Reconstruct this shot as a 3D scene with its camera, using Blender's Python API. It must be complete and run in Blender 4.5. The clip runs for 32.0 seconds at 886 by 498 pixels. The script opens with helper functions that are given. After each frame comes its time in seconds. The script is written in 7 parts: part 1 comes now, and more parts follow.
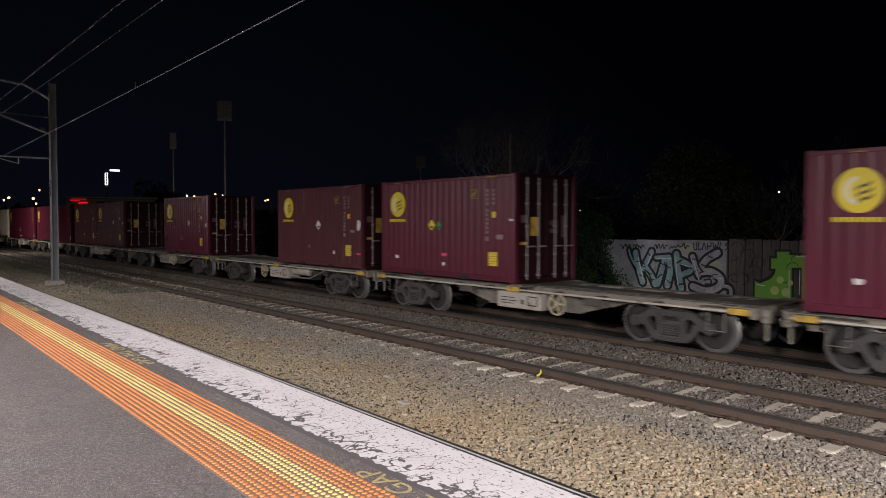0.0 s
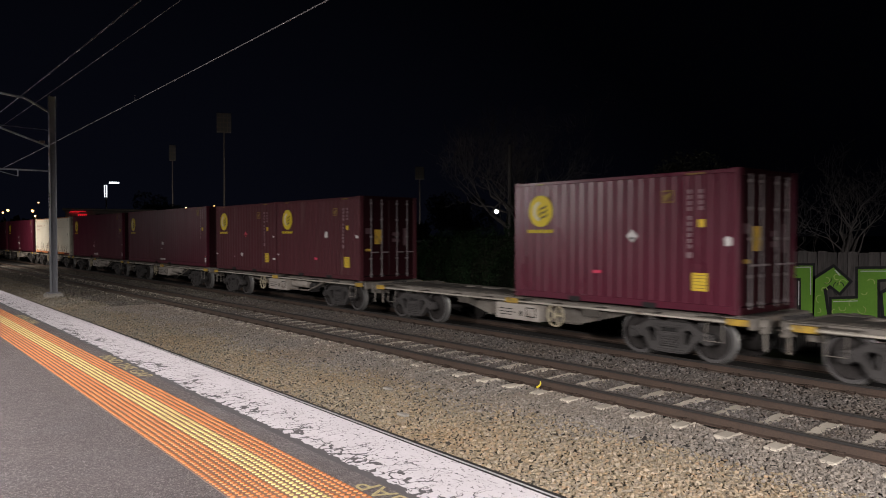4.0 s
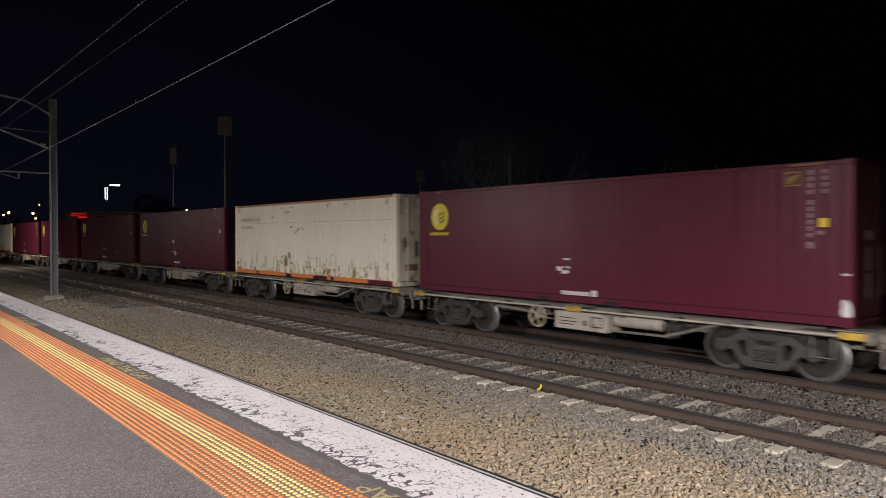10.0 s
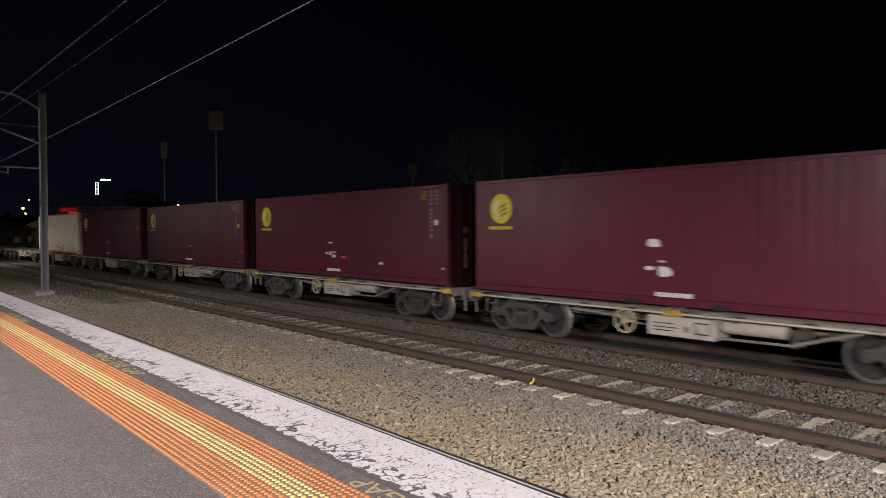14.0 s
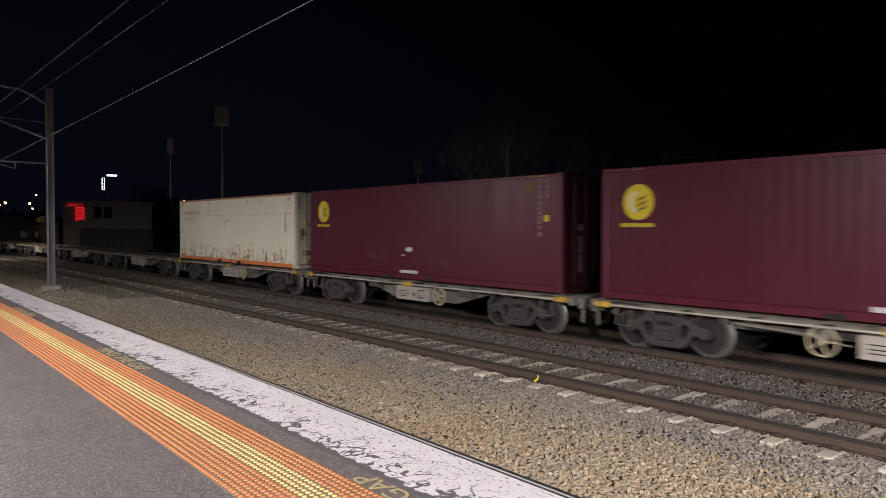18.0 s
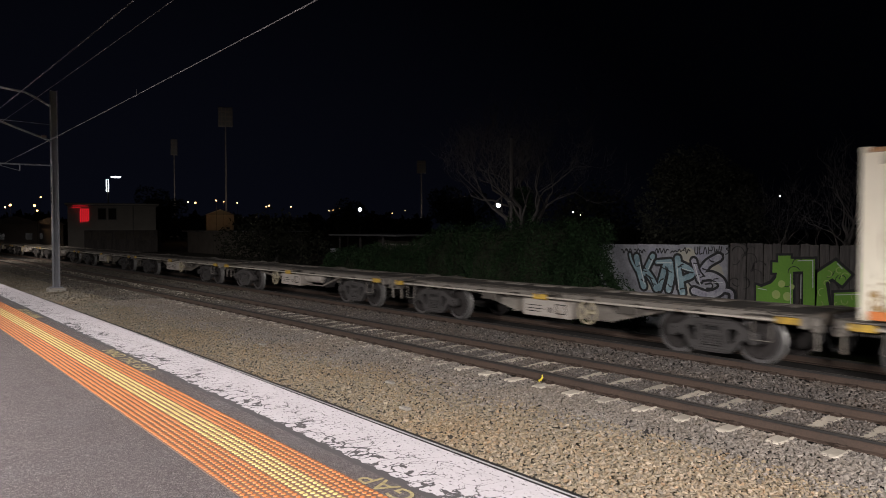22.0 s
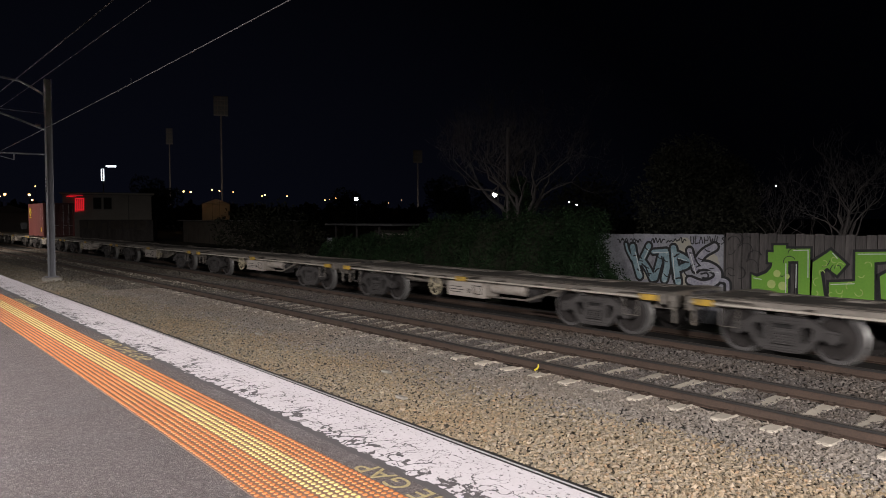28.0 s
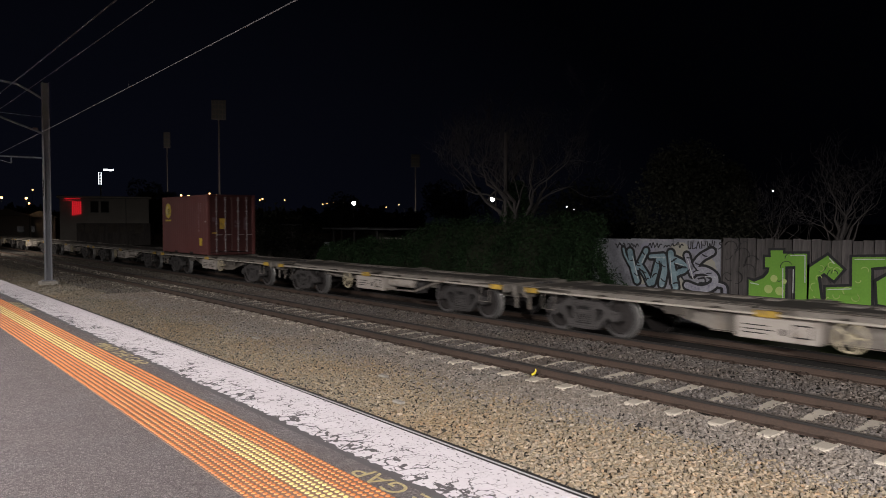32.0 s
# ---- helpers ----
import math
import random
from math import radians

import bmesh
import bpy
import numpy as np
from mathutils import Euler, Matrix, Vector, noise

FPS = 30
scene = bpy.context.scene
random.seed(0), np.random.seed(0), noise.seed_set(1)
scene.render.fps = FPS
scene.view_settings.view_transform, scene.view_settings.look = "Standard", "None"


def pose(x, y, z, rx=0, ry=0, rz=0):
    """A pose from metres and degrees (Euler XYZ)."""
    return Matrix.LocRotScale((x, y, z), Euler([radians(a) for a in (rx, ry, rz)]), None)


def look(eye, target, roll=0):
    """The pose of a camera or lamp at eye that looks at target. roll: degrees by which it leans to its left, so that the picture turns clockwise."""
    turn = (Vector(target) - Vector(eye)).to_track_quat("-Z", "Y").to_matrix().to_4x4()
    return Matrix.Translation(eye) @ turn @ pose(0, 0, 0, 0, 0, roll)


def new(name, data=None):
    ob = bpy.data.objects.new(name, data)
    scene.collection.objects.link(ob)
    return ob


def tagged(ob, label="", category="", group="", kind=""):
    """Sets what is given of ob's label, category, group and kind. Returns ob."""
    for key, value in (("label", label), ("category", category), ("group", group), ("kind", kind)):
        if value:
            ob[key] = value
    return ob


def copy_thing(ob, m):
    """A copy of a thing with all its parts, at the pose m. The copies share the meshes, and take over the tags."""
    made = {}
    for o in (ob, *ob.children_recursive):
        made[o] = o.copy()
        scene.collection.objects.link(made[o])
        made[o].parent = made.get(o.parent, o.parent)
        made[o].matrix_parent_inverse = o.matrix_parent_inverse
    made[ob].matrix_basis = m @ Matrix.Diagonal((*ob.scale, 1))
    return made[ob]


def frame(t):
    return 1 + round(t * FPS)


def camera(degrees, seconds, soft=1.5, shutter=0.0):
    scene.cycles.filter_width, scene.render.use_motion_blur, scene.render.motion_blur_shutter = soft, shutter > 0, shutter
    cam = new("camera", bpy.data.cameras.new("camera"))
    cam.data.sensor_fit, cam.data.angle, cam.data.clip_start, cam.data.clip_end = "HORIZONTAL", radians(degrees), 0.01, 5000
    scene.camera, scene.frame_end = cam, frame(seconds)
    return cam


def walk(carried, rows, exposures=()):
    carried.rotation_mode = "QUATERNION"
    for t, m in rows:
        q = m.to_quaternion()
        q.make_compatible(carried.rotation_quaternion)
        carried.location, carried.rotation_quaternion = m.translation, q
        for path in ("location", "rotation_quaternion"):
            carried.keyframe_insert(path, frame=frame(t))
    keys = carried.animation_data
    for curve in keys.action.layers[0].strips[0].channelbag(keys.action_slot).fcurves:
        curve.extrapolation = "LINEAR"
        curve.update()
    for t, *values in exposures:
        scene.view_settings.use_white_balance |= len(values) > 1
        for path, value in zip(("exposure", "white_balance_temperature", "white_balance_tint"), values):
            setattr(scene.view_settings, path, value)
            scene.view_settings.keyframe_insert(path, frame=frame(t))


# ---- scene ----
from mathutils import geometry

cam = camera(63.455, 32.0, soft=0.95, shutter=0.6)
EYE = Vector((0.0, 0.0, 2.64))


def aim(yaw, pitch, roll):
    """The hand-held camera turns on one spot; yaw is counted to the left of +y."""
    a, b = radians(yaw), radians(pitch)
    way = Vector((-math.sin(a) * math.cos(b), math.cos(a) * math.cos(b), math.sin(b)))
    return look(EYE, EYE + way, roll)


walk(cam, [
    (0, aim(50.978, -2.073, 0.154)),
    (0.5, aim(51.056, -2.028, 0.195)),
    (1, aim(51.163, -1.877, 0.267)),
    (1.5, aim(51.230, -1.702, 0.327)),
    (2, aim(51.207, -1.485, 0.289)),
    (2.5, aim(51.076, -1.258, 0.207)),
    (3, aim(50.970, -1.152, 0.082)),
    (3.5, aim(50.923, -1.168, 0.024)),
    (5.5, aim(50.860, -1.133, 0.017)),
    (6, aim(50.856, -1.113, 0.004)),
    (6.5, aim(50.905, -1.148, -0.070)),
    (7, aim(50.972, -1.158, -0.135)),
    (7.5, aim(51.043, -1.121, -0.213)),
    (8, aim(51.097, -1.077, -0.124)),
    (8.5, aim(51.103, -1.065, -0.036)),
    (9, aim(51.057, -1.088, 0.054)),
    (9.5, aim(51.003, -1.082, 0.068)),
    (10, aim(50.947, -0.966, 0.031)),
    (10.5, aim(50.831, -0.839, 0.008)),
    (11, aim(50.707, -0.764, 0.025)),
    (11.5, aim(50.671, -0.850, 0.058)),
    (12, aim(50.643, -1.047, 0.035)),
    (12.5, aim(50.507, -1.238, -0.048)),
    (13, aim(50.355, -1.354, -0.090)),
    (13.5, aim(50.294, -1.388, -0.098)),
    (14, aim(50.353, -1.411, -0.093)),
    (14.5, aim(50.513, -1.429, -0.117)),
    (16.5, aim(51.013, -1.608, -0.009)),
    (17, aim(50.999, -1.617, 0.076)),
    (17.5, aim(50.923, -1.641, 0.157)),
    (18, aim(50.756, -1.646, 0.205)),
    (18.5, aim(50.660, -1.546, 0.257)),
    (19, aim(50.666, -1.419, 0.229)),
    (19.5, aim(50.731, -1.365, 0.181)),
    (20, aim(50.780, -1.406, 0.084)),
    (20.5, aim(50.852, -1.542, 0.009)),
    (21, aim(50.952, -1.641, -0.069)),
    (21.5, aim(50.998, -1.651, -0.082)),
    (22, aim(51.053, -1.650, -0.079)),
    (22.5, aim(51.128, -1.655, -0.065)),
    (23, aim(51.187, -1.706, -0.088)),
    (23.5, aim(51.242, -1.760, -0.079)),
    (24, aim(51.261, -1.772, -0.102)),
    (24.5, aim(51.217, -1.779, -0.063)),
    (25, aim(51.116, -1.839, -0.066)),
    (25.5, aim(50.931, -1.981, -0.065)),
    (27.5, aim(50.743, -2.413, -0.055)),
    (28, aim(50.761, -2.482, -0.051)),
    (28.5, aim(50.730, -2.568, 0.016)),
    (29, aim(50.705, -2.617, 0.043)),
    (29.5, aim(50.698, -2.587, 0.081)),
    (30, aim(50.699, -2.448, 0.032)),
    (30.5, aim(50.697, -2.287, 0.025)),
    (31, aim(50.642, -2.170, 0.050)),
    (31.5, aim(50.603, -2.168, 0.051)),
    (32, aim(50.565, -2.135, 0.078)),
], exposures=[(0.0, 0.0), (32.0, 0.0)])

# ---- night sky and lamps ----
world = bpy.data.worlds.new("night")
scene.world = world
world.use_nodes = True
back = world.node_tree.nodes["Background"]
back.inputs[0].default_value = (0.4, 0.47, 0.95, 1)
# the town's glow brightens the night sky towards the west
facing = world.node_tree.nodes.new("ShaderNodeVectorMath")
facing.operation = "DOT_PRODUCT"
facing.inputs[1].default_value = (-1.0, 0.1, -0.8)
west = world.node_tree.nodes.new("ShaderNodeMapRange")
west.inputs["From Min"].default_value, west.inputs["From Max"].default_value = 0.5, 1.0
west.inputs["To Min"].default_value, west.inputs["To Max"].default_value = 0.0009, 0.0053
world.node_tree.links.new(world.node_tree.nodes.new("ShaderNodeTexCoord").outputs["Generated"], facing.inputs[0])
world.node_tree.links.new(facing.outputs["Value"], west.inputs["Value"])
world.node_tree.links.new(west.outputs[0], back.inputs[1])


def area_lamp(name, eye, target, watts, w, h, colour=(1.0, 0.945, 0.92)):
    light = bpy.data.lights.new(name, "AREA")
    light.shape, light.size, light.size_y, light.energy, light.color = "RECTANGLE", w, h, watts, colour
    ob = new(name, light)
    ob.matrix_world = look(eye, target)
    return ob


# platform lamps: place, lean towards the line, power, depth of the fitting, width of its beam
for x, y, z, lean, watts, deep, beam in ((6.0, -3.5, 7.67, 0.0, 2300, 0.05, 180), (11.0, -2.0, 4.1, 0.0, 22500, 0.6, 180), (-9.0, -8.0, 7.3, 0.0, 6000, 0.6, 180), (-28.0, -3.5, 5.0, 2.0, 1500, 0.4, 180),
                                         (-33.0, -1.2, 5.6, 0.0, 1050, 0.4, 100), (-46.0, -0.5, 5.6, 0.0, 1050, 0.4, 100), (-62.0, -1.5, 5.2, 1.0, 800, 0.5, 180)):
    area_lamp("platform_floodlight", (x, y, z), (x, y + lean, -4.0), watts, 2.4, deep).data.spread = radians(beam)
area_lamp("yard_lamp", (-71.0, 4.0, 6.5), (-73.5, 8.5, 0.0), 620, 0.6, 0.3, (1.0, 0.9, 0.8)).data.spread = radians(125)

def street_light(name, place, watts, colour=(1.0, 0.86, 0.76)):
    light = bpy.data.lights.new(name, "POINT")
    light.energy, light.color, light.shadow_soft_size = watts, colour, 0.3
    ob = new(name, light)
    ob.location = place
    return ob


# unseen fill lamps, added to brighten the unlit floodlight towers
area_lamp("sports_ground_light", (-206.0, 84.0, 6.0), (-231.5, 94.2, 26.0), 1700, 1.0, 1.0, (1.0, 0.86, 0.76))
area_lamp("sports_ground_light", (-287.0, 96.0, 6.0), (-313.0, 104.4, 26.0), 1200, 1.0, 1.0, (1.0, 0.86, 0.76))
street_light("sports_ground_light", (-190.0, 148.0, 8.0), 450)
# warm street lamps that light the trees behind them
for bearing, high, far, watts in ((80.7, 6.9, 150, 260), (82.2, 6.9, 150, 260), (68.5, 9.3, 178, 150)):
    street_light("street_lamp_light", (-math.sin(radians(bearing)) * far, math.cos(radians(bearing)) * far, high), watts, (1.0, 0.6, 0.3))

# ---- the line of the railway: s runs along the rails towards the right, offsets to the far side ----
K1, K2, TRAIN_Y = -0.000589, -4.349e-06, 14.407
NEAR_TRACK, PLATFORM_TRACK = -3.885, -9.765


def line_at(s):
    """Place and heading on the train's track."""
    y = TRAIN_Y + K1 * s * s / 2 + K2 * s ** 3 / 3
    return s, y, K1 * s + K2 * s * s


def on_line(s, off, z=0.0):
    x, y, a = line_at(s)
    return (x - math.sin(a) * off, y + math.cos(a) * off, z)


def at_line(s, off=0.0, z=0.0):
    x, y, z = on_line(s, off, z)
    return pose(x, y, z, 0, 0, math.degrees(line_at(s)[2]))


# ---- geometry helpers ----
class Geo:
    """Vertices and faces of one mesh."""

    def __init__(self):
        self.v, self.f = [], []

    def add(self, verts, faces):
        n = len(self.v)
        self.v += [tuple(p) for p in verts]
        self.f += [tuple(n + i for i in q) for q in faces]
        return self

    def box(self, x0, x1, y0, y1, z0, z1, c=0.0):
        if c <= 0:
            v = [(x, y, z) for x in (x0, x1) for y in (y0, y1) for z in (z0, z1)]
            return self.add(v, [(0, 1, 3, 2), (4, 6, 7, 5), (0, 4, 5, 1), (2, 3, 7, 6), (0, 2, 6, 4), (1, 5, 7, 3)])
        bm = bmesh.new()
        bmesh.ops.create_cube(bm, size=1)
        for p in bm.verts:
            p.co = Vector(((x0 + x1) / 2 + p.co.x * (x1 - x0), (y0 + y1) / 2 + p.co.y * (y1 - y0), (z0 + z1) / 2 + p.co.z * (z1 - z0)))
        bmesh.ops.bevel(bm, geom=bm.edges[:], offset=c, segments=1, affect="EDGES")
        return self.take(bm)

    def take(self, bm):
        bm.verts.index_update()
        self.add([p.co for p in bm.verts], [[p.index for p in q.verts] for q in bm.faces])
        bm.free()
        return self

    def tube(self, points, radii, seg=8, caps=True):
        """A tapered tube along points."""
        n0 = len(self.v)
        pts = [Vector(p) for p in points]
        side = None
        for i, p in enumerate(pts):
            d = (pts[min(i + 1, len(pts) - 1)] - pts[max(i - 1, 0)]).normalized()
            if side is None:
                side = d.orthogonal().normalized()
            side = (side - d * side.dot(d)).normalized()
            up = d.cross(side)
            r = radii[i] if hasattr(radii, "__len__") else radii
            for k in range(seg):
                a = 2 * math.pi * k / seg
                self.v.append(tuple(p + (side * math.cos(a) + up * math.sin(a)) * r))
        for i in range(len(pts) - 1):
            for k in range(seg):
                a, b = n0 + i * seg + k, n0 + i * seg + (k + 1) % seg
                self.f.append((a, b, b + seg, a + seg))
        if caps:
            self.f.append(tuple(n0 + k for k in reversed(range(seg))))
            self.f.append(tuple(n0 + (len(pts) - 1) * seg + k for k in range(seg)))
        return self

    def lathe_y(self, profile, seg=28, cx=0.0, cz=0.0):
        """A closed ring of revolution about an axis parallel to y; profile of (radius, y)."""
        n0, m = len(self.v), len(profile)
        for k in range(seg):
            a = 2 * math.pi * k / seg
            self.v += [(cx + r * math.sin(a), y, cz + r * math.cos(a)) for r, y in profile]
        for k in range(seg):
            for j in range(m - 1):
                a, b = n0 + k * m + j, n0 + ((k + 1) % seg) * m + j
                self.f.append((a, a + 1, b + 1, b))
        return self

    def prism_y(self, outline, y0, y1):
        """A plate: an outline of (x, z) given thickness from y0 to y1."""
        n = len(outline)
        v = [(x, y0, z) for x, z in outline] + [(x, y1, z) for x, z in outline]
        f = [tuple(range(n)), tuple(reversed(range(n, 2 * n)))]
        f += [(i, i + n, (i + 1) % n + n, (i + 1) % n) for i in range(n)]
        return self.add(v, f)

    def pierced_y(self, outline, holes, y0, y1):
        """A plate with openings cut through it."""
        loops = [list(outline)] + [list(h) for h in holes]
        flat = [p for h in loops for p in h]
        n = len(flat)
        f = [tuple(q) for q in geometry.tessellate_polygon([[Vector((x, z, 0)) for x, z in h] for h in loops])]
        f += [tuple(n + i for i in reversed(q)) for q in f]
        k = 0
        for h in loops:
            f += [(k + i, k + (i + 1) % len(h), n + k + (i + 1) % len(h), n + k + i) for i in range(len(h))]
            k += len(h)
        return self.add([(x, y0, z) for x, z in flat] + [(x, y1, z) for x, z in flat], f)

    def sweep(self, profile, s0, s1, ds, closed=False):
        """A profile of (offset, z) swept along the railway."""
        n, m = max(1, round((s1 - s0) / ds)), len(profile)
        n0 = len(self.v)
        for i in range(n + 1):
            s = s0 + (s1 - s0) * i / n
            self.v += [on_line(s, o, z) for o, z in profile]
        for i in range(n):
            for j in range(m if closed else m - 1):
                a, b = n0 + i * m + j, n0 + i * m + (j + 1) % m
                self.f.append((a, a + m, b + m, b))
        if closed:
            self.f.append(tuple(n0 + j for j in range(m)))
            self.f.append(tuple(n0 + n * m + j for j in reversed(range(m))))
        return self

    def mesh(self, name, material, smooth=0.0):
        me = bpy.data.meshes.new(name)
        me.from_pydata(self.v, [], self.f)
        bm = bmesh.new()
        bm.from_mesh(me)
        bmesh.ops.recalc_face_normals(bm, faces=bm.faces)
        bm.to_mesh(me)
        bm.free()
        if smooth:
            me.polygons.foreach_set("use_smooth", [True] * len(me.polygons))
            me.set_sharp_from_angle(angle=radians(smooth))
        me.materials.append(material)
        return me


def part(name, geo, material, parent=None, label="", at=None, smooth=0.0):
    """Links a Geo or a mesh as one object, under a thing or a part."""
    ob = new(name, geo.mesh(name, material, smooth) if isinstance(geo, Geo) else geo)
    if parent:
        ob.parent = parent
    if at is not None:
        ob.matrix_basis = at
    return tagged(ob, label)


def thing(name, label, category, at=None, group="", kind=""):
    ob = new(name)
    ob.empty_display_size = 0.2
    if at is not None:
        ob.matrix_basis = at
    return tagged(ob, label, category, group, kind)


# ---- materials ----
def material(name, colour, rough=0.7, metal=0.0, second=None, scale=3.0, fine=40.0, amount=0.5, bump=0.0, bump_scale=60.0, stretch=(1, 1, 1),
             vary=0.0, stain=None, stain_scale=1.2, stain_from=0.55, island=0.0):
    """A surface with variation at two scales, stains and fine relief."""
    m = bpy.data.materials.new(name)
    m.use_nodes = True
    nt = m.node_tree
    n, l = nt.nodes, nt.links
    bsdf = n["Principled BSDF"]
    bsdf.inputs["Metallic"].default_value = metal
    co = n.new("ShaderNodeTexCoord")
    mp = n.new("ShaderNodeMapping")
    mp.inputs["Scale"].default_value = stretch
    l.new(co.outputs["Object"], mp.inputs[0])
    second = second or tuple(c * 0.55 for c in colour)

    def tex(s, detail=5.0):
        t = n.new("ShaderNodeTexNoise")
        t.inputs["Scale"].default_value, t.inputs["Detail"].default_value = s, detail
        l.new(mp.outputs[0], t.inputs["Vector"])
        return t.outputs["Fac"]

    def ramp(src, a, b):
        r = n.new("ShaderNodeMapRange")
        r.inputs["From Min"].default_value, r.inputs["From Max"].default_value = a, b
        l.new(src, r.inputs["Value"])
        return r.outputs[0]

    def mix(fac, a, b, kind="MIX"):
        x = n.new("ShaderNodeMix")
        x.data_type, x.blend_type = "RGBA", kind
        for sock, val in ((x.inputs[0], fac), (x.inputs[6], a), (x.inputs[7], b)):
            if isinstance(val, (int, float)):
                sock.default_value = val
            elif isinstance(val, tuple):
                sock.default_value = (*val, 1)
            else:
                l.new(val, sock)
        return x.outputs[2]

    both = n.new("ShaderNodeMath")
    both.operation = "ADD"
    l.new(ramp(tex(scale), 0.35, 0.7), both.inputs[0])
    l.new(ramp(tex(fine), 0.35, 0.7), both.inputs[1])
    fac = n.new("ShaderNodeMath")
    fac.operation = "MULTIPLY"
    l.new(both.outputs[0], fac.inputs[0])
    fac.inputs[1].default_value = amount * 0.5
    col = mix(fac.outputs[0], colour, second)
    if stain:
        col = mix(ramp(tex(stain_scale, 8.0), stain_from, stain_from + 0.14), col, stain)
    if vary or island:
        src = n.new("ShaderNodeNewGeometry").outputs["Random Per Island"] if island else n.new("ShaderNodeObjectInfo").outputs["Random"]
        k = vary or island
        r = n.new("ShaderNodeMapRange")
        r.inputs["To Min"].default_value, r.inputs["To Max"].default_value = 1 - k, 1 + k
        l.new(src, r.inputs["Value"])
        x = n.new("ShaderNodeVectorMath")
        x.operation = "SCALE"
        l.new(col, x.inputs[0])
        l.new(r.outputs[0], x.inputs["Scale"])
        col = x.outputs[0]
    l.new(col, bsdf.inputs["Base Color"])
    rr = n.new("ShaderNodeMapRange")
    rr.inputs["To Min"].default_value, rr.inputs["To Max"].default_value = max(0.05, rough - 0.12), min(1.0, rough + 0.12)
    l.new(tex(scale * 2.3), rr.inputs["Value"])
    l.new(rr.outputs[0], bsdf.inputs["Roughness"])
    if bump:
        b = n.new("ShaderNodeBump")
        b.inputs["Strength"].default_value, b.inputs["Distance"].default_value = 0.8, bump
        l.new(tex(bump_scale), b.inputs["Height"])
        l.new(b.outputs[0], bsdf.inputs["Normal"])
    return m


def stone_material(name, colours, dust, even=0.0, tint=(1.0, 1.0, 1.0)):
    """Loose stones, each of its own colour; even draws the colours together."""
    mean = [sum(c[k] for c in colours) / len(colours) for k in range(3)]
    colours = [tuple((c[k] + (mean[k] - c[k]) * even) * tint[k] for k in range(3)) for c in colours]
    m = material(name, colours[0], 0.9, 0, tuple(c * 0.7 for c in colours[0]), 3, 45, 0.8)
    n, l = m.node_tree.nodes, m.node_tree.links
    bsdf = n["Principled BSDF"]
    old = bsdf.inputs["Base Color"].links[0].from_socket
    geo = n.new("ShaderNodeNewGeometry")
    ramp = n.new("ShaderNodeValToRGB")
    ramp.color_ramp.interpolation = "CONSTANT"
    while len(ramp.color_ramp.elements) < len(colours):
        ramp.color_ramp.elements.new(0.5)
    for i, c in enumerate(colours):
        ramp.color_ramp.elements[i].position = i / len(colours)
        ramp.color_ramp.elements[i].color = (*c, 1)
    l.new(geo.outputs["Random Per Island"], ramp.inputs[0])
    mix = n.new("ShaderNodeMix")
    mix.data_type, mix.blend_type = "RGBA", "MIX"
    mix.inputs[0].default_value = 0.68
    l.new(old, mix.inputs[6])
    l.new(ramp.outputs[0], mix.inputs[7])
    # brown rust dust in wide patches
    patch = n.new("ShaderNodeTexNoise")
    patch.inputs["Scale"].default_value, patch.inputs["Detail"].default_value = 0.55, 4.0
    l.new(n.new("ShaderNodeTexCoord").outputs["Object"], patch.inputs["Vector"])
    share = n.new("ShaderNodeMapRange")
    share.inputs["From Min"].default_value, share.inputs["From Max"].default_value = 0.42, 0.72
    share.inputs["To Max"].default_value = dust
    l.new(patch.outputs["Fac"], share.inputs["Value"])
    rusty = n.new("ShaderNodeMix")
    rusty.data_type, rusty.blend_type = "RGBA", "MULTIPLY"
    l.new(share.outputs[0], rusty.inputs[0])
    l.new(mix.outputs[2], rusty.inputs[6])
    rusty.inputs[7].default_value = (1.0, 0.83, 0.63, 1)
    l.new(rusty.outputs[2], bsdf.inputs["Base Color"])
    bsdf.inputs["Specular IOR Level"].default_value = 0.2
    return m


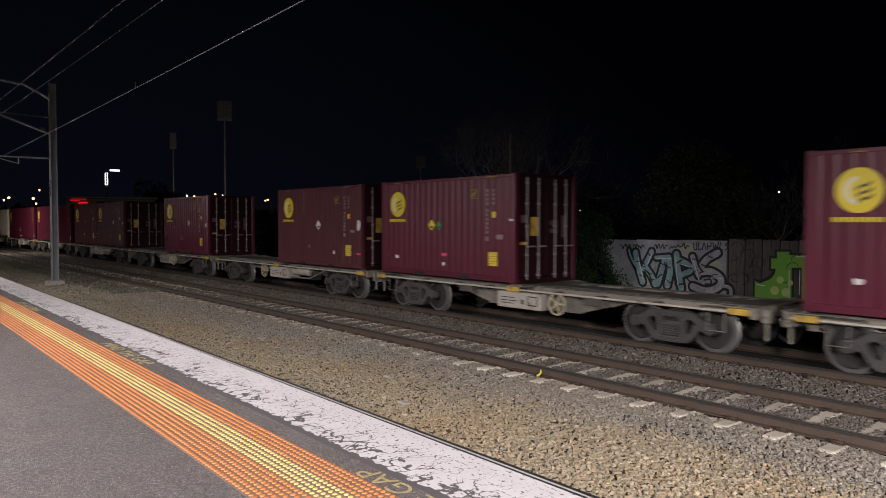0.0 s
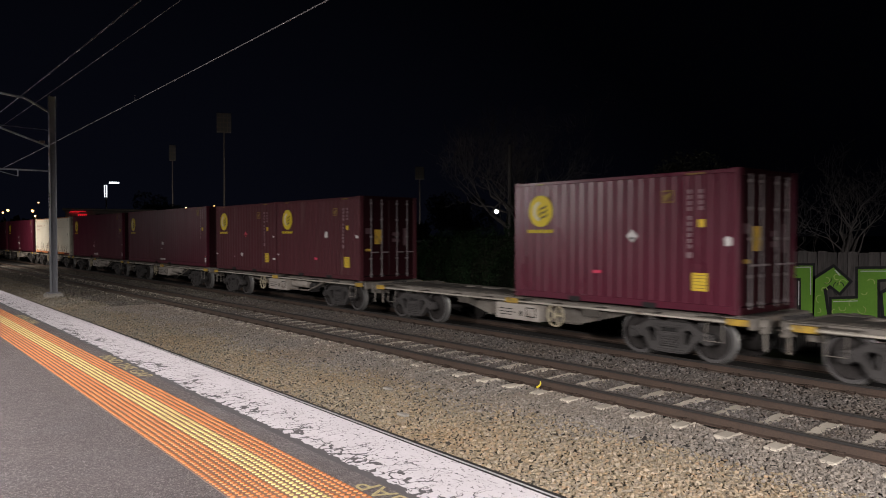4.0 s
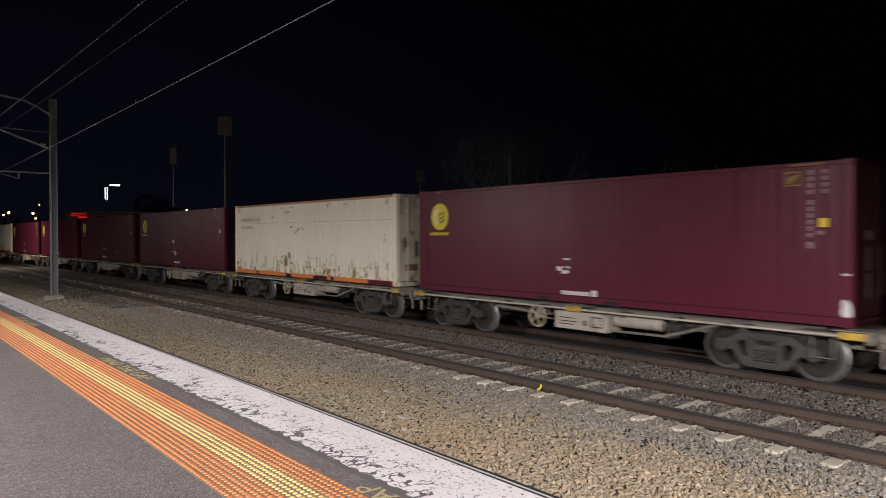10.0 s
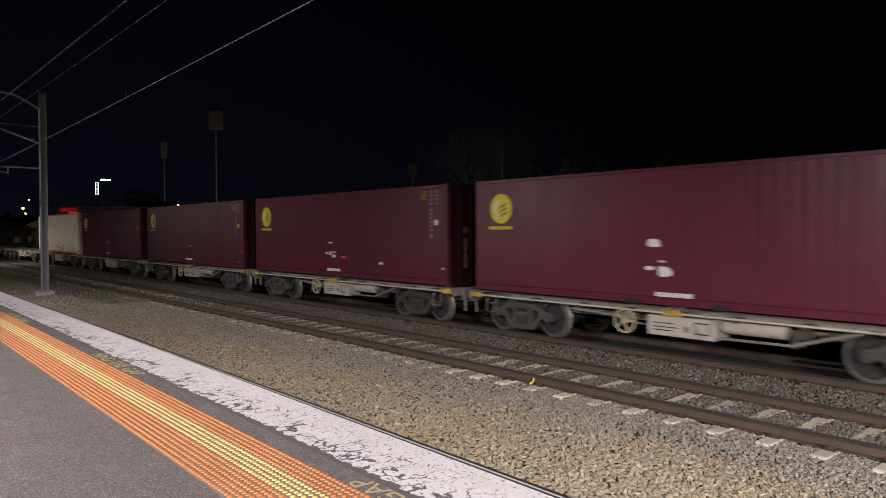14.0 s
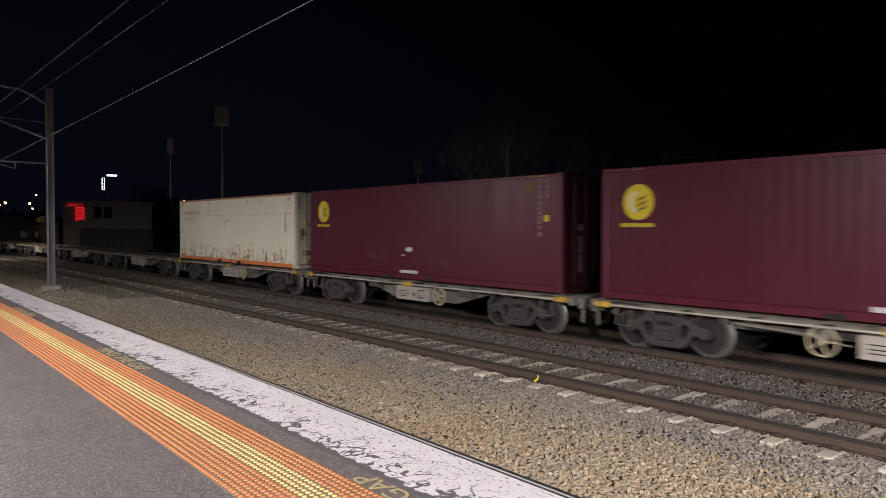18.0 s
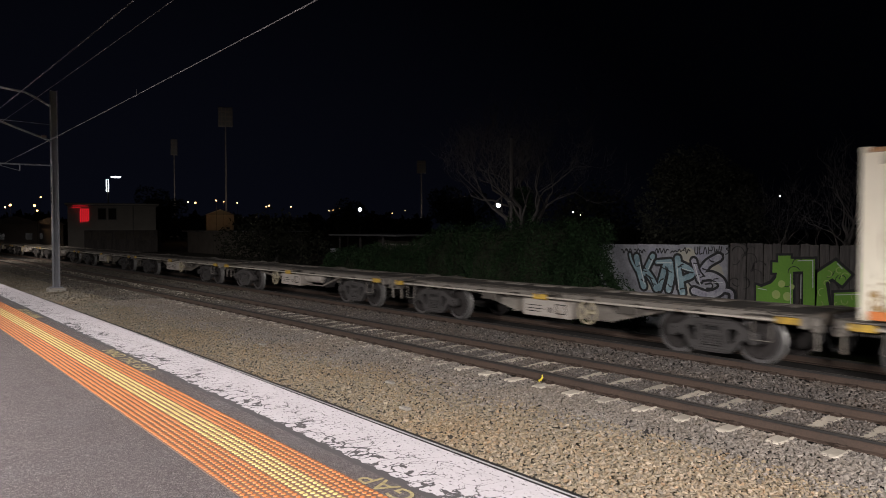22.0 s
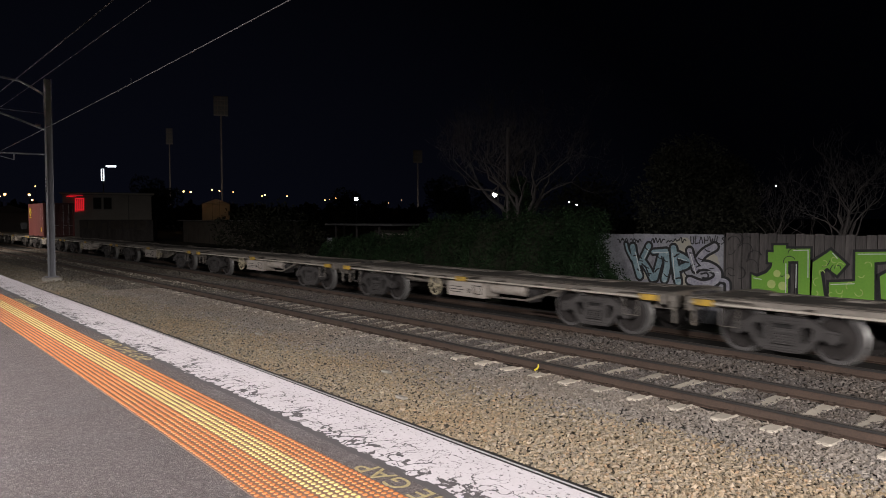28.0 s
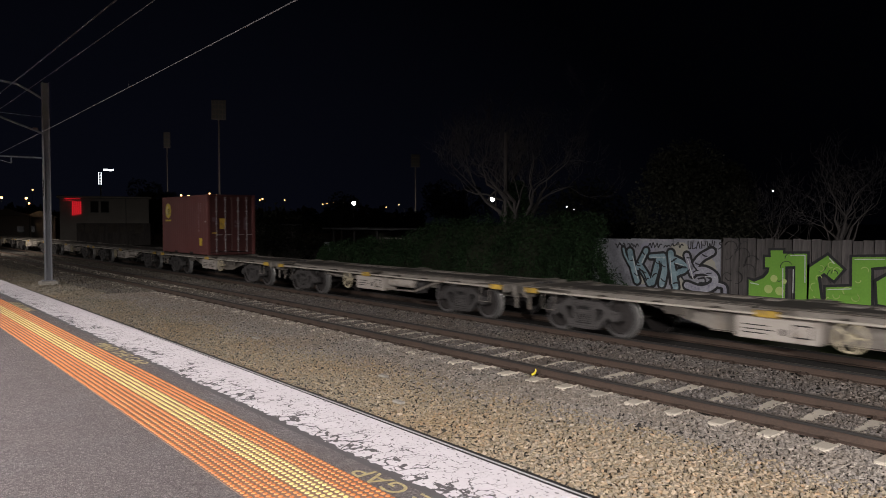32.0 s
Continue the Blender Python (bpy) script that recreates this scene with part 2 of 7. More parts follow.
def asphalt_material():
    """Worn asphalt with pale aggregate showing."""
    m = material("platform_asphalt", (0.166, 0.144, 0.145), 0.92, 0, (0.136, 0.118, 0.119), 0.9, 12, 1.0, stain=(0.175, 0.158, 0.164), stain_scale=0.7, stain_from=0.55)
    n, l = m.node_tree.nodes, m.node_tree.links
    bsdf = n["Principled BSDF"]
    old = bsdf.inputs["Base Color"].links[0].from_socket
    co = n.new("ShaderNodeTexCoord")
    last = old
    for scale, lo, hi in ((80.0, 0.75, 1.3), (190.0, 0.68, 1.5)):
        v = n.new("ShaderNodeTexVoronoi")
        v.inputs["Scale"].default_value = scale
        l.new(co.outputs["Object"], v.inputs["Vector"])
        sep = n.new("ShaderNodeSeparateColor")
        l.new(v.outputs["Color"], sep.inputs[0])
        power = n.new("ShaderNodeMath")
        power.operation = "POWER"
        power.inputs[1].default_value = 2.2
        l.new(sep.outputs[0], power.inputs[0])
        r = n.new("ShaderNodeMapRange")
        r.inputs["To Min"].default_value, r.inputs["To Max"].default_value = lo, hi
        l.new(power.outputs[0], r.inputs["Value"])
        s = n.new("ShaderNodeVectorMath")
        s.operation = "SCALE"
        l.new(last, s.inputs[0])
        l.new(r.outputs[0], s.inputs["Scale"])
        last = s.outputs[0]
        b = v
    l.new(last, bsdf.inputs["Base Color"])
    bump = n.new("ShaderNodeBump")
    bump.inputs["Strength"].default_value, bump.inputs["Distance"].default_value = 1.0, 0.004
    l.new(b.outputs["Distance"], bump.inputs["Height"])
    l.new(bump.outputs[0], bsdf.inputs["Normal"])
    bsdf.inputs["Specular IOR Level"].default_value = 0.2
    return m


def band_material():
    """White edge paint, cracked and worn through to the asphalt along cracks that widen towards its inner side. Its coordinates run along and across the band."""
    m = bpy.data.materials.new("flaking_white_paint")
    m.use_nodes = True
    n, l = m.node_tree.nodes, m.node_tree.links
    bsdf = n["Principled BSDF"]
    uv = n.new("ShaderNodeTexCoord").outputs["UV"]

    def math_node(op, a, b=None):
        x = n.new("ShaderNodeMath")
        x.operation = op
        for sock, val in zip(x.inputs, (a, b)):
            if val is None:
                continue
            if isinstance(val, (int, float)):
                sock.default_value = val
            else:
                l.new(val, sock)
        return x.outputs[0]

    def noise_at(scale, stretch, detail=4.0):
        mp = n.new("ShaderNodeMapping")
        mp.inputs["Scale"].default_value = stretch
        l.new(uv, mp.inputs[0])
        t = n.new("ShaderNodeTexNoise")
        t.inputs["Scale"].default_value, t.inputs["Detail"].default_value = scale, detail
        l.new(mp.outputs[0], t.inputs["Vector"])
        return t.outputs["Fac"]

    sep = n.new("ShaderNodeSeparateXYZ")
    l.new(uv, sep.inputs[0])
    across = sep.outputs[1]
    bent = n.new("ShaderNodeVectorMath")
    bent.operation = "ADD"
    wob = n.new("ShaderNodeTexNoise")
    wob.inputs["Scale"].default_value = 7.5
    wob.inputs["Detail"].default_value = 5.0
    l.new(uv, wob.inputs["Vector"])
    sc = n.new("ShaderNodeVectorMath")
    sc.operation = "SCALE"
    sc.inputs["Scale"].default_value = 0.26
    l.new(wob.outputs["Color"], sc.inputs[0])
    l.new(uv, bent.inputs[0])
    l.new(sc.outputs[0], bent.inputs[1])
    mp = n.new("ShaderNodeMapping")
    mp.inputs["Scale"].default_value = (1.25, 0.62, 1)
    mp.inputs["Rotation"].default_value = (0, 0, radians(-28))
    l.new(bent.outputs[0], mp.inputs[0])
    vor = n.new("ShaderNodeTexVoronoi")
    vor.feature = "DISTANCE_TO_EDGE"
    vor.inputs["Scale"].default_value = 6.0
    l.new(mp.outputs[0], vor.inputs["Vector"])
    inner = math_node("POWER", math_node("MAXIMUM", math_node("DIVIDE", math_node("SUBTRACT", across, 0.08), 0.56), 0.0), 1.2)
    patch = math_node("MAXIMUM", math_node("MULTIPLY", math_node("SUBTRACT", noise_at(1.6, (1, 2, 1)), 0.33), 4.0), 0.0)
    width = math_node("MULTIPLY", math_node("MULTIPLY", inner, patch), 0.135)
    width = math_node("MULTIPLY", width, math_node("SUBTRACT", math_node("MULTIPLY", noise_at(9.0, (1, 1, 1)), 2.4), 0.55))
    crack = math_node("LESS_THAN", vor.outputs["Distance"], width)
    ragged = math_node("GREATER_THAN", math_node("ADD", across, math_node("MULTIPLY", noise_at(7.0, (1, 1, 1), 6.0), 0.16)), 0.68)
    speck = math_node("GREATER_THAN", noise_at(34.0, (0.7, 1.2, 1), 5.0), 0.625)
    gone = math_node("MAXIMUM", math_node("MAXIMUM", crack, ragged), speck)
    dirt = n.new("ShaderNodeMix")
    dirt.data_type = "RGBA"
    dirt.inputs[6].default_value, dirt.inputs[7].default_value = (0.66, 0.615, 0.645, 1), (0.45, 0.41, 0.43, 1)
    l.new(math_node("MULTIPLY", math_node("MULTIPLY", noise_at(3.0, (0.6, 1.5, 1), 8.0), noise_at(40.0, (1, 1, 1))), 1.35), dirt.inputs[0])
    mix = n.new("ShaderNodeMix")
    mix.data_type = "RGBA"
    l.new(gone, mix.inputs[0])
    l.new(dirt.outputs[2], mix.inputs[6])
    mix.inputs[7].default_value = (0.085, 0.077, 0.08, 1)
    l.new(mix.outputs[2], bsdf.inputs["Base Color"])
    bsdf.inputs["Roughness"].default_value = 0.8
    bump = n.new("ShaderNodeBump")
    bump.inputs["Strength"].default_value, bump.inputs["Distance"].default_value = 0.7, 0.002
    l.new(math_node("SUBTRACT", noise_at(45.0, (1, 1, 1)), gone), bump.inputs["Height"])
    l.new(bump.outputs[0], bsdf.inputs["Normal"])
    return m


def streaked(m, colour, base, reach):
    """Adds rust that has run down a painted wall in thin streaks, thickest along its foot."""
    n, l = m.node_tree.nodes, m.node_tree.links
    bsdf = n["Principled BSDF"]
    old = bsdf.inputs["Base Color"].links[0].from_socket
    co = n.new("ShaderNodeTexCoord").outputs["Object"]

    def noise_at(scale, stretch):
        mp = n.new("ShaderNodeMapping")
        mp.inputs["Scale"].default_value = stretch
        l.new(co, mp.inputs[0])
        t = n.new("ShaderNodeTexNoise")
        t.inputs["Scale"].default_value, t.inputs["Detail"].default_value = scale, 5.0
        l.new(mp.outputs[0], t.inputs["Vector"])
        return t.outputs["Fac"]

    sep = n.new("ShaderNodeSeparateXYZ")
    l.new(co, sep.inputs[0])
    up = n.new("ShaderNodeMapRange")
    up.inputs["From Min"].default_value, up.inputs["From Max"].default_value = 0.15, reach
    up.inputs["To Min"].default_value, up.inputs["To Max"].default_value = base, base + 0.16
    l.new(sep.outputs[2], up.inputs["Value"])
    last = old
    for fac, shift in ((noise_at(1.0, (13, 2, 1.1)), 0.0), (noise_at(1.0, (3.2, 2, 2.6)), 0.07)):
        d = n.new("ShaderNodeMath")
        d.operation = "SUBTRACT"
        l.new(fac, d.inputs[0])
        l.new(up.outputs[0], d.inputs[1])
        r = n.new("ShaderNodeMapRange")
        r.inputs["From Min"].default_value, r.inputs["From Max"].default_value = shift, shift + 0.07
        l.new(d.outputs[0], r.inputs["Value"])
        mix = n.new("ShaderNodeMix")
        mix.data_type = "RGBA"
        l.new(r.outputs[0], mix.inputs[0])
        l.new(last, mix.inputs[6])
        mix.inputs[7].default_value = (*colour, 1)
        last = mix.outputs[2]
    # orange rust scabs in loose clusters
    group, scab = noise_at(1.0, (0.7, 1, 1.1)), noise_at(1.0, (13, 13, 9))
    both = n.new("ShaderNodeMath")
    both.operation = "MULTIPLY"
    l.new(group, both.inputs[0])
    l.new(scab, both.inputs[1])
    spot = n.new("ShaderNodeMapRange")
    spot.inputs["From Min"].default_value, spot.inputs["From Max"].default_value = 0.31, 0.36
    low = n.new("ShaderNodeMath")
    low.operation = "MULTIPLY_ADD"
    low.inputs[1].default_value, low.inputs[2].default_value = -0.55, base * 0.55
    l.new(up.outputs[0], low.inputs[0])
    less = n.new("ShaderNodeMath")
    l.new(both.outputs[0], less.inputs[0])
    l.new(low.outputs[0], less.inputs[1])
    l.new(less.outputs[0], spot.inputs["Value"])
    mix = n.new("ShaderNodeMix")
    mix.data_type = "RGBA"
    l.new(spot.outputs[0], mix.inputs[0])
    l.new(last, mix.inputs[6])
    mix.inputs[7].default_value = (0.36, 0.22, 0.08, 1)
    l.new(mix.outputs[2], bsdf.inputs["Base Color"])
    return m


def glow(name, colour, strength):
    m = bpy.data.materials.new(name)
    m.use_nodes = True
    b = m.node_tree.nodes["Principled BSDF"]
    b.inputs["Base Color"].default_value = (*[min(1, c) for c in colour], 1)
    b.inputs["Emission Color"].default_value = (*colour, 1)
    b.inputs["Emission Strength"].default_value = strength
    return m


M = {
    "maroon": material("maroon_paint", (0.108, 0.0165, 0.034), 0.37, 0, (0.084, 0.0125, 0.026), 0.8, 9, 1.2, 0.0016, 5, (1, 1, 0.22), vary=0.12, stain=(0.095, 0.036, 0.045), stain_scale=1.6, stain_from=0.62),
    "maroon_faded": material("faded_maroon_paint", (0.1, 0.028, 0.036), 0.5, 0, (0.076, 0.021, 0.027), 0.8, 9, 1.2, 0.0012, 5, (1, 1, 0.22), vary=0.08, stain=(0.12, 0.06, 0.06), stain_scale=1.5, stain_from=0.58),
    "maroon_gloss": material("glossy_maroon_paint", (0.115, 0.018, 0.037), 0.3, 0, (0.09, 0.0135, 0.028), 0.8, 9, 1.0, 0.0008, 5, (1, 1, 0.22)),
    "brick": material("brick_red_paint", (0.17, 0.05, 0.045), 0.6, 0, (0.12, 0.036, 0.033), 0.9, 10, 0.9, 0.001, 5, (1, 1, 0.35)),
    # container ends: side paint darkened, their shade is put into the colour
    "maroon_dark": material("shaded_maroon_paint", (0.03, 0.006, 0.009), 0.5, 0, None, 1.5, 20, 0.8, vary=0.1),
    "brick_dark": material("shaded_brick_paint", (0.085, 0.026, 0.024), 0.55, 0, None, 1.5, 20, 0.8),
    "cream": streaked(material("cream_paint", (0.9, 0.845, 0.71), 0.5, 0, (0.8, 0.735, 0.6), 1.1, 14, 0.9, 0.001, 6, (1, 1, 0.25), vary=0.05, stain=(0.5, 0.4, 0.28), stain_scale=2.6, stain_from=0.68), (0.24, 0.15, 0.085), 0.525, 1.1),
    # cream of the ends, darkened for their shade; serves for stains too
    "cream_end": material("stained_shaded_cream", (0.6, 0.55, 0.45), 0.6, 0, (0.4, 0.34, 0.27), 1.3, 12, 0.9, stain=(0.2, 0.12, 0.07), stain_scale=2.2),
    "orange_rail": material("orange_rail_paint", (0.75, 0.24, 0.06), 0.5, 0, (0.55, 0.16, 0.05), 2, 30, 0.8, vary=0.05),
    "rod": material("galvanised_rod", (0.32, 0.285, 0.29), 0.5, 0.2, None, 6, 60, 0.6),
    "yellow": material("yellow_paint", (0.62, 0.39, 0.045), 0.55, 0, (0.36, 0.23, 0.05), 4, 40, 1.0, vary=0.2, stain=(0.2, 0.14, 0.07), stain_scale=6, stain_from=0.56),
    "emblem": material("emblem_yellow", (0.75, 0.58, 0.02), 0.45, 0, (0.6, 0.45, 0.02), 3, 30, 0.5),
    "emblem_pale": material("emblem_pale", (0.8, 0.74, 0.5), 0.5),
    "white": material("white_marking", (0.75, 0.73, 0.72), 0.6, 0, (0.5, 0.47, 0.46), 5, 60, 0.7),
    "grey_mark": material("worn_marking", (0.33, 0.24, 0.26), 0.6, 0, (0.2, 0.1, 0.12), 9, 60, 0.9),
    "red_mark": material("red_placard", (0.7, 0.06, 0.1), 0.5),
    "green_mark": material("green_placard", (0.03, 0.25, 0.06), 0.5),
    "black": material("dark_gap", (0.012, 0.011, 0.011), 0.8),
    "wagon": material("wagon_grey_paint", (0.27, 0.243, 0.212), 0.65, 0, (0.12, 0.104, 0.09), 0.8, 12, 1.0, 0.001, 20, vary=0.15, stain=(0.2, 0.16, 0.125), stain_scale=1.3, stain_from=0.56),
    "rail_paint": material("pale_rail_paint", (0.56, 0.52, 0.45), 0.6, 0, (0.3, 0.26, 0.22), 1.2, 18, 0.9, stain=(0.22, 0.17, 0.13), stain_scale=2.0, stain_from=0.6),
    "deck": material("wagon_deck_dirt", (0.09, 0.078, 0.067), 0.85, 0, (0.06, 0.052, 0.044), 1.1, 15, 1.0, stain=(0.13, 0.11, 0.09), stain_scale=0.9),
    "wagon_white": material("wagon_box_paint", (0.46, 0.415, 0.375), 0.6, 0, (0.3, 0.26, 0.225), 1.5, 25, 0.9, stain=(0.2, 0.15, 0.11), stain_scale=3),
    "cream_wheel": material("handbrake_paint", (0.5, 0.44, 0.31), 0.6, 0, (0.3, 0.25, 0.17), 5, 40, 0.8),
    "bogie": material("bogie_cast_iron", (0.076, 0.07, 0.069), 0.85, 0.0, (0.034, 0.031, 0.03), 2.5, 30, 1.0, 0.002, 30, vary=0.2),
    "wheel": material("wheel_steel", (0.045, 0.04, 0.039), 0.75, 0.1, (0.024, 0.021, 0.02), 3, 22, 1.0),
    "rim": material("wheel_rim", (0.11, 0.103, 0.103), 0.65, 0.2, (0.06, 0.056, 0.055), 4, 30, 0.8),
    "tread": material("wheel_tread", (0.36, 0.35, 0.34), 0.42, 0.6, None, 5, 50, 0.5),
    "rail_top": material("rail_head", (0.2, 0.172, 0.146), 0.45, 0.3, (0.15, 0.125, 0.105), 2, 30, 0.8),
    # dark strip colour that stands in for shadow at the rail head
    "rail_edge": material("shaded_rail_edge", (0.02, 0.018, 0.017), 0.7, 0.1),
    "rail_shiny": material("worn_rail_head", (0.55, 0.53, 0.54), 0.42, 0.4, (0.5, 0.48, 0.47), 2, 30, 0.6),
    "rail": material("rail_rust", (0.075, 0.048, 0.035), 0.85, 0.1, (0.045, 0.031, 0.024), 1.5, 35, 1.0, 0.001, 80),
    "rail_dark": material("dark_rail", (0.035, 0.033, 0.034), 0.6, 0.3, (0.02, 0.018, 0.018), 1.5, 35, 1.0),
    "sleeper": material("concrete_sleeper", (0.64, 0.57, 0.48), 0.9, 0, (0.47, 0.41, 0.34), 2, 30, 1.0, 0.002, 60, vary=0.15, stain=(0.2, 0.17, 0.145), stain_scale=2.4, stain_from=0.64),
    "clip": material("rail_clip_rust", (0.06, 0.04, 0.03), 0.8, 0.3),
    "stone_tan": stone_material("tan_ballast", [(0.27, 0.225, 0.155), (0.31, 0.25, 0.165), (0.22, 0.195, 0.155), (0.34, 0.265, 0.17), (0.36, 0.235, 0.125), (0.25, 0.232, 0.21), (0.42, 0.36, 0.28), (0.28, 0.225, 0.15), (0.21, 0.2, 0.188), (0.33, 0.245, 0.145), (0.15, 0.135, 0.11), (0.5, 0.43, 0.33), (0.24, 0.2, 0.14), (0.3, 0.25, 0.19)], 0.5, 0.4, (0.99, 0.99, 1.0)),
    "stone_grey": stone_material("grey_ballast", [(0.225, 0.218, 0.21), (0.265, 0.255, 0.246), (0.19, 0.185, 0.182), (0.3, 0.286, 0.27), (0.24, 0.22, 0.2), (0.4, 0.385, 0.365), (0.2, 0.198, 0.2), (0.15, 0.146, 0.144), (0.25, 0.235, 0.215), (0.52, 0.5, 0.475), (0.22, 0.2, 0.175), (0.17, 0.165, 0.16)], 0.4, 0.4, (1.0, 0.925, 0.86)),
    # far stones: the weaker light down there is put into their colour
    "stone_dim": stone_material("dim_far_ballast", [(0.13, 0.118, 0.104), (0.15, 0.133, 0.113), (0.105, 0.095, 0.084), (0.16, 0.146, 0.13), (0.12, 0.103, 0.085), (0.22, 0.196, 0.165)], 0.4),
    "stone_darker": stone_material("darker_grey_ballast", [(0.12, 0.113, 0.107), (0.14, 0.131, 0.125), (0.1, 0.095, 0.092), (0.16, 0.15, 0.142), (0.13, 0.114, 0.1), (0.27, 0.255, 0.245), (0.085, 0.08, 0.078)], 0.4, 0.1, (1.06, 1.0, 0.97)),
    "stone_brown": stone_material("brown_ballast", [(0.2, 0.176, 0.14), (0.23, 0.2, 0.155), (0.17, 0.153, 0.128), (0.25, 0.21, 0.155), (0.19, 0.175, 0.155), (0.33, 0.29, 0.235), (0.14, 0.125, 0.102)], 0.45, 0.3, (1.0, 1.0, 1.0)),
    "stone_fresh": stone_material("fresh_ballast", [(0.36, 0.29, 0.2), (0.4, 0.3, 0.19), (0.31, 0.265, 0.205), (0.42, 0.25, 0.13), (0.46, 0.385, 0.3), (0.34, 0.255, 0.165), (0.28, 0.25, 0.21), (0.6, 0.52, 0.42), (0.2, 0.175, 0.14)], 0.4, 0.42, (0.95, 0.94, 0.94)),
    # beds darker than their stones: shade of the gaps is in the colour
    "bed_tan": material("tan_ballast_bed", (0.1, 0.086, 0.066), 0.95, 0, (0.05, 0.043, 0.033), 11, 26, 1.5, 0.03, 26),
    "bed_grey": material("grey_ballast_bed", (0.11, 0.1, 0.093), 0.95, 0, (0.04, 0.036, 0.033), 11, 26, 1.5, 0.03, 26),
    # oil dirt, and the shade below the wagons put into the colour
    "bed_dark": material("oily_shaded_ballast_bed", (0.034, 0.029, 0.026), 0.95, 0, (0.016, 0.014, 0.013), 10, 30, 1.2, 0.03, 26),
    "earth": material("rough_ground", (0.07, 0.062, 0.048), 0.95, 0, (0.035, 0.035, 0.025), 0.4, 8, 1.0, 0.03, 6),
    "asphalt": asphalt_material(),
    "band": band_material(),
    "door_mark": material("faded_door_marking", (0.13, 0.075, 0.085), 0.6),
    "orange": material("tactile_orange", (0.6, 0.2, 0.055), 0.6, 0, (0.45, 0.145, 0.045), 2, 40, 0.8, island=0.1),
    "tact_yellow": material("tactile_yellow", (0.64, 0.5, 0.19), 0.6, 0, (0.48, 0.37, 0.14), 2, 40, 0.8, island=0.1),
    "letter": material("worn_yellow_letters", (0.5, 0.42, 0.2), 0.7, 0, (0.25, 0.2, 0.12), 30, 90, 1.2),
    "concrete": material("footing_concrete", (0.36, 0.33, 0.29), 0.9, 0, None, 2, 25, 0.9, 0.003, 40),
    "galv": material("galvanised_mast", (0.26, 0.26, 0.28), 0.6, 0.3, (0.18, 0.18, 0.2), 1.5, 20, 0.9),
    "wire": material("copper_wire", (0.16, 0.15, 0.155), 0.6, 0.2),
    "insulator": material("insulator", (0.12, 0.08, 0.07), 0.4),
    "fence_grey": material("fence_grey", (0.125, 0.112, 0.108), 0.85, 0, (0.045, 0.04, 0.04), 2.2, 26, 1.2, 0.003, 30, (1, 1, 0.12), vary=0.3, stain=(0.05, 0.042, 0.038), stain_scale=3.0, stain_from=0.58),
    "fence_white": material("fence_white", (0.37, 0.37, 0.405), 0.8, 0, (0.2, 0.2, 0.23), 2.2, 18, 1.2, stain=(0.16, 0.15, 0.17), stain_scale=3.5, stain_from=0.6),
    "spray_black": material("spray_black", (0.018, 0.018, 0.02), 0.7, 0, None, 4, 30, 0.7),
    "spray_green": material("spray_green", (0.19, 0.41, 0.05), 0.7, 0, (0.14, 0.33, 0.04), 2, 20, 0.8),
    "spray_lime": material("spray_lime", (0.5, 0.62, 0.2), 0.7),
    "spray_blue": material("spray_blue", (0.3, 0.41, 0.45), 0.7, 0, (0.13, 0.21, 0.25), 3, 16, 1.2, stain=(0.5, 0.56, 0.58), stain_scale=4.0, stain_from=0.58),
    "spray_white": material("spray_white", (0.7, 0.72, 0.72), 0.7),
    "leaf": material("ivy_leaf", (0.028, 0.054, 0.023), 0.65, 0, (0.009, 0.019, 0.009), 1.2, 9, 1.0, island=0.5),
    "leaf_tree": material("tree_leaf", (0.046, 0.047, 0.035), 0.85, 0, (0.026, 0.026, 0.019), 0.8, 6, 1.0, island=0.5),
    "dark_leaf": material("far_leaf", (0.05, 0.052, 0.036), 0.8, 0, None, 0.3, 3, 1.0, island=0.4),
    "bark": material("bark", (0.13, 0.118, 0.114), 0.9, 0, (0.07, 0.063, 0.06), 2, 20, 1.0, 0.004, 25),
    "render_wall": material("rendered_wall", (0.36, 0.335, 0.31), 0.9, 0, (0.25, 0.235, 0.215), 0.7, 8, 1.0),
    "roof": material("roof_sheet", (0.2, 0.2, 0.2), 0.6, 0.2, (0.13, 0.13, 0.13), 0.6, 10, 0.8),
    "glass": material("dark_window", (0.02, 0.02, 0.025), 0.15),
    "lamp_post": material("lamp_post_paint", (0.02, 0.02, 0.022), 0.7),
    "pole": material("pole_steel", (0.3, 0.27, 0.24), 0.7, 0.2, None, 1, 10, 0.8),
    "lamp_white": glow("lamp_white", (1.0, 0.95, 0.85), 18.0),
    "lamp_warm": glow("lamp_warm", (1.0, 0.5, 0.17), 7.0),
    "neon_red": glow("neon_red", (1.0, 0.02, 0.035), 0.6),
    "panel_dim": glow("panel_dim", (0.8, 0.85, 0.9), 0.5),
    "panel_white": glow("panel_white", (0.9, 0.95, 1.0), 2.5),
}
for key in ("leaf", "leaf_tree", "dark_leaf", "bark"):
    M[key].node_tree.nodes["Principled BSDF"].inputs["Specular IOR Level"].default_value = 0.1
for key, gloss in (("maroon", 0.24), ("maroon_faded", 0.2), ("maroon_gloss", 0.5), ("wheel", 0.15), ("bogie", 0.25), ("rim", 0.3), ("cream", 0.2), ("maroon_dark", 0.2)):
    M[key].node_tree.nodes["Principled BSDF"].inputs["Specular IOR Level"].default_value = gloss
M["shed"] = material("shed_boards", (0.13, 0.115, 0.1), 0.9, 0, (0.07, 0.06, 0.055), 0.8, 9, 1.0)
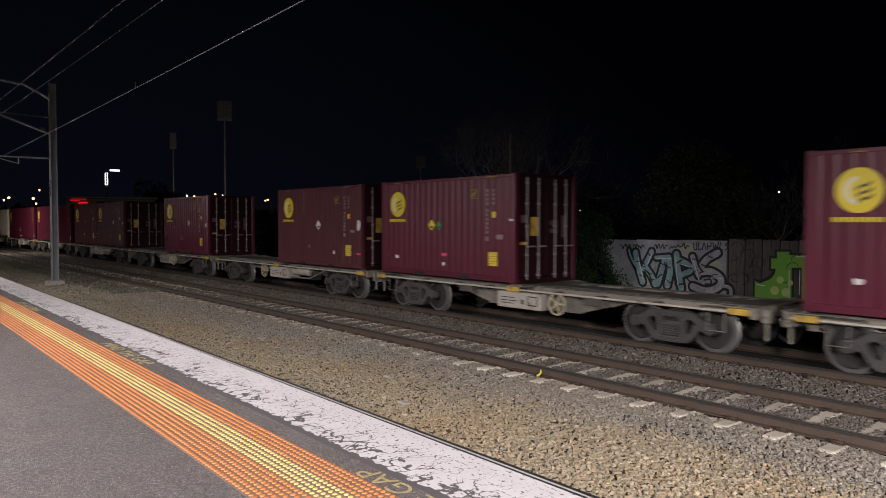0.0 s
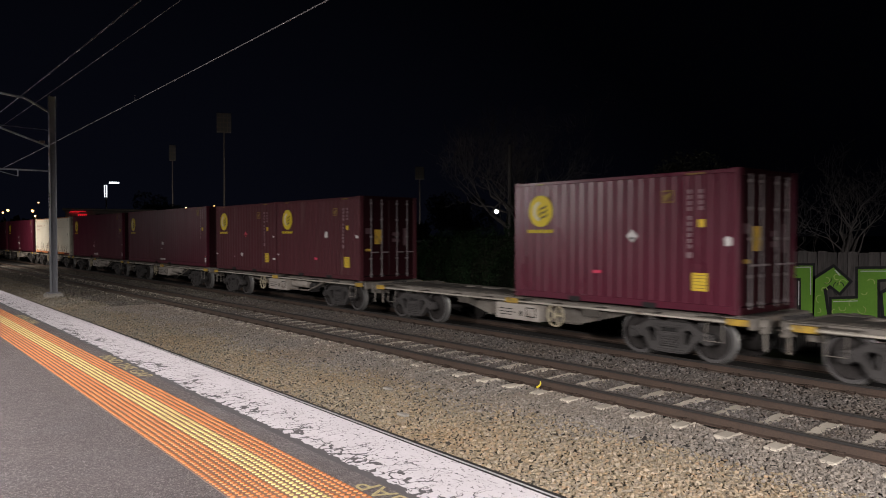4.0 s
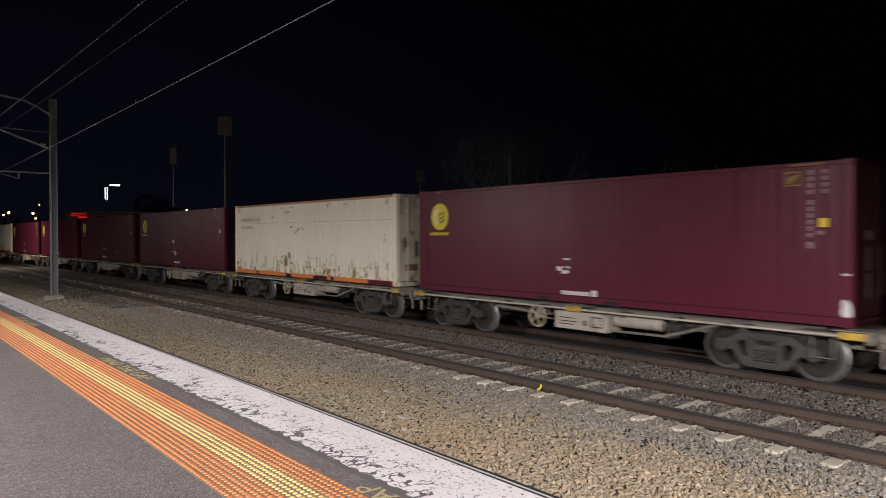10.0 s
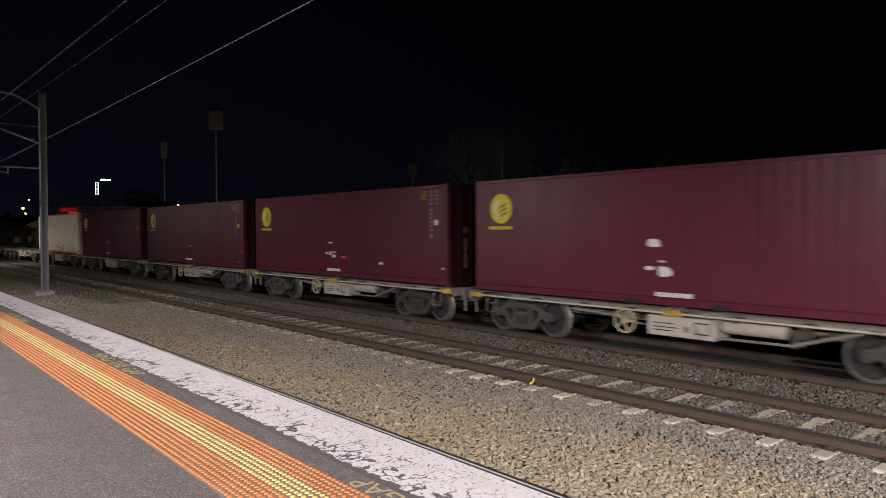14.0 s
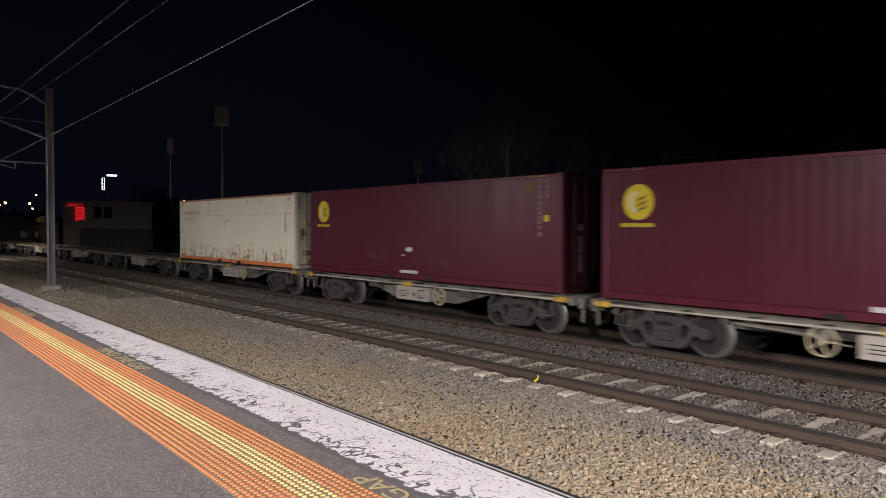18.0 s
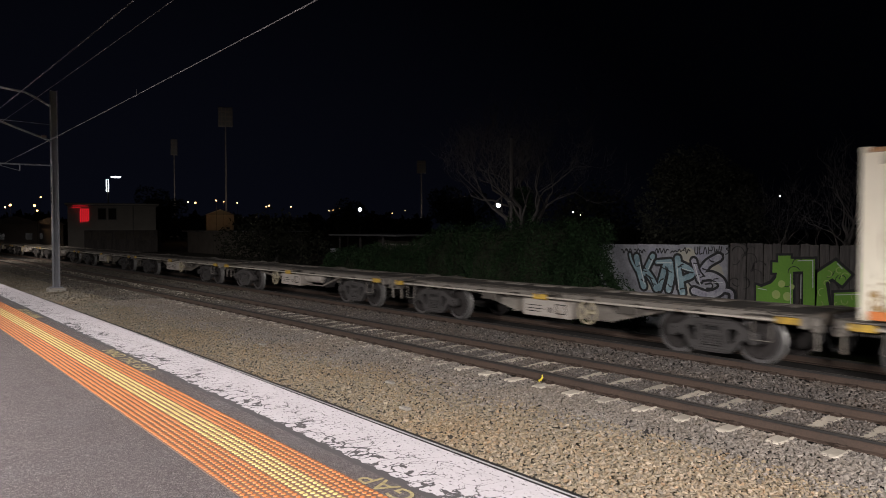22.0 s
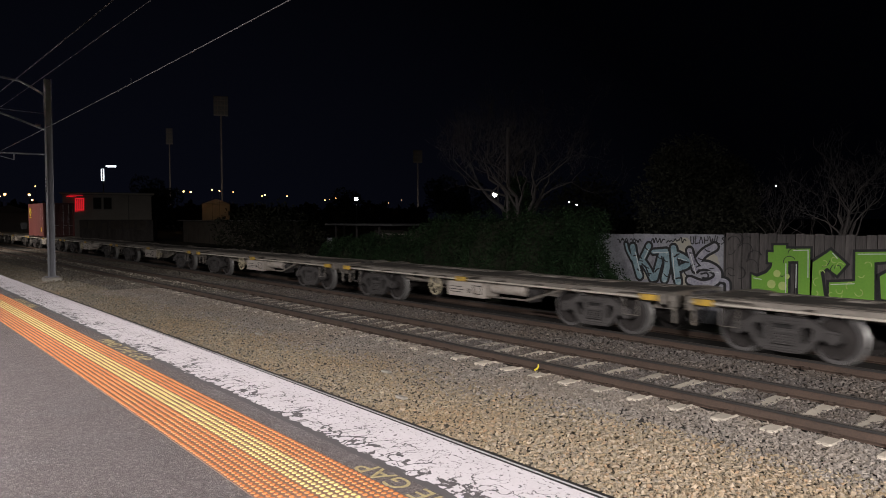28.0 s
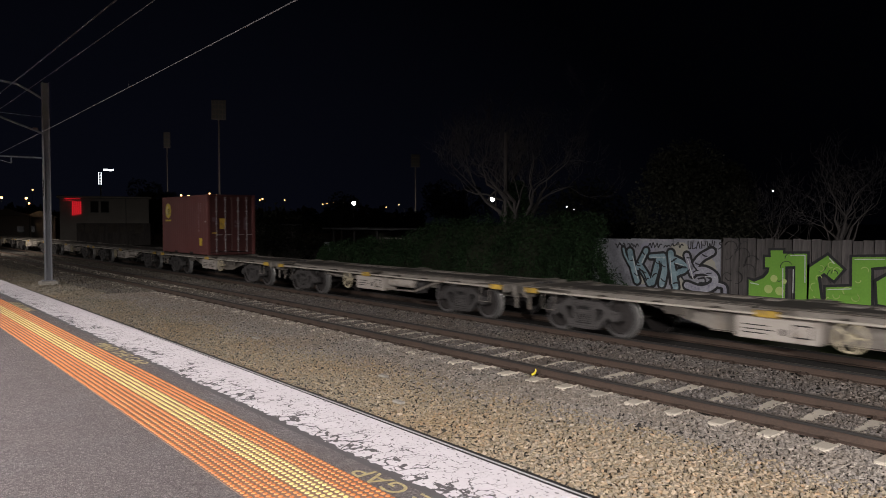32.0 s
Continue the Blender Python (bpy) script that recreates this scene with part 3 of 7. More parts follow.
M["maroon_worn"] = material("worn_maroon_lettering", (0.13, 0.055, 0.07), 0.5, 0, (0.07, 0.012, 0.022), 14, 60, 1.4)
M["pink_mark"] = material("red_tape", (0.8, 0.06, 0.14), 0.5)
M["rust_mark"] = material("old_red_mark", (0.22, 0.015, 0.025), 0.6)
M["gold_mark"] = material("gold_lettering", (0.3, 0.2, 0.04), 0.6)

# ---- ground, ballast, platform ----
def structure(name, geo, mat, label, smooth=0.0):
    return tagged(part(name, geo, M[mat], None, label, smooth=smooth), category=name.rstrip("_0123456789").replace("_", " "), kind="structure")


structure("ground", Geo().add([(-1500, -600, -0.55), (600, -600, -0.55), (600, 1500, -0.55), (-1500, 1500, -0.55)], [(0, 1, 2, 3)]), "earth", "dark rough ground of earth and weeds beside the line")
PLAT_TOP, PLAT_EDGE = 1.048, -11.195
structure("platform", Geo().sweep([(PLAT_EDGE, PLAT_TOP), (PLAT_EDGE, PLAT_TOP - 0.14), (PLAT_EDGE - 0.12, PLAT_TOP - 0.16), (PLAT_EDGE - 0.12, -0.6), (-26, -0.6), (-26, PLAT_TOP)], -140, 40, 2.0, True), "asphalt", "grey asphalt station platform with a raised edge")
# ballast bed, strip by strip
structure("ballast_bed", Geo().sweep([(-11.2, -0.5), (-11.0, -0.2), (-8.6, -0.19), (-7.9, -0.2), (-6.35, -0.21)], -140, 40, 2.0), "bed_tan", "tan crushed-stone ballast between platform and track")
structure("ballast_bed", Geo().sweep([(-6.35, -0.21), (-5.3, -0.205), (-4.8, -0.225), (-3.9, -0.24), (-3.0, -0.225), (-2.4, -0.2), (-1.35, -0.2)], -140, 40, 2.0), "bed_grey", "grey crushed-stone ballast round the near track")
structure("ballast_bed", Geo().sweep([(-1.35, -0.2), (0, -0.21), (1.5, -0.2), (2.6, -0.35), (3.4, -0.56)], -140, 40, 2.0), "bed_dark", "oily ballast under the train, darkened with the train's shade")

RAIL_HEAD = [(-0.036, -0.004), (-0.026, 0.0), (0.026, 0.0), (0.036, -0.004), (0.035, -0.036), (-0.035, -0.036)]
RAIL_BODY = [(-0.009, -0.034), (0.009, -0.034), (0.009, -0.05), (0.01, -0.145), (0.07, -0.16), (0.07, -0.172), (-0.07, -0.172), (-0.07, -0.16), (-0.01, -0.145), (-0.009, -0.05)]


def rail(off, head, body, line, label):
    r = tagged(part("rail", Geo().sweep([(off + o, z) for o, z in RAIL_BODY], -140, 40, 2.0, True), M[body], None, label), category="rail", kind="structure")
    part("rail_head", Geo().sweep([(off + o, z) for o, z in RAIL_HEAD], -140, 40, 2.0, True), M[head], r)
    # edge strips: the rail_edge ones paint the head's shadow, rail_shiny is polish
    for sx in (-1, 1):
        edge_ = [(-0.0378, -0.007), (-0.0378, -0.001), (-0.034, 0.0018), (-0.02, 0.002), (-0.02, -0.003)] if line == "rail_shiny" else [(-0.0385, -0.037), (-0.0385, -0.004), (-0.03, 0.0018), (-0.024, 0.0018), (-0.024, -0.003), (-0.034, -0.037)]
        part("running_edge", Geo().sweep([(off + sx * o, z) for o, z in edge_][::sx], -140, 40, 2.0, True), M[line if sx > 0 or line != "rail_shiny" else "rail_edge"], r)


for off in (-0.8, 0.8):
    rail(off, "rail_top", "rail", "rail_edge", "rusty brown steel rail under the goods train")
    rail(NEAR_TRACK + off, "rail_top", "rail", "rail_edge", "rusty brown steel rail on concrete sleepers")
    rail(PLATFORM_TRACK + off, "rail_dark", "rail_dark", "rail_shiny", "dark steel rail with a polished head beside the platform")


def clip_mesh():
    g = Geo()
    for sx in (-1, 1):
        g.box(-0.075, 0.075, sx * 0.1 - 0.055, sx * 0.1 + 0.055, -0.005, 0.03, 0.012)
        g.tube([(-0.06, sx * 0.06, 0.035), (-0.055, sx * 0.15, 0.045), (0.0, sx * 0.17, 0.05), (0.055, sx * 0.14, 0.045), (0.06, sx * 0.08, 0.04)], 0.016, 6)
    return g.mesh("rail_clip", M["clip"])


def sleepers():
    """Concrete sleepers, each with a lowered middle and chamfered ends; rail clips on the near track's."""
    prof = [(-1.29, -0.014), (-1.25, 0.0), (-0.5, 0.0), (0.0, -0.02), (0.5, 0.0), (1.25, 0.0), (1.29, -0.014)]
    g = Geo()
    n = len(prof)
    v = []
    for y, dz in prof:
        w = 0.11 if abs(y) < 1.27 else 0.09
        v += [(-w - 0.02, y, -0.2), (-w, y, dz - 0.015), (-w + 0.015, y, dz), (w - 0.015, y, dz), (w, y, dz - 0.015), (w + 0.02, y, -0.2)]
    f = []
    for i in range(n - 1):
        f += [(i * 6 + k, i * 6 + k + 1, i * 6 + k + 7, i * 6 + k + 6) for k in range(5)]
    f += [tuple(range(6)), tuple((n - 1) * 6 + k for k in reversed(range(6)))]
    g.add(v, f)
    me = g.mesh("sleeper", M["sleeper"])
    clips = clip_mesh()
    for base, first, last, name in ((NEAR_TRACK, -62.24, 8, "near"),):
        bed = tagged(thing("sleeper_row", "concrete sleepers half sunk in the %s track's ballast" % name, "sleepers"), kind="structure")
        count = int((last - first) / 0.712)
        for i in range(count):
            s = first + i * 0.712
            ob = part("sleeper", me, None, bed, at=at_line(s, base, -0.166 + random.uniform(-0.006, 0.004)))
            if base and s > -30:
                for off in (-0.8, 0.8):
                    part("rail_clip", clips, None, bed, at=at_line(s, base + off, -0.168))

    base = tagged(thing("fastening_row", "rusty rail clips along the train's near rail", "rail clips"), kind="structure")
    for i in range(46):
        part("rail_clip", clips, None, base, at=at_line(-28.0 + i * 0.712, -0.8, -0.168))


sleepers()

# ---- platform surface: white edge band, tactile strip, letters ----
def edge_band():
    """Old white paint along the platform's edge, with coordinates along and across it."""
    o0, z = PLAT_EDGE + 0.003, PLAT_TOP + 0.004
    prof = [(o0, z - 0.09, -0.09), (o0, z, 0.0), (o0 - 0.66, z, 0.66)]
    v, f, uv = [], [], []
    ss = [-130 + i for i in range(166)]
    for s in ss:
        v += [on_line(s, o, zz) for o, zz, q in prof]
    for i in range(len(ss) - 1):
        for j in range(2):
            a = i * 3 + j
            f.append((a + 1, a, a + 3, a + 4))
            uv += [(ss[i], prof[j + 1][2]), (ss[i], prof[j][2]), (ss[i + 1], prof[j][2]), (ss[i + 1], prof[j + 1][2])]
    me = quick("edge_band", v, f, M["band"])
    layer = me.uv_layers.new(name="along_across")
    layer.data.foreach_set("uv", [c for q in uv for c in q])
    tagged(part("edge_band", me, None, None, "white painted platform edge band, cracked and flaking"), category="edge band", kind="structure")


def quick(name, v, f, mat, smooth=False):
    me = bpy.data.meshes.new(name)
    me.from_pydata(v, [], f)
    if smooth:
        me.polygons.foreach_set("use_smooth", [True] * len(me.polygons))
    me.materials.append(mat)
    return me


edge_band()
TACT_FAR, TACT_NEAR = -12.0215, -12.7015


STUDS = {}


def tactile():
    base = Geo().sweep([(TACT_FAR, PLAT_TOP + 0.0035), (TACT_FAR, PLAT_TOP + 0.006), (TACT_NEAR, PLAT_TOP + 0.006), (TACT_NEAR, PLAT_TOP + 0.0035)], -120, 30, 1.0)
    strip = structure("tactile_strip", base, "tact_base", "orange tactile paving strip with a yellow middle and raised studs")
    rows, pitch = 14, 0.0485
    for key in ("orange", "tact_yellow"):
        ring = [(rr * math.cos(2 * math.pi * i / 12), rr * math.sin(2 * math.pi * i / 12), zz) for rr, zz in ((0.018, 0.005), (0.0125, 0.011)) for i in range(12)]
        STUDS[key] = quick("stud", ring, [(i, (i + 1) % 12, 12 + (i + 1) % 12, 12 + i) for i in range(12)] + [tuple(range(12, 24))], M[key])
    for mat, name in (("orange", "orange_studs"), ("tact_yellow", "yellow_studs")):
        g = Geo()
        for r in range(rows):
            if (r in (4, 5, 6, 7)) != (mat == "tact_yellow"):
                continue
            off = TACT_FAR - 0.024 - r * pitch
            s = 5.0
            while s > -70:
                near = s > -15
                k = 8 if s > -9 else 6 if near else 4
                stretch = 1.0 if s > -26 else 3.0
                x, y, a = line_at(s)
                c = on_line(s, off)
                ring = []
                for rr, zz in ((0.018, 0.005), (0.0125, 0.011)):
                    ring += [(c[0] + rr * stretch * math.cos(2 * math.pi * i / k), c[1] + rr * math.sin(2 * math.pi * i / k), PLAT_TOP + zz) for i in range(k)]
                f = [(i, (i + 1) % k, k + (i + 1) % k, k + i) for i in range(k)] + [tuple(range(k, 2 * k))]
                if -3.0 < s < -1.95:
                    part("stud", STUDS[mat], None, strip, at=pose(c[0], c[1], PLAT_TOP))
                else:
                    g.add(ring, f)
                s -= pitch * stretch
        tagged(part(name, quick(name, g.v, g.f, M[mat]), None, strip), kind="stuff")


M["tact_base"] = material("tactile_base", (0.17, 0.105, 0.08), 0.85, 0, (0.21, 0.115, 0.07), 3, 60, 1.0, 0.002, 120)
tactile()


def words(text, s, off, size, turn):
    """Painted letters read from the train's side, on the asphalt next to the tactile strip."""
    cu = bpy.data.curves.new("warning_words", "FONT")
    cu.body, cu.size, cu.extrude, cu.align_x, cu.align_y = text, size, 0.0006, "CENTER", "CENTER"
    tmp = new("tmp", cu)
    me = bpy.data.meshes.new_from_object(tmp.evaluated_get(bpy.context.evaluated_depsgraph_get()))
    bpy.data.objects.remove(tmp)
    me.materials.clear()
    me.materials.append(M["letter"])
    xs, ys = [q.co.x for q in me.vertices], [q.co.y for q in me.vertices]
    me.transform(Matrix.Diagonal((1.76 / (max(xs) - min(xs)), 0.15 / (max(ys) - min(ys)), 1, 1)))
    ob = new("warning_words", me)
    x, y, a = line_at(s)
    ob.matrix_world = at_line(s, off, PLAT_TOP + 0.0052) @ pose(0, 0, 0, 0, 0, turn)
    return tagged(ob, "worn yellow painted words MIND THE GAP", "platform lettering", kind="structure")


for s, turn in ((-2.98, 180), (-9.22, 0), (-15.46, 180), (-21.7, 0)):
    words("MIND THE GAP", s, -11.93, 0.2, turn)


# ---- ballast stones ----
def stones(name, mat, s0, s1, o0, o1, count, size, z, seed, label, keep=None):
    rng = np.random.RandomState(seed)
    base = np.array([(x, y, z) for x in (-1, 1) for y in (-1, 1) for z in (-1, 1)], float)
    tri = np.array([(0, 1, 3), (0, 3, 2), (4, 6, 7), (4, 7, 5), (0, 4, 5), (0, 5, 1), (2, 3, 7), (2, 7, 6), (0, 2, 6), (0, 6, 4), (1, 5, 7), (1, 7, 3)])
    s = s1 - (s1 - s0) * rng.rand(count) ** 1.35
    o = o0 + (o1 - o0) * rng.rand(count)
    if keep is not None:
        m = keep(s, o, rng)
        s, o = s[m], o[m]
    n = len(s)
    y = TRAIN_Y + K1 * s * s / 2 + K2 * s ** 3 / 3
    c = np.stack([s, y + o, z + rng.uniform(-0.009, 0.013, n)], 1)
    q = rng.normal(size=(n, 4)) * np.array([1.0, 0.22, 0.22, 1.0])
    q /= np.linalg.norm(q, axis=1)[:, None]
    w, a, b, d = q.T
    R = np.stack([1 - 2 * (b * b + d * d), 2 * (a * b - d * w), 2 * (a * d + b * w), 2 * (a * b + d * w), 1 - 2 * (a * a + d * d), 2 * (b * d - a * w),
                  2 * (a * d - b * w), 2 * (b * d + a * w), 1 - 2 * (a * a + b * b)], 1).reshape(n, 3, 3)
    sc = size * rng.uniform(0.5, 1.3, (n, 1)) * rng.uniform(0.6, 1.2, (n, 3)) * np.array([1.1, 0.85, 0.4])
    pts = base[None] * sc[:, None] * rng.uniform(0.5, 1.15, (n, 8, 3))
    v = np.einsum("nij,nkj->nki", R, pts) + c[:, None]
    f = (tri[None] + 8 * np.arange(n)[:, None, None]).reshape(-1, 3)
    me = bpy.data.meshes.new(name)
    me.vertices.add(n * 8)
    me.vertices.foreach_set("co", v.reshape(-1))
    me.loops.add(len(f) * 3)
    me.loops.foreach_set("vertex_index", f.reshape(-1).astype(np.int32))
    me.polygons.add(len(f))
    me.polygons.foreach_set("loop_start", np.arange(0, len(f) * 3, 3, dtype=np.int32))
    me.polygons.foreach_set("use_smooth", np.zeros(len(f), dtype=bool))
    me.update(calc_edges=True)
    me.materials.append(M[mat])
    return tagged(new(name, me), label, "ballast", kind="stuff")


def off_sleepers(s, o, rng):
    """Keeps stones clear of the near track's sleepers."""
    d = np.abs((s + 62.24 + 0.356) % 0.712 - 0.356)
    return (d > 0.052 + rng.uniform(-0.015, 0.03, len(s)) + 0.04 * (o < NEAR_TRACK - 0.9)) | (o < NEAR_TRACK - 1.31 + rng.uniform(-0.05, 0.06, len(s))) | (o > NEAR_TRACK + 1.26)


def tan_share(s, o, rng):
    edge = -6.95 + 0.8 * np.clip((s + 14) / 8, 0, 1) + 0.16 * np.sin(s * 0.9) + 0.12 * np.sin(s * 2.3 + 1)
    return o < edge + rng.normal(0, 0.42, len(s))


stones("ballast_stones", "stone_tan", -32, -1.2, -9.05, -6.0, 58000, 0.024, -0.193, 1, "loose tan and brown ballast stones", lambda s, o, r: tan_share(s, o, r) & (r.rand(len(s)) < np.clip((s + 30) / 18, 0.08, 1)))
stones("ballast_stones", "stone_brown", -36, -10, -9.05, -6.0, 22000, 0.027, -0.192, 11, "loose brown dusty ballast stones", lambda s, o, r: tan_share(s, o, r) & (r.rand(len(s)) < np.clip((-9 - s) / 18, 0, 1)))
stones("ballast_stones", "stone_grey", -30, -1.2, -7.4, -4.75, 46000, 0.024, -0.197, 2, "loose grey ballast stones beside the rail", lambda s, o, r: ~tan_share(s, o, r) & off_sleepers(s, o, r))
stones("ballast_stones", "stone_darker", -26, -1.2, -4.62, -3.15, 22000, 0.026, -0.186, 3, "grey ballast stones between the rails", off_sleepers)
stones("ballast_stones", "stone_darker", -30, -1.2, -3.02, -0.92, 23000, 0.026, -0.168, 4, "grey ballast stones between the two tracks", off_sleepers)

stones("ballast_stones", "stone_grey", -9, -1.2, -7.2, -4.75, 9000, 0.024, -0.194, 12, "loose grey ballast stones close to the near rail", lambda s, o, r: ~tan_share(s, o, r) & off_sleepers(s, o, r))
stones("ballast_stones", "stone_grey", -32, -10.5, -5.45, -4.77, 6000, 0.03, -0.177, 14, "grey ballast stones heaped over the sleeper ends", lambda s, o, r: (r.rand(len(s)) < np.clip((-10.5 - s) / 6, 0, 1)) & (np.abs((s + 62.24 + 0.356) % 0.712 - 0.356) < 0.2))
stones("ballast_stones", "stone_fresh", -9, -1.2, -9.05, -6.2, 9000, 0.024, -0.184, 9, "clean cream and orange ballast stones", lambda s, o, r: (r.rand(len(s)) < np.clip((s + 10) / 6, 0, 1)) & tan_share(s, o + 0.35, r))
stones("ballast_stones", "stone_brown", -75, -30, -9.05, -6.6, 10000, 0.055, -0.185, 5, "coarse tan ballast far along the line")
stones("ballast_stones", "stone_dim", -75, -30, -6.6, -4.75, 7000, 0.055, -0.185, 6, "coarse grey ballast far along the line")
stones("ballast_stones", "stone_dim", -75, -25, -4.62, -3.15, 7000, 0.052, -0.195, 7, "grey ballast between the rails far along the line")
stones("ballast_stones", "stone_dim", -75, -29, -3.02, -0.92, 7000, 0.055, -0.19, 8, "grey ballast between the tracks far along the line")

M["label_bright"] = material("marker_yellow", (0.8, 0.66, 0.05), 0.5)
mark = thing("yellow_rail_marker", "small bright yellow marker clipped to the rail's foot", "marker", at_line(-9.05, NEAR_TRACK - 0.9, -0.16))
part("clip", Geo().tube([(-0.05, 0, 0.0), (0.0, 0, 0.025), (0.04, 0, 0.08), (0.03, 0, 0.12)], [0.022, 0.02, 0.015, 0.01], 7), M["label_bright"], mark)
for i, (s, o) in enumerate(((-10.7, -7.0), (-9.0, -7.9), (-16.2, -6.9))):
    st = thing("flat_stone", "pale flat stone lying on the ballast", "stone", at_line(s, o, -0.15))
    part("slab", Geo().box(-0.11, 0.11, -0.05, 0.05, -0.02, 0.02, 0.012), M["concrete"], st)


# ---- overhead line ----
def mast():
    x, y = -35.97, 6.7
    t = thing("overhead_line_mast", "grey galvanised steel mast of the overhead line on a concrete footing", "mast", pose(x, y, -0.2))
    part("footing", Geo().box(-0.38, 0.38, -0.36, 0.36, -0.3, 0.2, 0.05), M["concrete"], t, "square concrete footing")
    part("base_plate", Geo().box(-0.28, 0.28, -0.25, 0.25, 0.2, 0.24, 0.01), M["galv"], t)
    part("column_web", Geo().box(-0.01, 0.01, -0.11, 0.11, 0.24, 9.0), M["galv"], t)
    for y in (-0.13, 0.11):
        part("column_flange", Geo().box(-0.19, 0.19, y, y + 0.02, 0.24, 9.0), M["galv"], t)
    part("number_plate", Geo().box(-0.05, 0.05, -0.15, -0.13, 4.0, 4.7), M["black"], t, "dark plate on the column")
    for z in (4.1, 4.25, 4.4, 4.55):
        part("plate_mark", Geo().box(-0.03, 0.03, -0.154, -0.1505, z, z + 0.07), M["white"], t)
    part("arm", Geo().tube([(0, -0.12, 8.29), (0, -0.6, 8.58), (0, -1.1, 8.82), (0, -2.5, 8.97)], 0.05, 8), M["galv"], t)
    part("arm", Geo().tube([(0, -0.1, 6.75), (0, -2.5, 7.62)], 0.045, 8), M["galv"], t)
    part("arm", Geo().tube([(0, -0.12, 5.67), (0, -2.9, 5.66)], 0.035, 8), M["galv"], t)
    part("arm", Geo().tube([(0, -0.12, 7.48), (0, -2.5, 7.56)], 0.018, 6), M["galv"], t)
    part("drop_bracket", Geo().tube([(0, -1.35, 5.66), (0, -1.35, 5.38)], 0.03, 6).tube([(0, -1.35, 5.38), (0, -2.2, 5.6)], 0.015, 6), M["galv"], t)
    part("insulator", Geo().lathe_y([(0.0, -0.5), (0.06, -0.5), (0.06, -0.3), (0.0, -0.3)], 10, 0, 6.95), M["insulator"], t)


mast()


def overhead_wire(name, off, stagger, z, r, label):
    """A wire hung from the mast, drawn from side to side between the masts."""
    t = thing(name, label, "overhead wire")
    pts = []
    for i in range(41):
        q = -110 + 130 * i / 40
        pts.append(on_line(q, off + stagger * abs(q + 37.0), z))
    part("strand", Geo().tube(pts, r, 6), M["wire"], t)
    return t


contact = overhead_wire("contact_wire", -9.43, -0.0222, 5.4, 0.0085, "taut copper contact wire over the platform track")
part("dropper", Geo().tube([on_line(-15.64, -9.904, 5.4), on_line(-15.64, -9.904, 5.52)], 0.004, 5), M["wire"], contact)
overhead_wire("catenary_wire", -9.86, 0.0, 6.83, 0.009, "catenary wire above the contact wire")
overhead_wire("feeder_wire", -9.85, 0.0, 7.42, 0.018, "feeder wire at the mast's head")

# ---- fences ----
FENCE_Y = 19.5


def grey_fence():
    t = thing("paling_fence", "weathered grey paling fence behind the line, covered in graffiti", "fence", pose(0, FENCE_Y, -0.55))
    top = 2.75
    for i in range(56):
        x = -10.9 + i * 0.25
        h = top + random.uniform(-0.02, 0.02)
        w = 0.235
        g = Geo().box(0, w, -0.012 if i % 2 else 0.006, 0.014 if i % 2 else 0.03, 0.05, h, 0.004)
        part("paling", g, M["fence_grey"], t, at=pose(x, 0, 0))
    for z in (0.5, 1.4, 2.3):
        part("fence_rail", Geo().box(-10.9, 3.1, 0.032, 0.09, z, z + 0.09, 0.006), M["fence_grey"], t)
    return t


grey_fence()
wf = thing("sheet_fence", "white painted sheet fence panel covered in graffiti", "fence", pose(0, FENCE_Y - 0.06, -0.55))
for i in range(3):
    part("panel", Geo().box(-15.6 + i * 1.56, -14.05 + i * 1.56, -0.02, 0.02, 0.05, 2.66 + 0.02 * i, 0.006), M["fence_white"], wf)
for i in range(4):
    part("post", Geo().box(-15.66 + i * 1.56, -15.58 + i * 1.56, 0.022, 0.1, 0.0, 2.6, 0.006), M["fence_grey"], wf)


GREEN = {
    "n": [(-10.1, 1.59), (-9.95, 1.53), (-9.66, 1.66), (-9.54, 1.81), (-9.51, 1.96), (-9.64, 1.96), (-9.64, 2.24), (-9.48, 2.24), (-9.49, 2.43), (-9.15, 2.44), (-9.15, 2.35), (-8.51, 2.37), (-8.5, 1.12), (-8.8, 1.09), (-8.81, 2.03), (-9.08, 2.01), (-9.07, 0.99), (-10.09, 0.9)],
    "r": [(-8.44, 2.01), (-7.99, 2.34), (-7.61, 2.0), (-7.83, 1.71), (-8.07, 1.89), (-8.23, 1.76), (-8.11, 0.97), (-8.46, 0.94)],
    "j": [(-8.02, 1.51), (-7.39, 1.58), (-7.4, 2.32), (-6.62, 2.36), (-6.62, 2.13), (-6.96, 2.08), (-6.94, 0.97), (-8.01, 0.93)],
    "o": [(-6.83, 1.74), (-6.61, 1.89), (-6.37, 1.77), (-6.3, 1.44), (-6.48, 1.15), (-6.79, 1.19)],
}
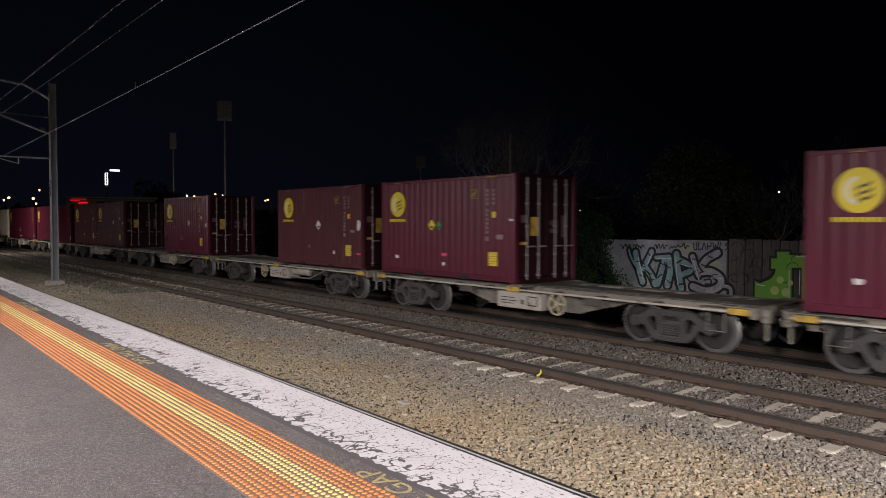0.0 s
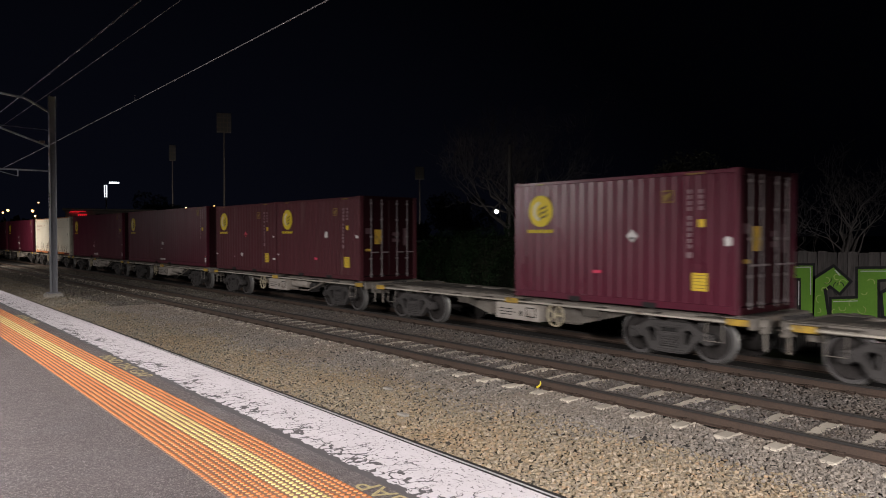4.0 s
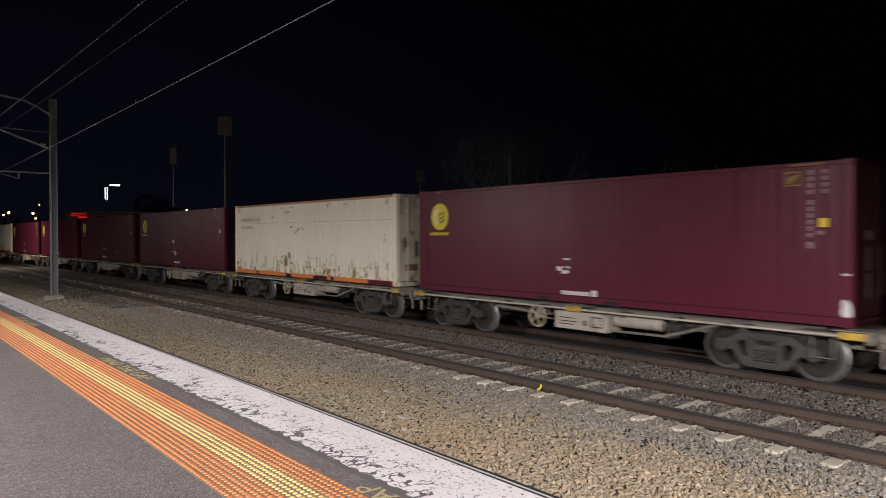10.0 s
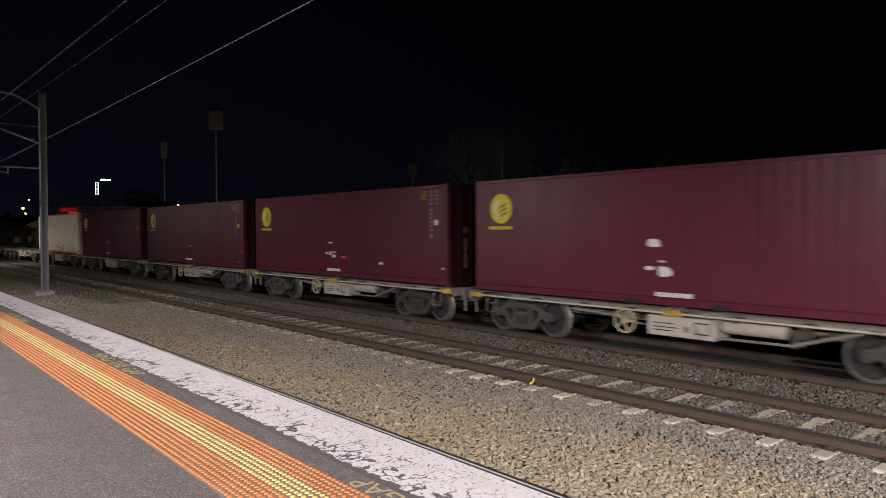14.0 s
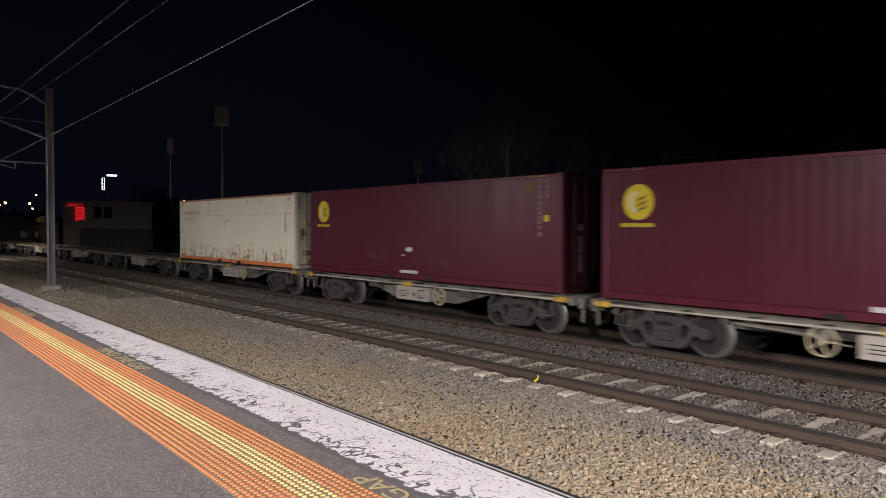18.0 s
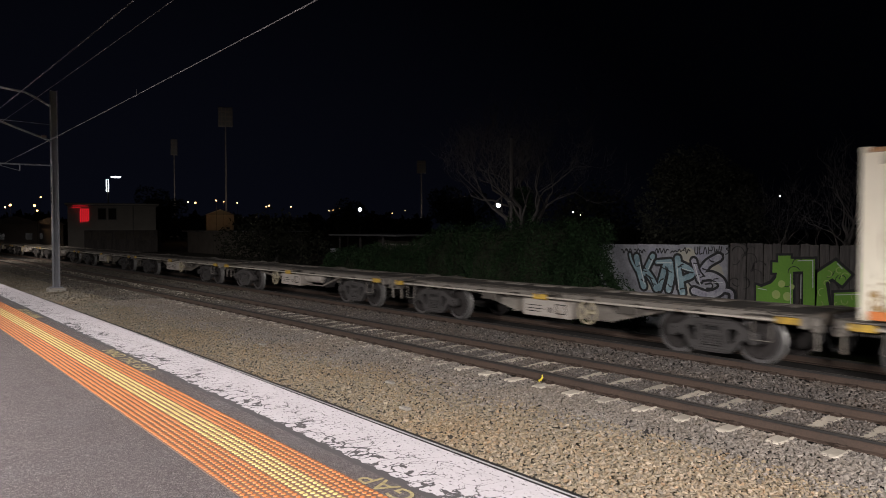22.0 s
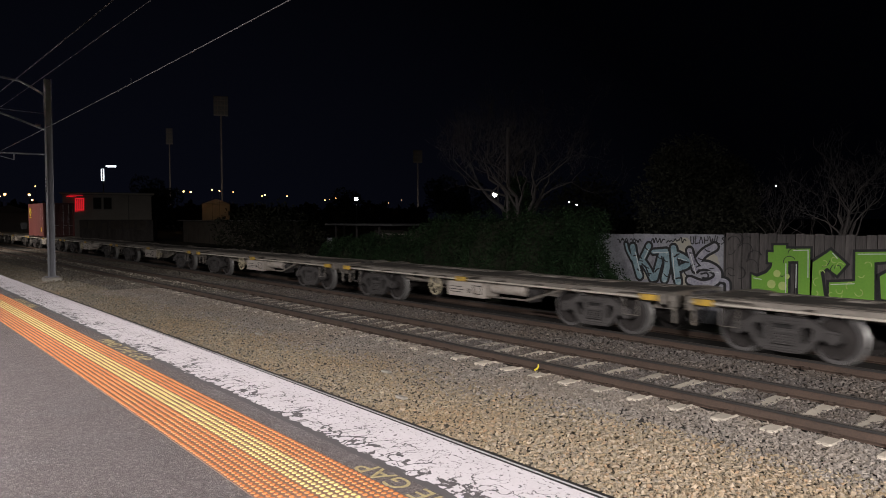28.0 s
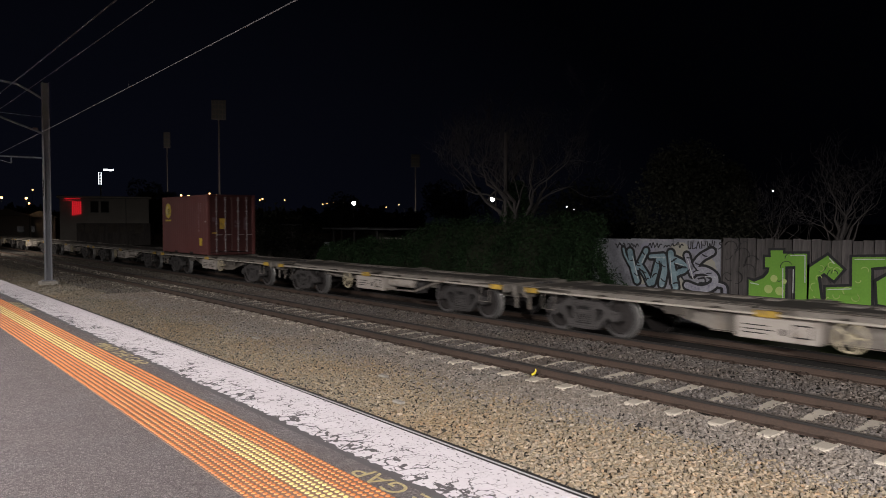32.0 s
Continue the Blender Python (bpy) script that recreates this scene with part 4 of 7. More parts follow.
# the silver piece: broad sprayed strokes as (x, z) along each stroke
SILVER = {
    "hook": ([(-14.32, 2.34), (-14.25, 2.13), (-14.06, 1.83)], 0.07),
    "k_stem": ([(-14.06, 2.25), (-13.95, 1.8), (-13.78, 1.33)], 0.2),
    "k_arm": ([(-13.45, 2.3), (-13.63, 1.97), (-13.76, 1.75)], 0.17),
    "k_leg": ([(-13.65, 1.78), (-13.45, 1.53), (-13.31, 1.28)], 0.19),
    "a_top": ([(-13.29, 2.12), (-12.81, 2.17)], 0.12),
    "a_left": ([(-12.98, 2.06), (-13.08, 1.73), (-13.21, 1.3)], 0.18),
    "a_right": ([(-12.81, 2.09), (-12.77, 1.74), (-12.87, 1.28)], 0.2),
    "p_stem": ([(-12.56, 2.25), (-12.51, 1.82), (-12.38, 1.22)], 0.2),
    "p_bowl": ([(-12.52, 2.1), (-12.16, 1.95), (-12.07, 1.78), (-12.41, 1.62)], 0.17),
    "s_arm": ([(-11.2, 2.34), (-11.54, 2.14), (-11.77, 1.85)], 0.19),
    "s_stem": ([(-12.01, 2.2), (-11.91, 1.9), (-11.81, 1.65)], 0.16),
    "s_bowl": ([(-11.78, 1.74), (-11.42, 1.78), (-11.1, 1.61), (-11.14, 1.36), (-11.53, 1.2), (-11.99, 1.3)], 0.2),
    "tail": ([(-11.05, 1.39), (-10.8, 1.34), (-10.76, 1.1)], 0.1),
}


def ribbon(points, width, y):
    """A flat band of paint with round ends along a smooth line."""
    pts = [Vector(p) for p in points]
    pts = [pts[0] * 2 - pts[1]] + pts + [pts[-1] * 2 - pts[-2]]
    line = []
    for i in range(1, len(pts) - 2):
        a, b, c, d = pts[i - 1:i + 3]
        for k in range(7):
            u = k / 7
            line.append(0.5 * (2 * b + (c - a) * u + (2 * a - 5 * b + 4 * c - d) * u * u + (3 * b - a - 3 * c + d) * u ** 3))
    line.append(pts[-2])
    h, g = width / 2, Geo()
    edge = []
    for i, p in enumerate(line):
        d = (line[min(i + 1, len(line) - 1)] - line[max(i - 1, 0)]).normalized()
        n = Vector((-d.y, d.x)) * h
        edge.append(((p + n).x, (p + n).y, (p - n).x, (p - n).y))
    v = [q for a, b, c, d in edge for q in ((a, y, b), (c, y, d), (a, y + 0.0012, b), (c, y + 0.0012, d))]
    f = []
    for i in range(len(edge) - 1):
        k = 4 * i
        f += [(k, k + 1, k + 5, k + 4), (k + 2, k, k + 4, k + 6), (k + 1, k + 3, k + 7, k + 5)]
    g.add(v, f)
    for p in (line[0], line[-1]):
        g.prism_y([(p.x + h * math.cos(a * 0.45), p.y + h * math.sin(a * 0.45)) for a in range(14)], y - 0.0002, y + 0.001)
    return g


def swell(outline, k):
    """An outline pushed outwards by k."""
    n, out = len(outline), []
    area = sum(outline[i - 1][0] * outline[i][1] - outline[i][0] * outline[i - 1][1] for i in range(n))
    sign = 1 if area > 0 else -1
    for i in range(n):
        a, b, c = (Vector(outline[j % n]) for j in (i - 1, i, i + 1))
        u, w = (b - a).normalized(), (c - b).normalized()
        m = Vector((u.y + w.y, -(u.x + w.x))) * sign
        m = m / max(0.5, m.length) * (1.25 if m.length > 0.8 else 1.0)
        out.append((b.x + m.x * k, b.y + m.y * k))
    return out


def sprayed(parent, y, shapes, fill, edge, name):
    """Letters sprayed with a black edge."""
    for k, o in shapes.items():
        part(name + "_outline", Geo().prism_y(swell(o, edge), y - 0.004, y - 0.002), M["spray_black"], parent)
        part(name, Geo().prism_y(o, y - 0.008, y - 0.006), M[fill], parent)


def stroke(points, r, y):
    return Geo().tube([(x, y, z) for x, z in points], r, 4)


def curl(x, z, r, a0, a1, n=8):
    return [(x + r * math.cos(radians(a0 + (a1 - a0) * i / n)), z + r * math.sin(radians(a0 + (a1 - a0) * i / n))) for i in range(n + 1)]


def graffiti():
    piece = tagged(thing("green_graffiti", "bright green block-letter graffiti with black outlines on the fence", "graffiti", pose(0, FENCE_Y - 0.016, -0.55)), kind="structure")
    sprayed(piece, 0.0, GREEN, "spray_green", 0.075, "green_letter")
    for x, z, r in ((-9.38, 1.66, 0.1), (-9.53, 1.36, 0.12), (-9.22, 1.33, 0.12), (-9.1, 1.6, 0.07)):
        part("dot", Geo().prism_y([(x + r * math.cos(k * 0.4), z + r * math.sin(k * 0.4)) for k in range(15)], -0.012, -0.009), M["spray_lime"], piece)
    rng = random.Random(8)
    for x, z in ((-8.3, 1.5), (-8.35, 1.2), (-8.2, 1.75), (-7.76, 1.32), (-7.5, 1.45), (-7.95, 1.2), (-7.6, 1.15), (-7.9, 2.1), (-7.75, 1.95), (-8.15, 2.0), (-7.3, 1.3), (-7.25, 1.75), (-7.1, 2.0)):
        a = rng.uniform(0, 360)
        part("squiggle", stroke(curl(x, z, rng.uniform(0.06, 0.11), a, a + rng.uniform(150, 260)), 0.011, -0.011), M["spray_lime"], piece)
    for pts in ([(-8.95, 2.31), (-8.56, 2.33)], [(-8.56, 2.33), (-8.55, 1.6)], [(-10.05, 1.5), (-9.8, 1.47)], [(-7.98, 1.46), (-7.4, 1.52)], [(-7.34, 2.27), (-6.65, 2.3)], [(-8.86, 1.95), (-8.86, 1.3)], [(-9.14, 1.95), (-9.13, 1.1)], [(-7.95, 2.28), (-7.82, 2.14)]):
        part("highlight", stroke(pts, 0.014, -0.011), M["spray_white"], piece)
    scrawl = tagged(thing("faint_graffiti", "faint dark scrawled tags on the grey fence palings", "graffiti", pose(0, FENCE_Y - 0.016, -0.55)), kind="structure")
    for i in range(20):
        x, z, a = rng.choice((rng.uniform(-10.8, -10.1), rng.uniform(-10.8, -5.6))), rng.uniform(1.5, 2.6), rng.uniform(0, 360)
        part("scrawl", stroke(curl(x, z, rng.uniform(0.08, 0.22), a, a + rng.uniform(90, 230)), 0.014, 0.0), M["fence_dark"], scrawl)
    blue = tagged(thing("silver_graffiti", "pale blue and silver wild-style graffiti with black outlines", "graffiti", pose(0, FENCE_Y - 0.085, -0.55)), kind="structure")
    for k, (x, z, r, mat) in enumerate(((-13.4, 2.35, 0.22, "spray_lilac"), (-12.25, 2.3, 0.26, "spray_cream"), (-12.7, 1.95, 0.3, "spray_lilac"), (-11.35, 1.95, 0.26, "spray_cream"),
                                        (-13.55, 1.45, 0.24, "spray_cream"), (-11.7, 2.4, 0.2, "spray_lilac"), (-12.2, 1.3, 0.2, "spray_cream"))):
        rough = [rng.uniform(0.75, 1.2) for _ in range(16)]
        part("spray_cloud", Geo().prism_y([(x + r * q * 1.2 * math.cos(i * 0.393), z + r * q * math.sin(i * 0.393)) for i, q in enumerate(rough)], -0.001 - 0.0002 * k, 0.0), M[mat], blue)
    for k, (name, (pts, wide)) in enumerate(SILVER.items()):
        part("silver_letter_outline", ribbon(pts, wide + 0.155, -0.005 - 0.0002 * k), M["spray_black"], blue)
    for k, (name, (pts, wide)) in enumerate(SILVER.items()):
        part("silver_letter", ribbon(pts, wide, -0.009 - 0.0002 * k), M["spray_silver" if k > 8 else "spray_blue"], blue)
    for pts in ([(-13.7, 1.72), (-13.55, 1.6), (-13.42, 1.36)], [(-12.97, 1.98), (-12.93, 1.7), (-13.03, 1.38)], [(-12.42, 1.92), (-12.24, 1.86), (-12.36, 1.74)], [(-11.62, 1.52), (-11.42, 1.55), (-11.4, 1.42), (-11.58, 1.4)],
                [(-11.86, 2.1), (-11.78, 1.9), (-11.66, 1.76)], [(-13.9, 2.3), (-13.86, 2.0), (-13.72, 1.9)], [(-12.7, 2.2), (-12.66, 1.8), (-12.58, 1.3)], [(-12.22, 1.6), (-12.1, 1.45), (-11.95, 1.42)]):
        part("inner_line", ribbon(pts, 0.05, -0.0125), M["spray_black"], blue)
    for k, (name, (pts, wide)) in enumerate(SILVER.items()):
        for j in range(2 if wide > 0.15 else 0):
            (ax, az), (bx, bz) = pts[j % (len(pts) - 1)], pts[j % (len(pts) - 1) + 1]
            u, w, turn = rng.uniform(0.2, 0.8), rng.uniform(-0.05, 0.05), rng.uniform(-0.09, 0.09)
            x, z = ax + (bx - ax) * u + w, az + (bz - az) * u
            part("shade_line", ribbon([(x - 0.07, z + turn), (x, z), (x + 0.08, z - turn * 0.4)], rng.uniform(0.02, 0.045), -0.0127), M["spray_black"], blue)
    for pts in ([(-13.95, 2.1), (-13.75, 1.4)], [(-13.28, 2.1), (-12.75, 2.12)], [(-12.58, 2.1), (-12.5, 1.3)], [(-11.98, 2.1), (-11.78, 1.5)], [(-11.4, 1.6), (-11.05, 1.6)], [(-12.4, 1.95), (-12.1, 1.9)], [(-13.6, 1.9), (-13.45, 2.2)]):
        part("highlight", stroke(pts, 0.012, -0.013), M["spray_white"], blue)
    for x, glyph in ((-11.98, "u"), (-11.83, "l"), (-11.7, "a"), (-11.54, "h"), (-11.36, "w"), (-11.14, "l"), (-10.99, "s")):
        form = {"u": [(0, 0.2), (0.01, 0.02), (0.09, 0.0), (0.1, 0.2)], "l": [(0.02, 0.22), (0.0, 0.0), (0.1, 0.02)], "a": [(0, 0), (0.06, 0.2), (0.12, 0.0)], "h": [(0.0, 0.2), (0.02, 0.0), (0.02, 0.1), (0.12, 0.11), (0.12, 0.22)],
                "w": [(0, 0.22), (0.05, 0.02), (0.09, 0.16), (0.13, 0.0), (0.18, 0.24)], "s": [(0.12, 0.2), (0.02, 0.17), (0.1, 0.08), (0.0, 0.0)]}[glyph]
        part("tag_stroke", ribbon([(x + a, 2.42 + b) for a, b in form], 0.032, -0.004), M["spray_black"], blue)
    for x, z in ((-14.6, 2.46), (-14.42, 2.47), (-14.1, 2.48), (-13.9, 2.46), (-13.3, 2.5), (-13.05, 2.5), (-12.75, 2.48), (-12.5, 2.52), (-12.3, 2.5)):
        part("tag_stroke", ribbon([(x - 0.06, z + rng.uniform(-0.06, 0.06)), (x, z + rng.uniform(0.0, 0.1)), (x + 0.04, z - rng.uniform(0.02, 0.1)), (x + 0.1, z + rng.uniform(-0.02, 0.08)), (x + 0.16, z - rng.uniform(-0.02, 0.1))], 0.036, -0.004), M["spray_black"], blue)


M["spray_lilac"] = material("spray_lilac", (0.24, 0.23, 0.3), 0.7, 0, (0.32, 0.32, 0.38), 3, 18, 1.2)
M["spray_silver"] = material("spray_silver", (0.42, 0.42, 0.47), 0.6, 0, (0.2, 0.19, 0.25), 3, 16, 1.2, stain=(0.55, 0.55, 0.58), stain_scale=4.0, stain_from=0.6)
M["fence_dark"] = material("faded_spray", (0.035, 0.032, 0.033), 0.8)
M["spray_cream"] = material("spray_cream", (0.42, 0.39, 0.3), 0.7, 0, (0.34, 0.33, 0.32), 4, 20, 1.0)
graffiti()


def leaf_cloud(name, centres, count, size, mat, seed, shape):
    """Leaves as small folded blades over an uneven outline; shape(rng) gives a place."""
    rng = random.Random(seed)
    v, f = [], []
    for i in range(count):
        p = shape(rng)
        if p is None:
            continue
        d = Vector((rng.gauss(0, 1), rng.gauss(0, 1), rng.gauss(0, 0.7))).normalized()
        e = d.orthogonal().normalized()
        e.rotate(Euler((rng.uniform(0, 6), rng.uniform(0, 6), rng.uniform(0, 6))))
        k = size * rng.uniform(0.6, 1.4)
        n = len(v)
        c = Vector(p)
        v += [tuple(c), tuple(c + d * k * 0.5 + e * k * 0.4), tuple(c + d * k), tuple(c + d * k * 0.5 - e * k * 0.4)]
        f.append((n, n + 1, n + 2, n + 3))
    return quick(name, v, f, M[mat])


HEDGE = [(-33.4, 0.5), (-32.6, 1.7), (-31.9, 2.1), (-29.3, 2.35), (-26.9, 2.3), (-25.2, 2.55), (-24.0, 3.05), (-22.8, 3.25), (-19.6, 3.4), (-16.7, 3.35), (-15.2, 3.4), (-14.75, 3.2), (-14.4, 2.75), (-14.15, 2.2), (-13.9, 1.6), (-13.6, 0.9), (-13.2, 0.3)]


def hedge_top(x):
    """Height of the ivy hedge along the fence."""
    h = float(np.interp(x, [q[0] for q in HEDGE], [q[1] for q in HEDGE]))
    calm = min(1.0, max(0.15, (-15.0 - x) / 2))
    return h + calm * 0.34 * noise.noise(Vector((x * 0.8, 3.1, 0))) + calm * 0.2 * noise.noise(Vector((x * 2.7, 1.1, 0)))


def hedge_shape(rng):
    x = rng.uniform(-33.4, -13.2) if rng.random() < 0.87 else rng.uniform(-16.5, -13.6)
    h = hedge_top(x)
    if h < 0.15:
        return None
    u = rng.random() ** 0.7
    bulge = 0.2 + 0.75 * math.sin(math.pi * min(1.0, 0.2 + 0.8 * u)) + 0.8 * noise.noise(Vector((x * 1.1, u * 3.0, 5))) + 0.25 * noise.noise(Vector((x * 3.2, u * 8.0, 2)))
    return (x, 19.15 - bulge - rng.uniform(0, 0.3), -0.5 + u * h * rng.uniform(0.93, 1.05))


hd = thing("ivy_hedge", "dark green ivy hedge grown over a fence by the line", "hedge", pose(-28, 19.3, -0.55))
hd.matrix_basis = pose(0, 0, 0)
part("foliage", leaf_cloud("foliage", None, 76000, 0.068, "leaf", 5, hedge_shape), None, hd)
g = Geo()
for i in range(18):
    x0 = -33.4 + i
    x1 = x0 + 1.0
    h0, h1 = hedge_top(x0) - 0.2, hedge_top(x1) - 0.2
    g.add([(x0, 18.75, -0.55), (x1, 18.75, -0.55), (x1, 19.0, h1 - 0.6), (x0, 19.0, h0 - 0.6), (x0, 19.6, -0.55), (x1, 19.6, -0.55), (x1, 19.5, h1 - 0.6), (x0, 19.5, h0 - 0.6)],
          [(0, 1, 2, 3), (3, 2, 6, 7), (7, 6, 5, 4)])
part("inner_growth", g, M["dark_leaf"], hd)


def grow(g, p, d, length, r, depth, rng, spread=0.7):
    """A limb and its smaller limbs."""
    pts, rad = [p], [r]
    q = p.copy()
    for i in range(4):
        d = (d + Vector((rng.gauss(0, 0.3), rng.gauss(0, 0.3), rng.gauss(0.1, 0.25)))).normalized()
        q = q + d * length / 4
        pts.append(q.copy())
        rad.append(r * (1 - 0.13 * (i + 1)))
    g.tube(pts, rad, 5 if depth > 2 else 3, caps=False)
    if depth <= 0:
        return
    for i in range(rng.choice((3, 3, 3))):
        k = rng.choice((2, 3, 4, 4))
        e = (d + Vector((rng.gauss(0, spread), rng.gauss(0, spread), rng.gauss(0.28, spread * 0.6)))).normalized()
        grow(g, pts[k].copy(), e, length * rng.uniform(0.62, 0.85), max(rad[k] * 0.64, 0.005), depth - 1, rng, spread)


def bare_tree(x, y, h, seed, depth, limbs=4, spread=0.6, r=0.2):
    rng = random.Random(seed)
    t = thing("bare_tree", "leafless winter tree with many fine twigs, against the night sky", "tree", pose(x, y, -0.55))
    g = Geo().tube([(0, 0, 0), (0.05, 0, h * 0.15), (0.0, 0.05, h * 0.3)], [r * 1.25, r, r * 0.9], 8, caps=False)
    part("trunk", g, M["bark"], t)
    for i in range(limbs):
        g = Geo()
        a = 2 * math.pi * i / limbs + rng.uniform(-0.5, 0.5)
        grow(g, Vector((0, 0.04, h * rng.uniform(0.22, 0.3))), Vector((math.cos(a) * 0.55, math.sin(a) * 0.55, 1.0)).normalized(), h * 0.24, r * 0.55, depth, rng, spread)
        part("limb", quick("limb", g.v, g.f, M["bark"]), None, t)
    return t


bt = bare_tree(-21.4, 21.6, 10.0, 7, 5, 8, 0.7, 0.22)


def trunk_ivy(rng):
    a, z = rng.uniform(0, 6.28), rng.uniform(2.2, 4.9)
    r = 0.75 * (1.1 - (z - 2.2) / 3.4) + rng.uniform(-0.1, 0.12)
    return (r * math.cos(a), r * math.sin(a), z)


part("ivy", leaf_cloud("ivy", None, 5000, 0.09, "leaf", 12, trunk_ivy), None, bt, "dark ivy round the trunk")
bare_tree(-10.0, 24.5, 6.6, 11, 4, 5, 0.7, 0.16)
op = thing("old_post", "bare grey timber post standing among the branches", "post", pose(-21.55, 21.1, -0.55))
part("shaft", Geo().tube([(0, 0, 0), (0.02, 0, 3.5), (0, 0, 6.95)], [0.1, 0.09, 0.075], 8), M["bark"], op)
bare_tree(-13.0, 26.0, 6.4, 15, 4, 3, 0.5, 0.1)


def leafy_tree(x, y, h, w, seed, count, mat="leaf_tree", size=0.16):
    rng = random.Random(seed)
    t = thing("leafy_tree", "dark evergreen tree with a dense uneven crown behind the fence", "tree", pose(x, y, -0.55))
    part("trunk", Geo().tube([(0, 0, 0), (0.1, 0, h * 0.3), (0, 0.1, h * 0.6)], [0.2, 0.15, 0.08], 8), M["bark"], t)
    lobes = [(rng.gauss(0, w * 0.22), rng.gauss(0, w * 0.2), h * rng.uniform(0.35, 0.85), w * rng.uniform(0.16, 0.28)) for _ in range(16)]

    def shape(r):
        cx, cy, cz, cr = r.choice(lobes)
        d = Vector((r.gauss(0, 1), r.gauss(0, 1), r.gauss(0, 1))).normalized() * cr * r.uniform(0.7, 1.08)
        return (cx + d.x, cy + d.y, cz + d.z)

    part("crown", leaf_cloud("crown", None, count, size, mat, seed, shape), None, t)
    return t


leafy_tree(-15.7, 25.5, 6.0, 5.2, 21, 30000, "leaf_tree", 0.11)

# ---- far side of the line: houses, sheds, lights ----
def on_view(bearing, dist):
    """A place at a bearing to the left of +y."""
    return (-math.sin(radians(bearing)) * dist, math.cos(radians(bearing)) * dist)


def shop():
    t = thing("corner_building", "low rendered building with a red neon awning and dark windows", "building", pose(-106.5, 27, -0.55, 0, 0, 76))
    part("wall", Geo().box(-5.6, 5.6, 0, 9, 0, 6.4, 0.03), M["render_wall"], t)
    part("roof", Geo().box(-5.9, 5.9, -0.3, 9.3, 6.4, 6.75, 0.03), M["roof"], t)
    for x in (-1.35, -0.05):
        w = part("window", Geo().box(x - 0.55, x + 0.55, -0.05, 0.05, 4.4, 6.1, 0.02), M["roof"], t)
        part("pane", Geo().box(x - 0.47, x + 0.47, -0.065, -0.052, 4.5, 6.0), M["black"], w)
    part("parapet_wall", Geo().box(-3.5, 5.6, -3.2, -3.0, 0, 3.0, 0.03), M["fence_grey"], t, "dark boarded yard wall")
    # pale strip: light along the roof overhang is put into its colour
    part("gutter", Geo().box(-5.95, 5.95, -0.42, -0.3, 6.5, 6.66, 0.02), M["rail_paint"], t)
    part("downpipe", Geo().tube([(2.6, -0.08, 0.2), (2.6, -0.08, 6.5)], 0.06, 8), M["roof"], t)
    for i in range(9):
        part("weatherboard", Geo().box(-2.9, 5.55, -0.03, 0.02, 3.2 + i * 0.35, 3.5 + i * 0.35, 0.01), M["render_wall"], t)
    for x, z, w, h in ((-3.0, 2.35, 0.7, 0.9), (-2.1, 2.25, 0.8, 1.2), (-1.2, 2.5, 0.55, 0.6), (-0.5, 2.1, 0.6, 1.0), (0.9, 2.3, 1.3, 1.1), (2.1, 2.15, 0.7, 0.7), (2.9, 2.4, 0.6, 1.0), (4.1, 2.2, 1.1, 1.2)):
        part("notice_board", Geo().box(x - w / 2, x + w / 2, -3.26, -3.21, z - h / 2, z + h / 2, 0.01), M["shed"], t, "faded painted board")
    part("awning", Geo().box(-4.95, -3.1, -0.5, -0.4, 6.28, 6.34, 0.02), M["neon_red"], t, "glowing red neon edge")
    part("awning", Geo().box(-5.1, -3.9, -0.3, -0.2, 6.1, 6.15, 0.02), M["neon_red"], t, "glowing red neon edge")
    for i in range(5):
        part("shutter_slat", Geo().box(-4.05 + 0.24 * i, -3.96 + 0.24 * i, -0.15, -0.05, 4.05 + 0.05 * i, 5.95, 0.01), M["neon_red"], t, "red-lit upright bar")
    for z in (4.35, 4.85, 5.35, 5.85):
        part("shutter_slat", Geo().box(-4.05, -3.0, -0.13, -0.06, z, z + 0.06, 0.01), M["neon_red"], t, "red-lit cross bar")


shop()


def house(bearing, dist, w, eaves, label):
    x, y = on_view(bearing, dist)
    t = thing("house", label, "house", pose(x, y, -0.55, 0, 0, bearing))
    part("wall", Geo().box(-w / 2, w / 2, 0, 6, 0, eaves, 0.03), M["render_wall"], t)
    part("roof", Geo().prism_y([(-w / 2 - 0.4, eaves), (0, eaves + 1.3), (w / 2 + 0.4, eaves)], -0.4, 6.4), M["roof"], t)
    for k in (-0.28, 0.28):
        f = part("window", Geo().box(k * w - 0.6, k * w + 0.6, -0.05, 0.04, 1.2, 2.5, 0.02), M["roof"], t)
        part("pane", Geo().box(k * w - 0.5, k * w + 0.5, -0.07, -0.053, 1.3, 2.4), M["glass"], f)


house(81.9, 146.0, 7.5, 4.2, "low pale rendered house under the street lamps")
house(79.9, 152.0, 5.0, 4.0, "low pale rendered house behind the mast")
house(68.3, 184.0, 6.5, 6.6, "rendered house lit orange by a street lamp")


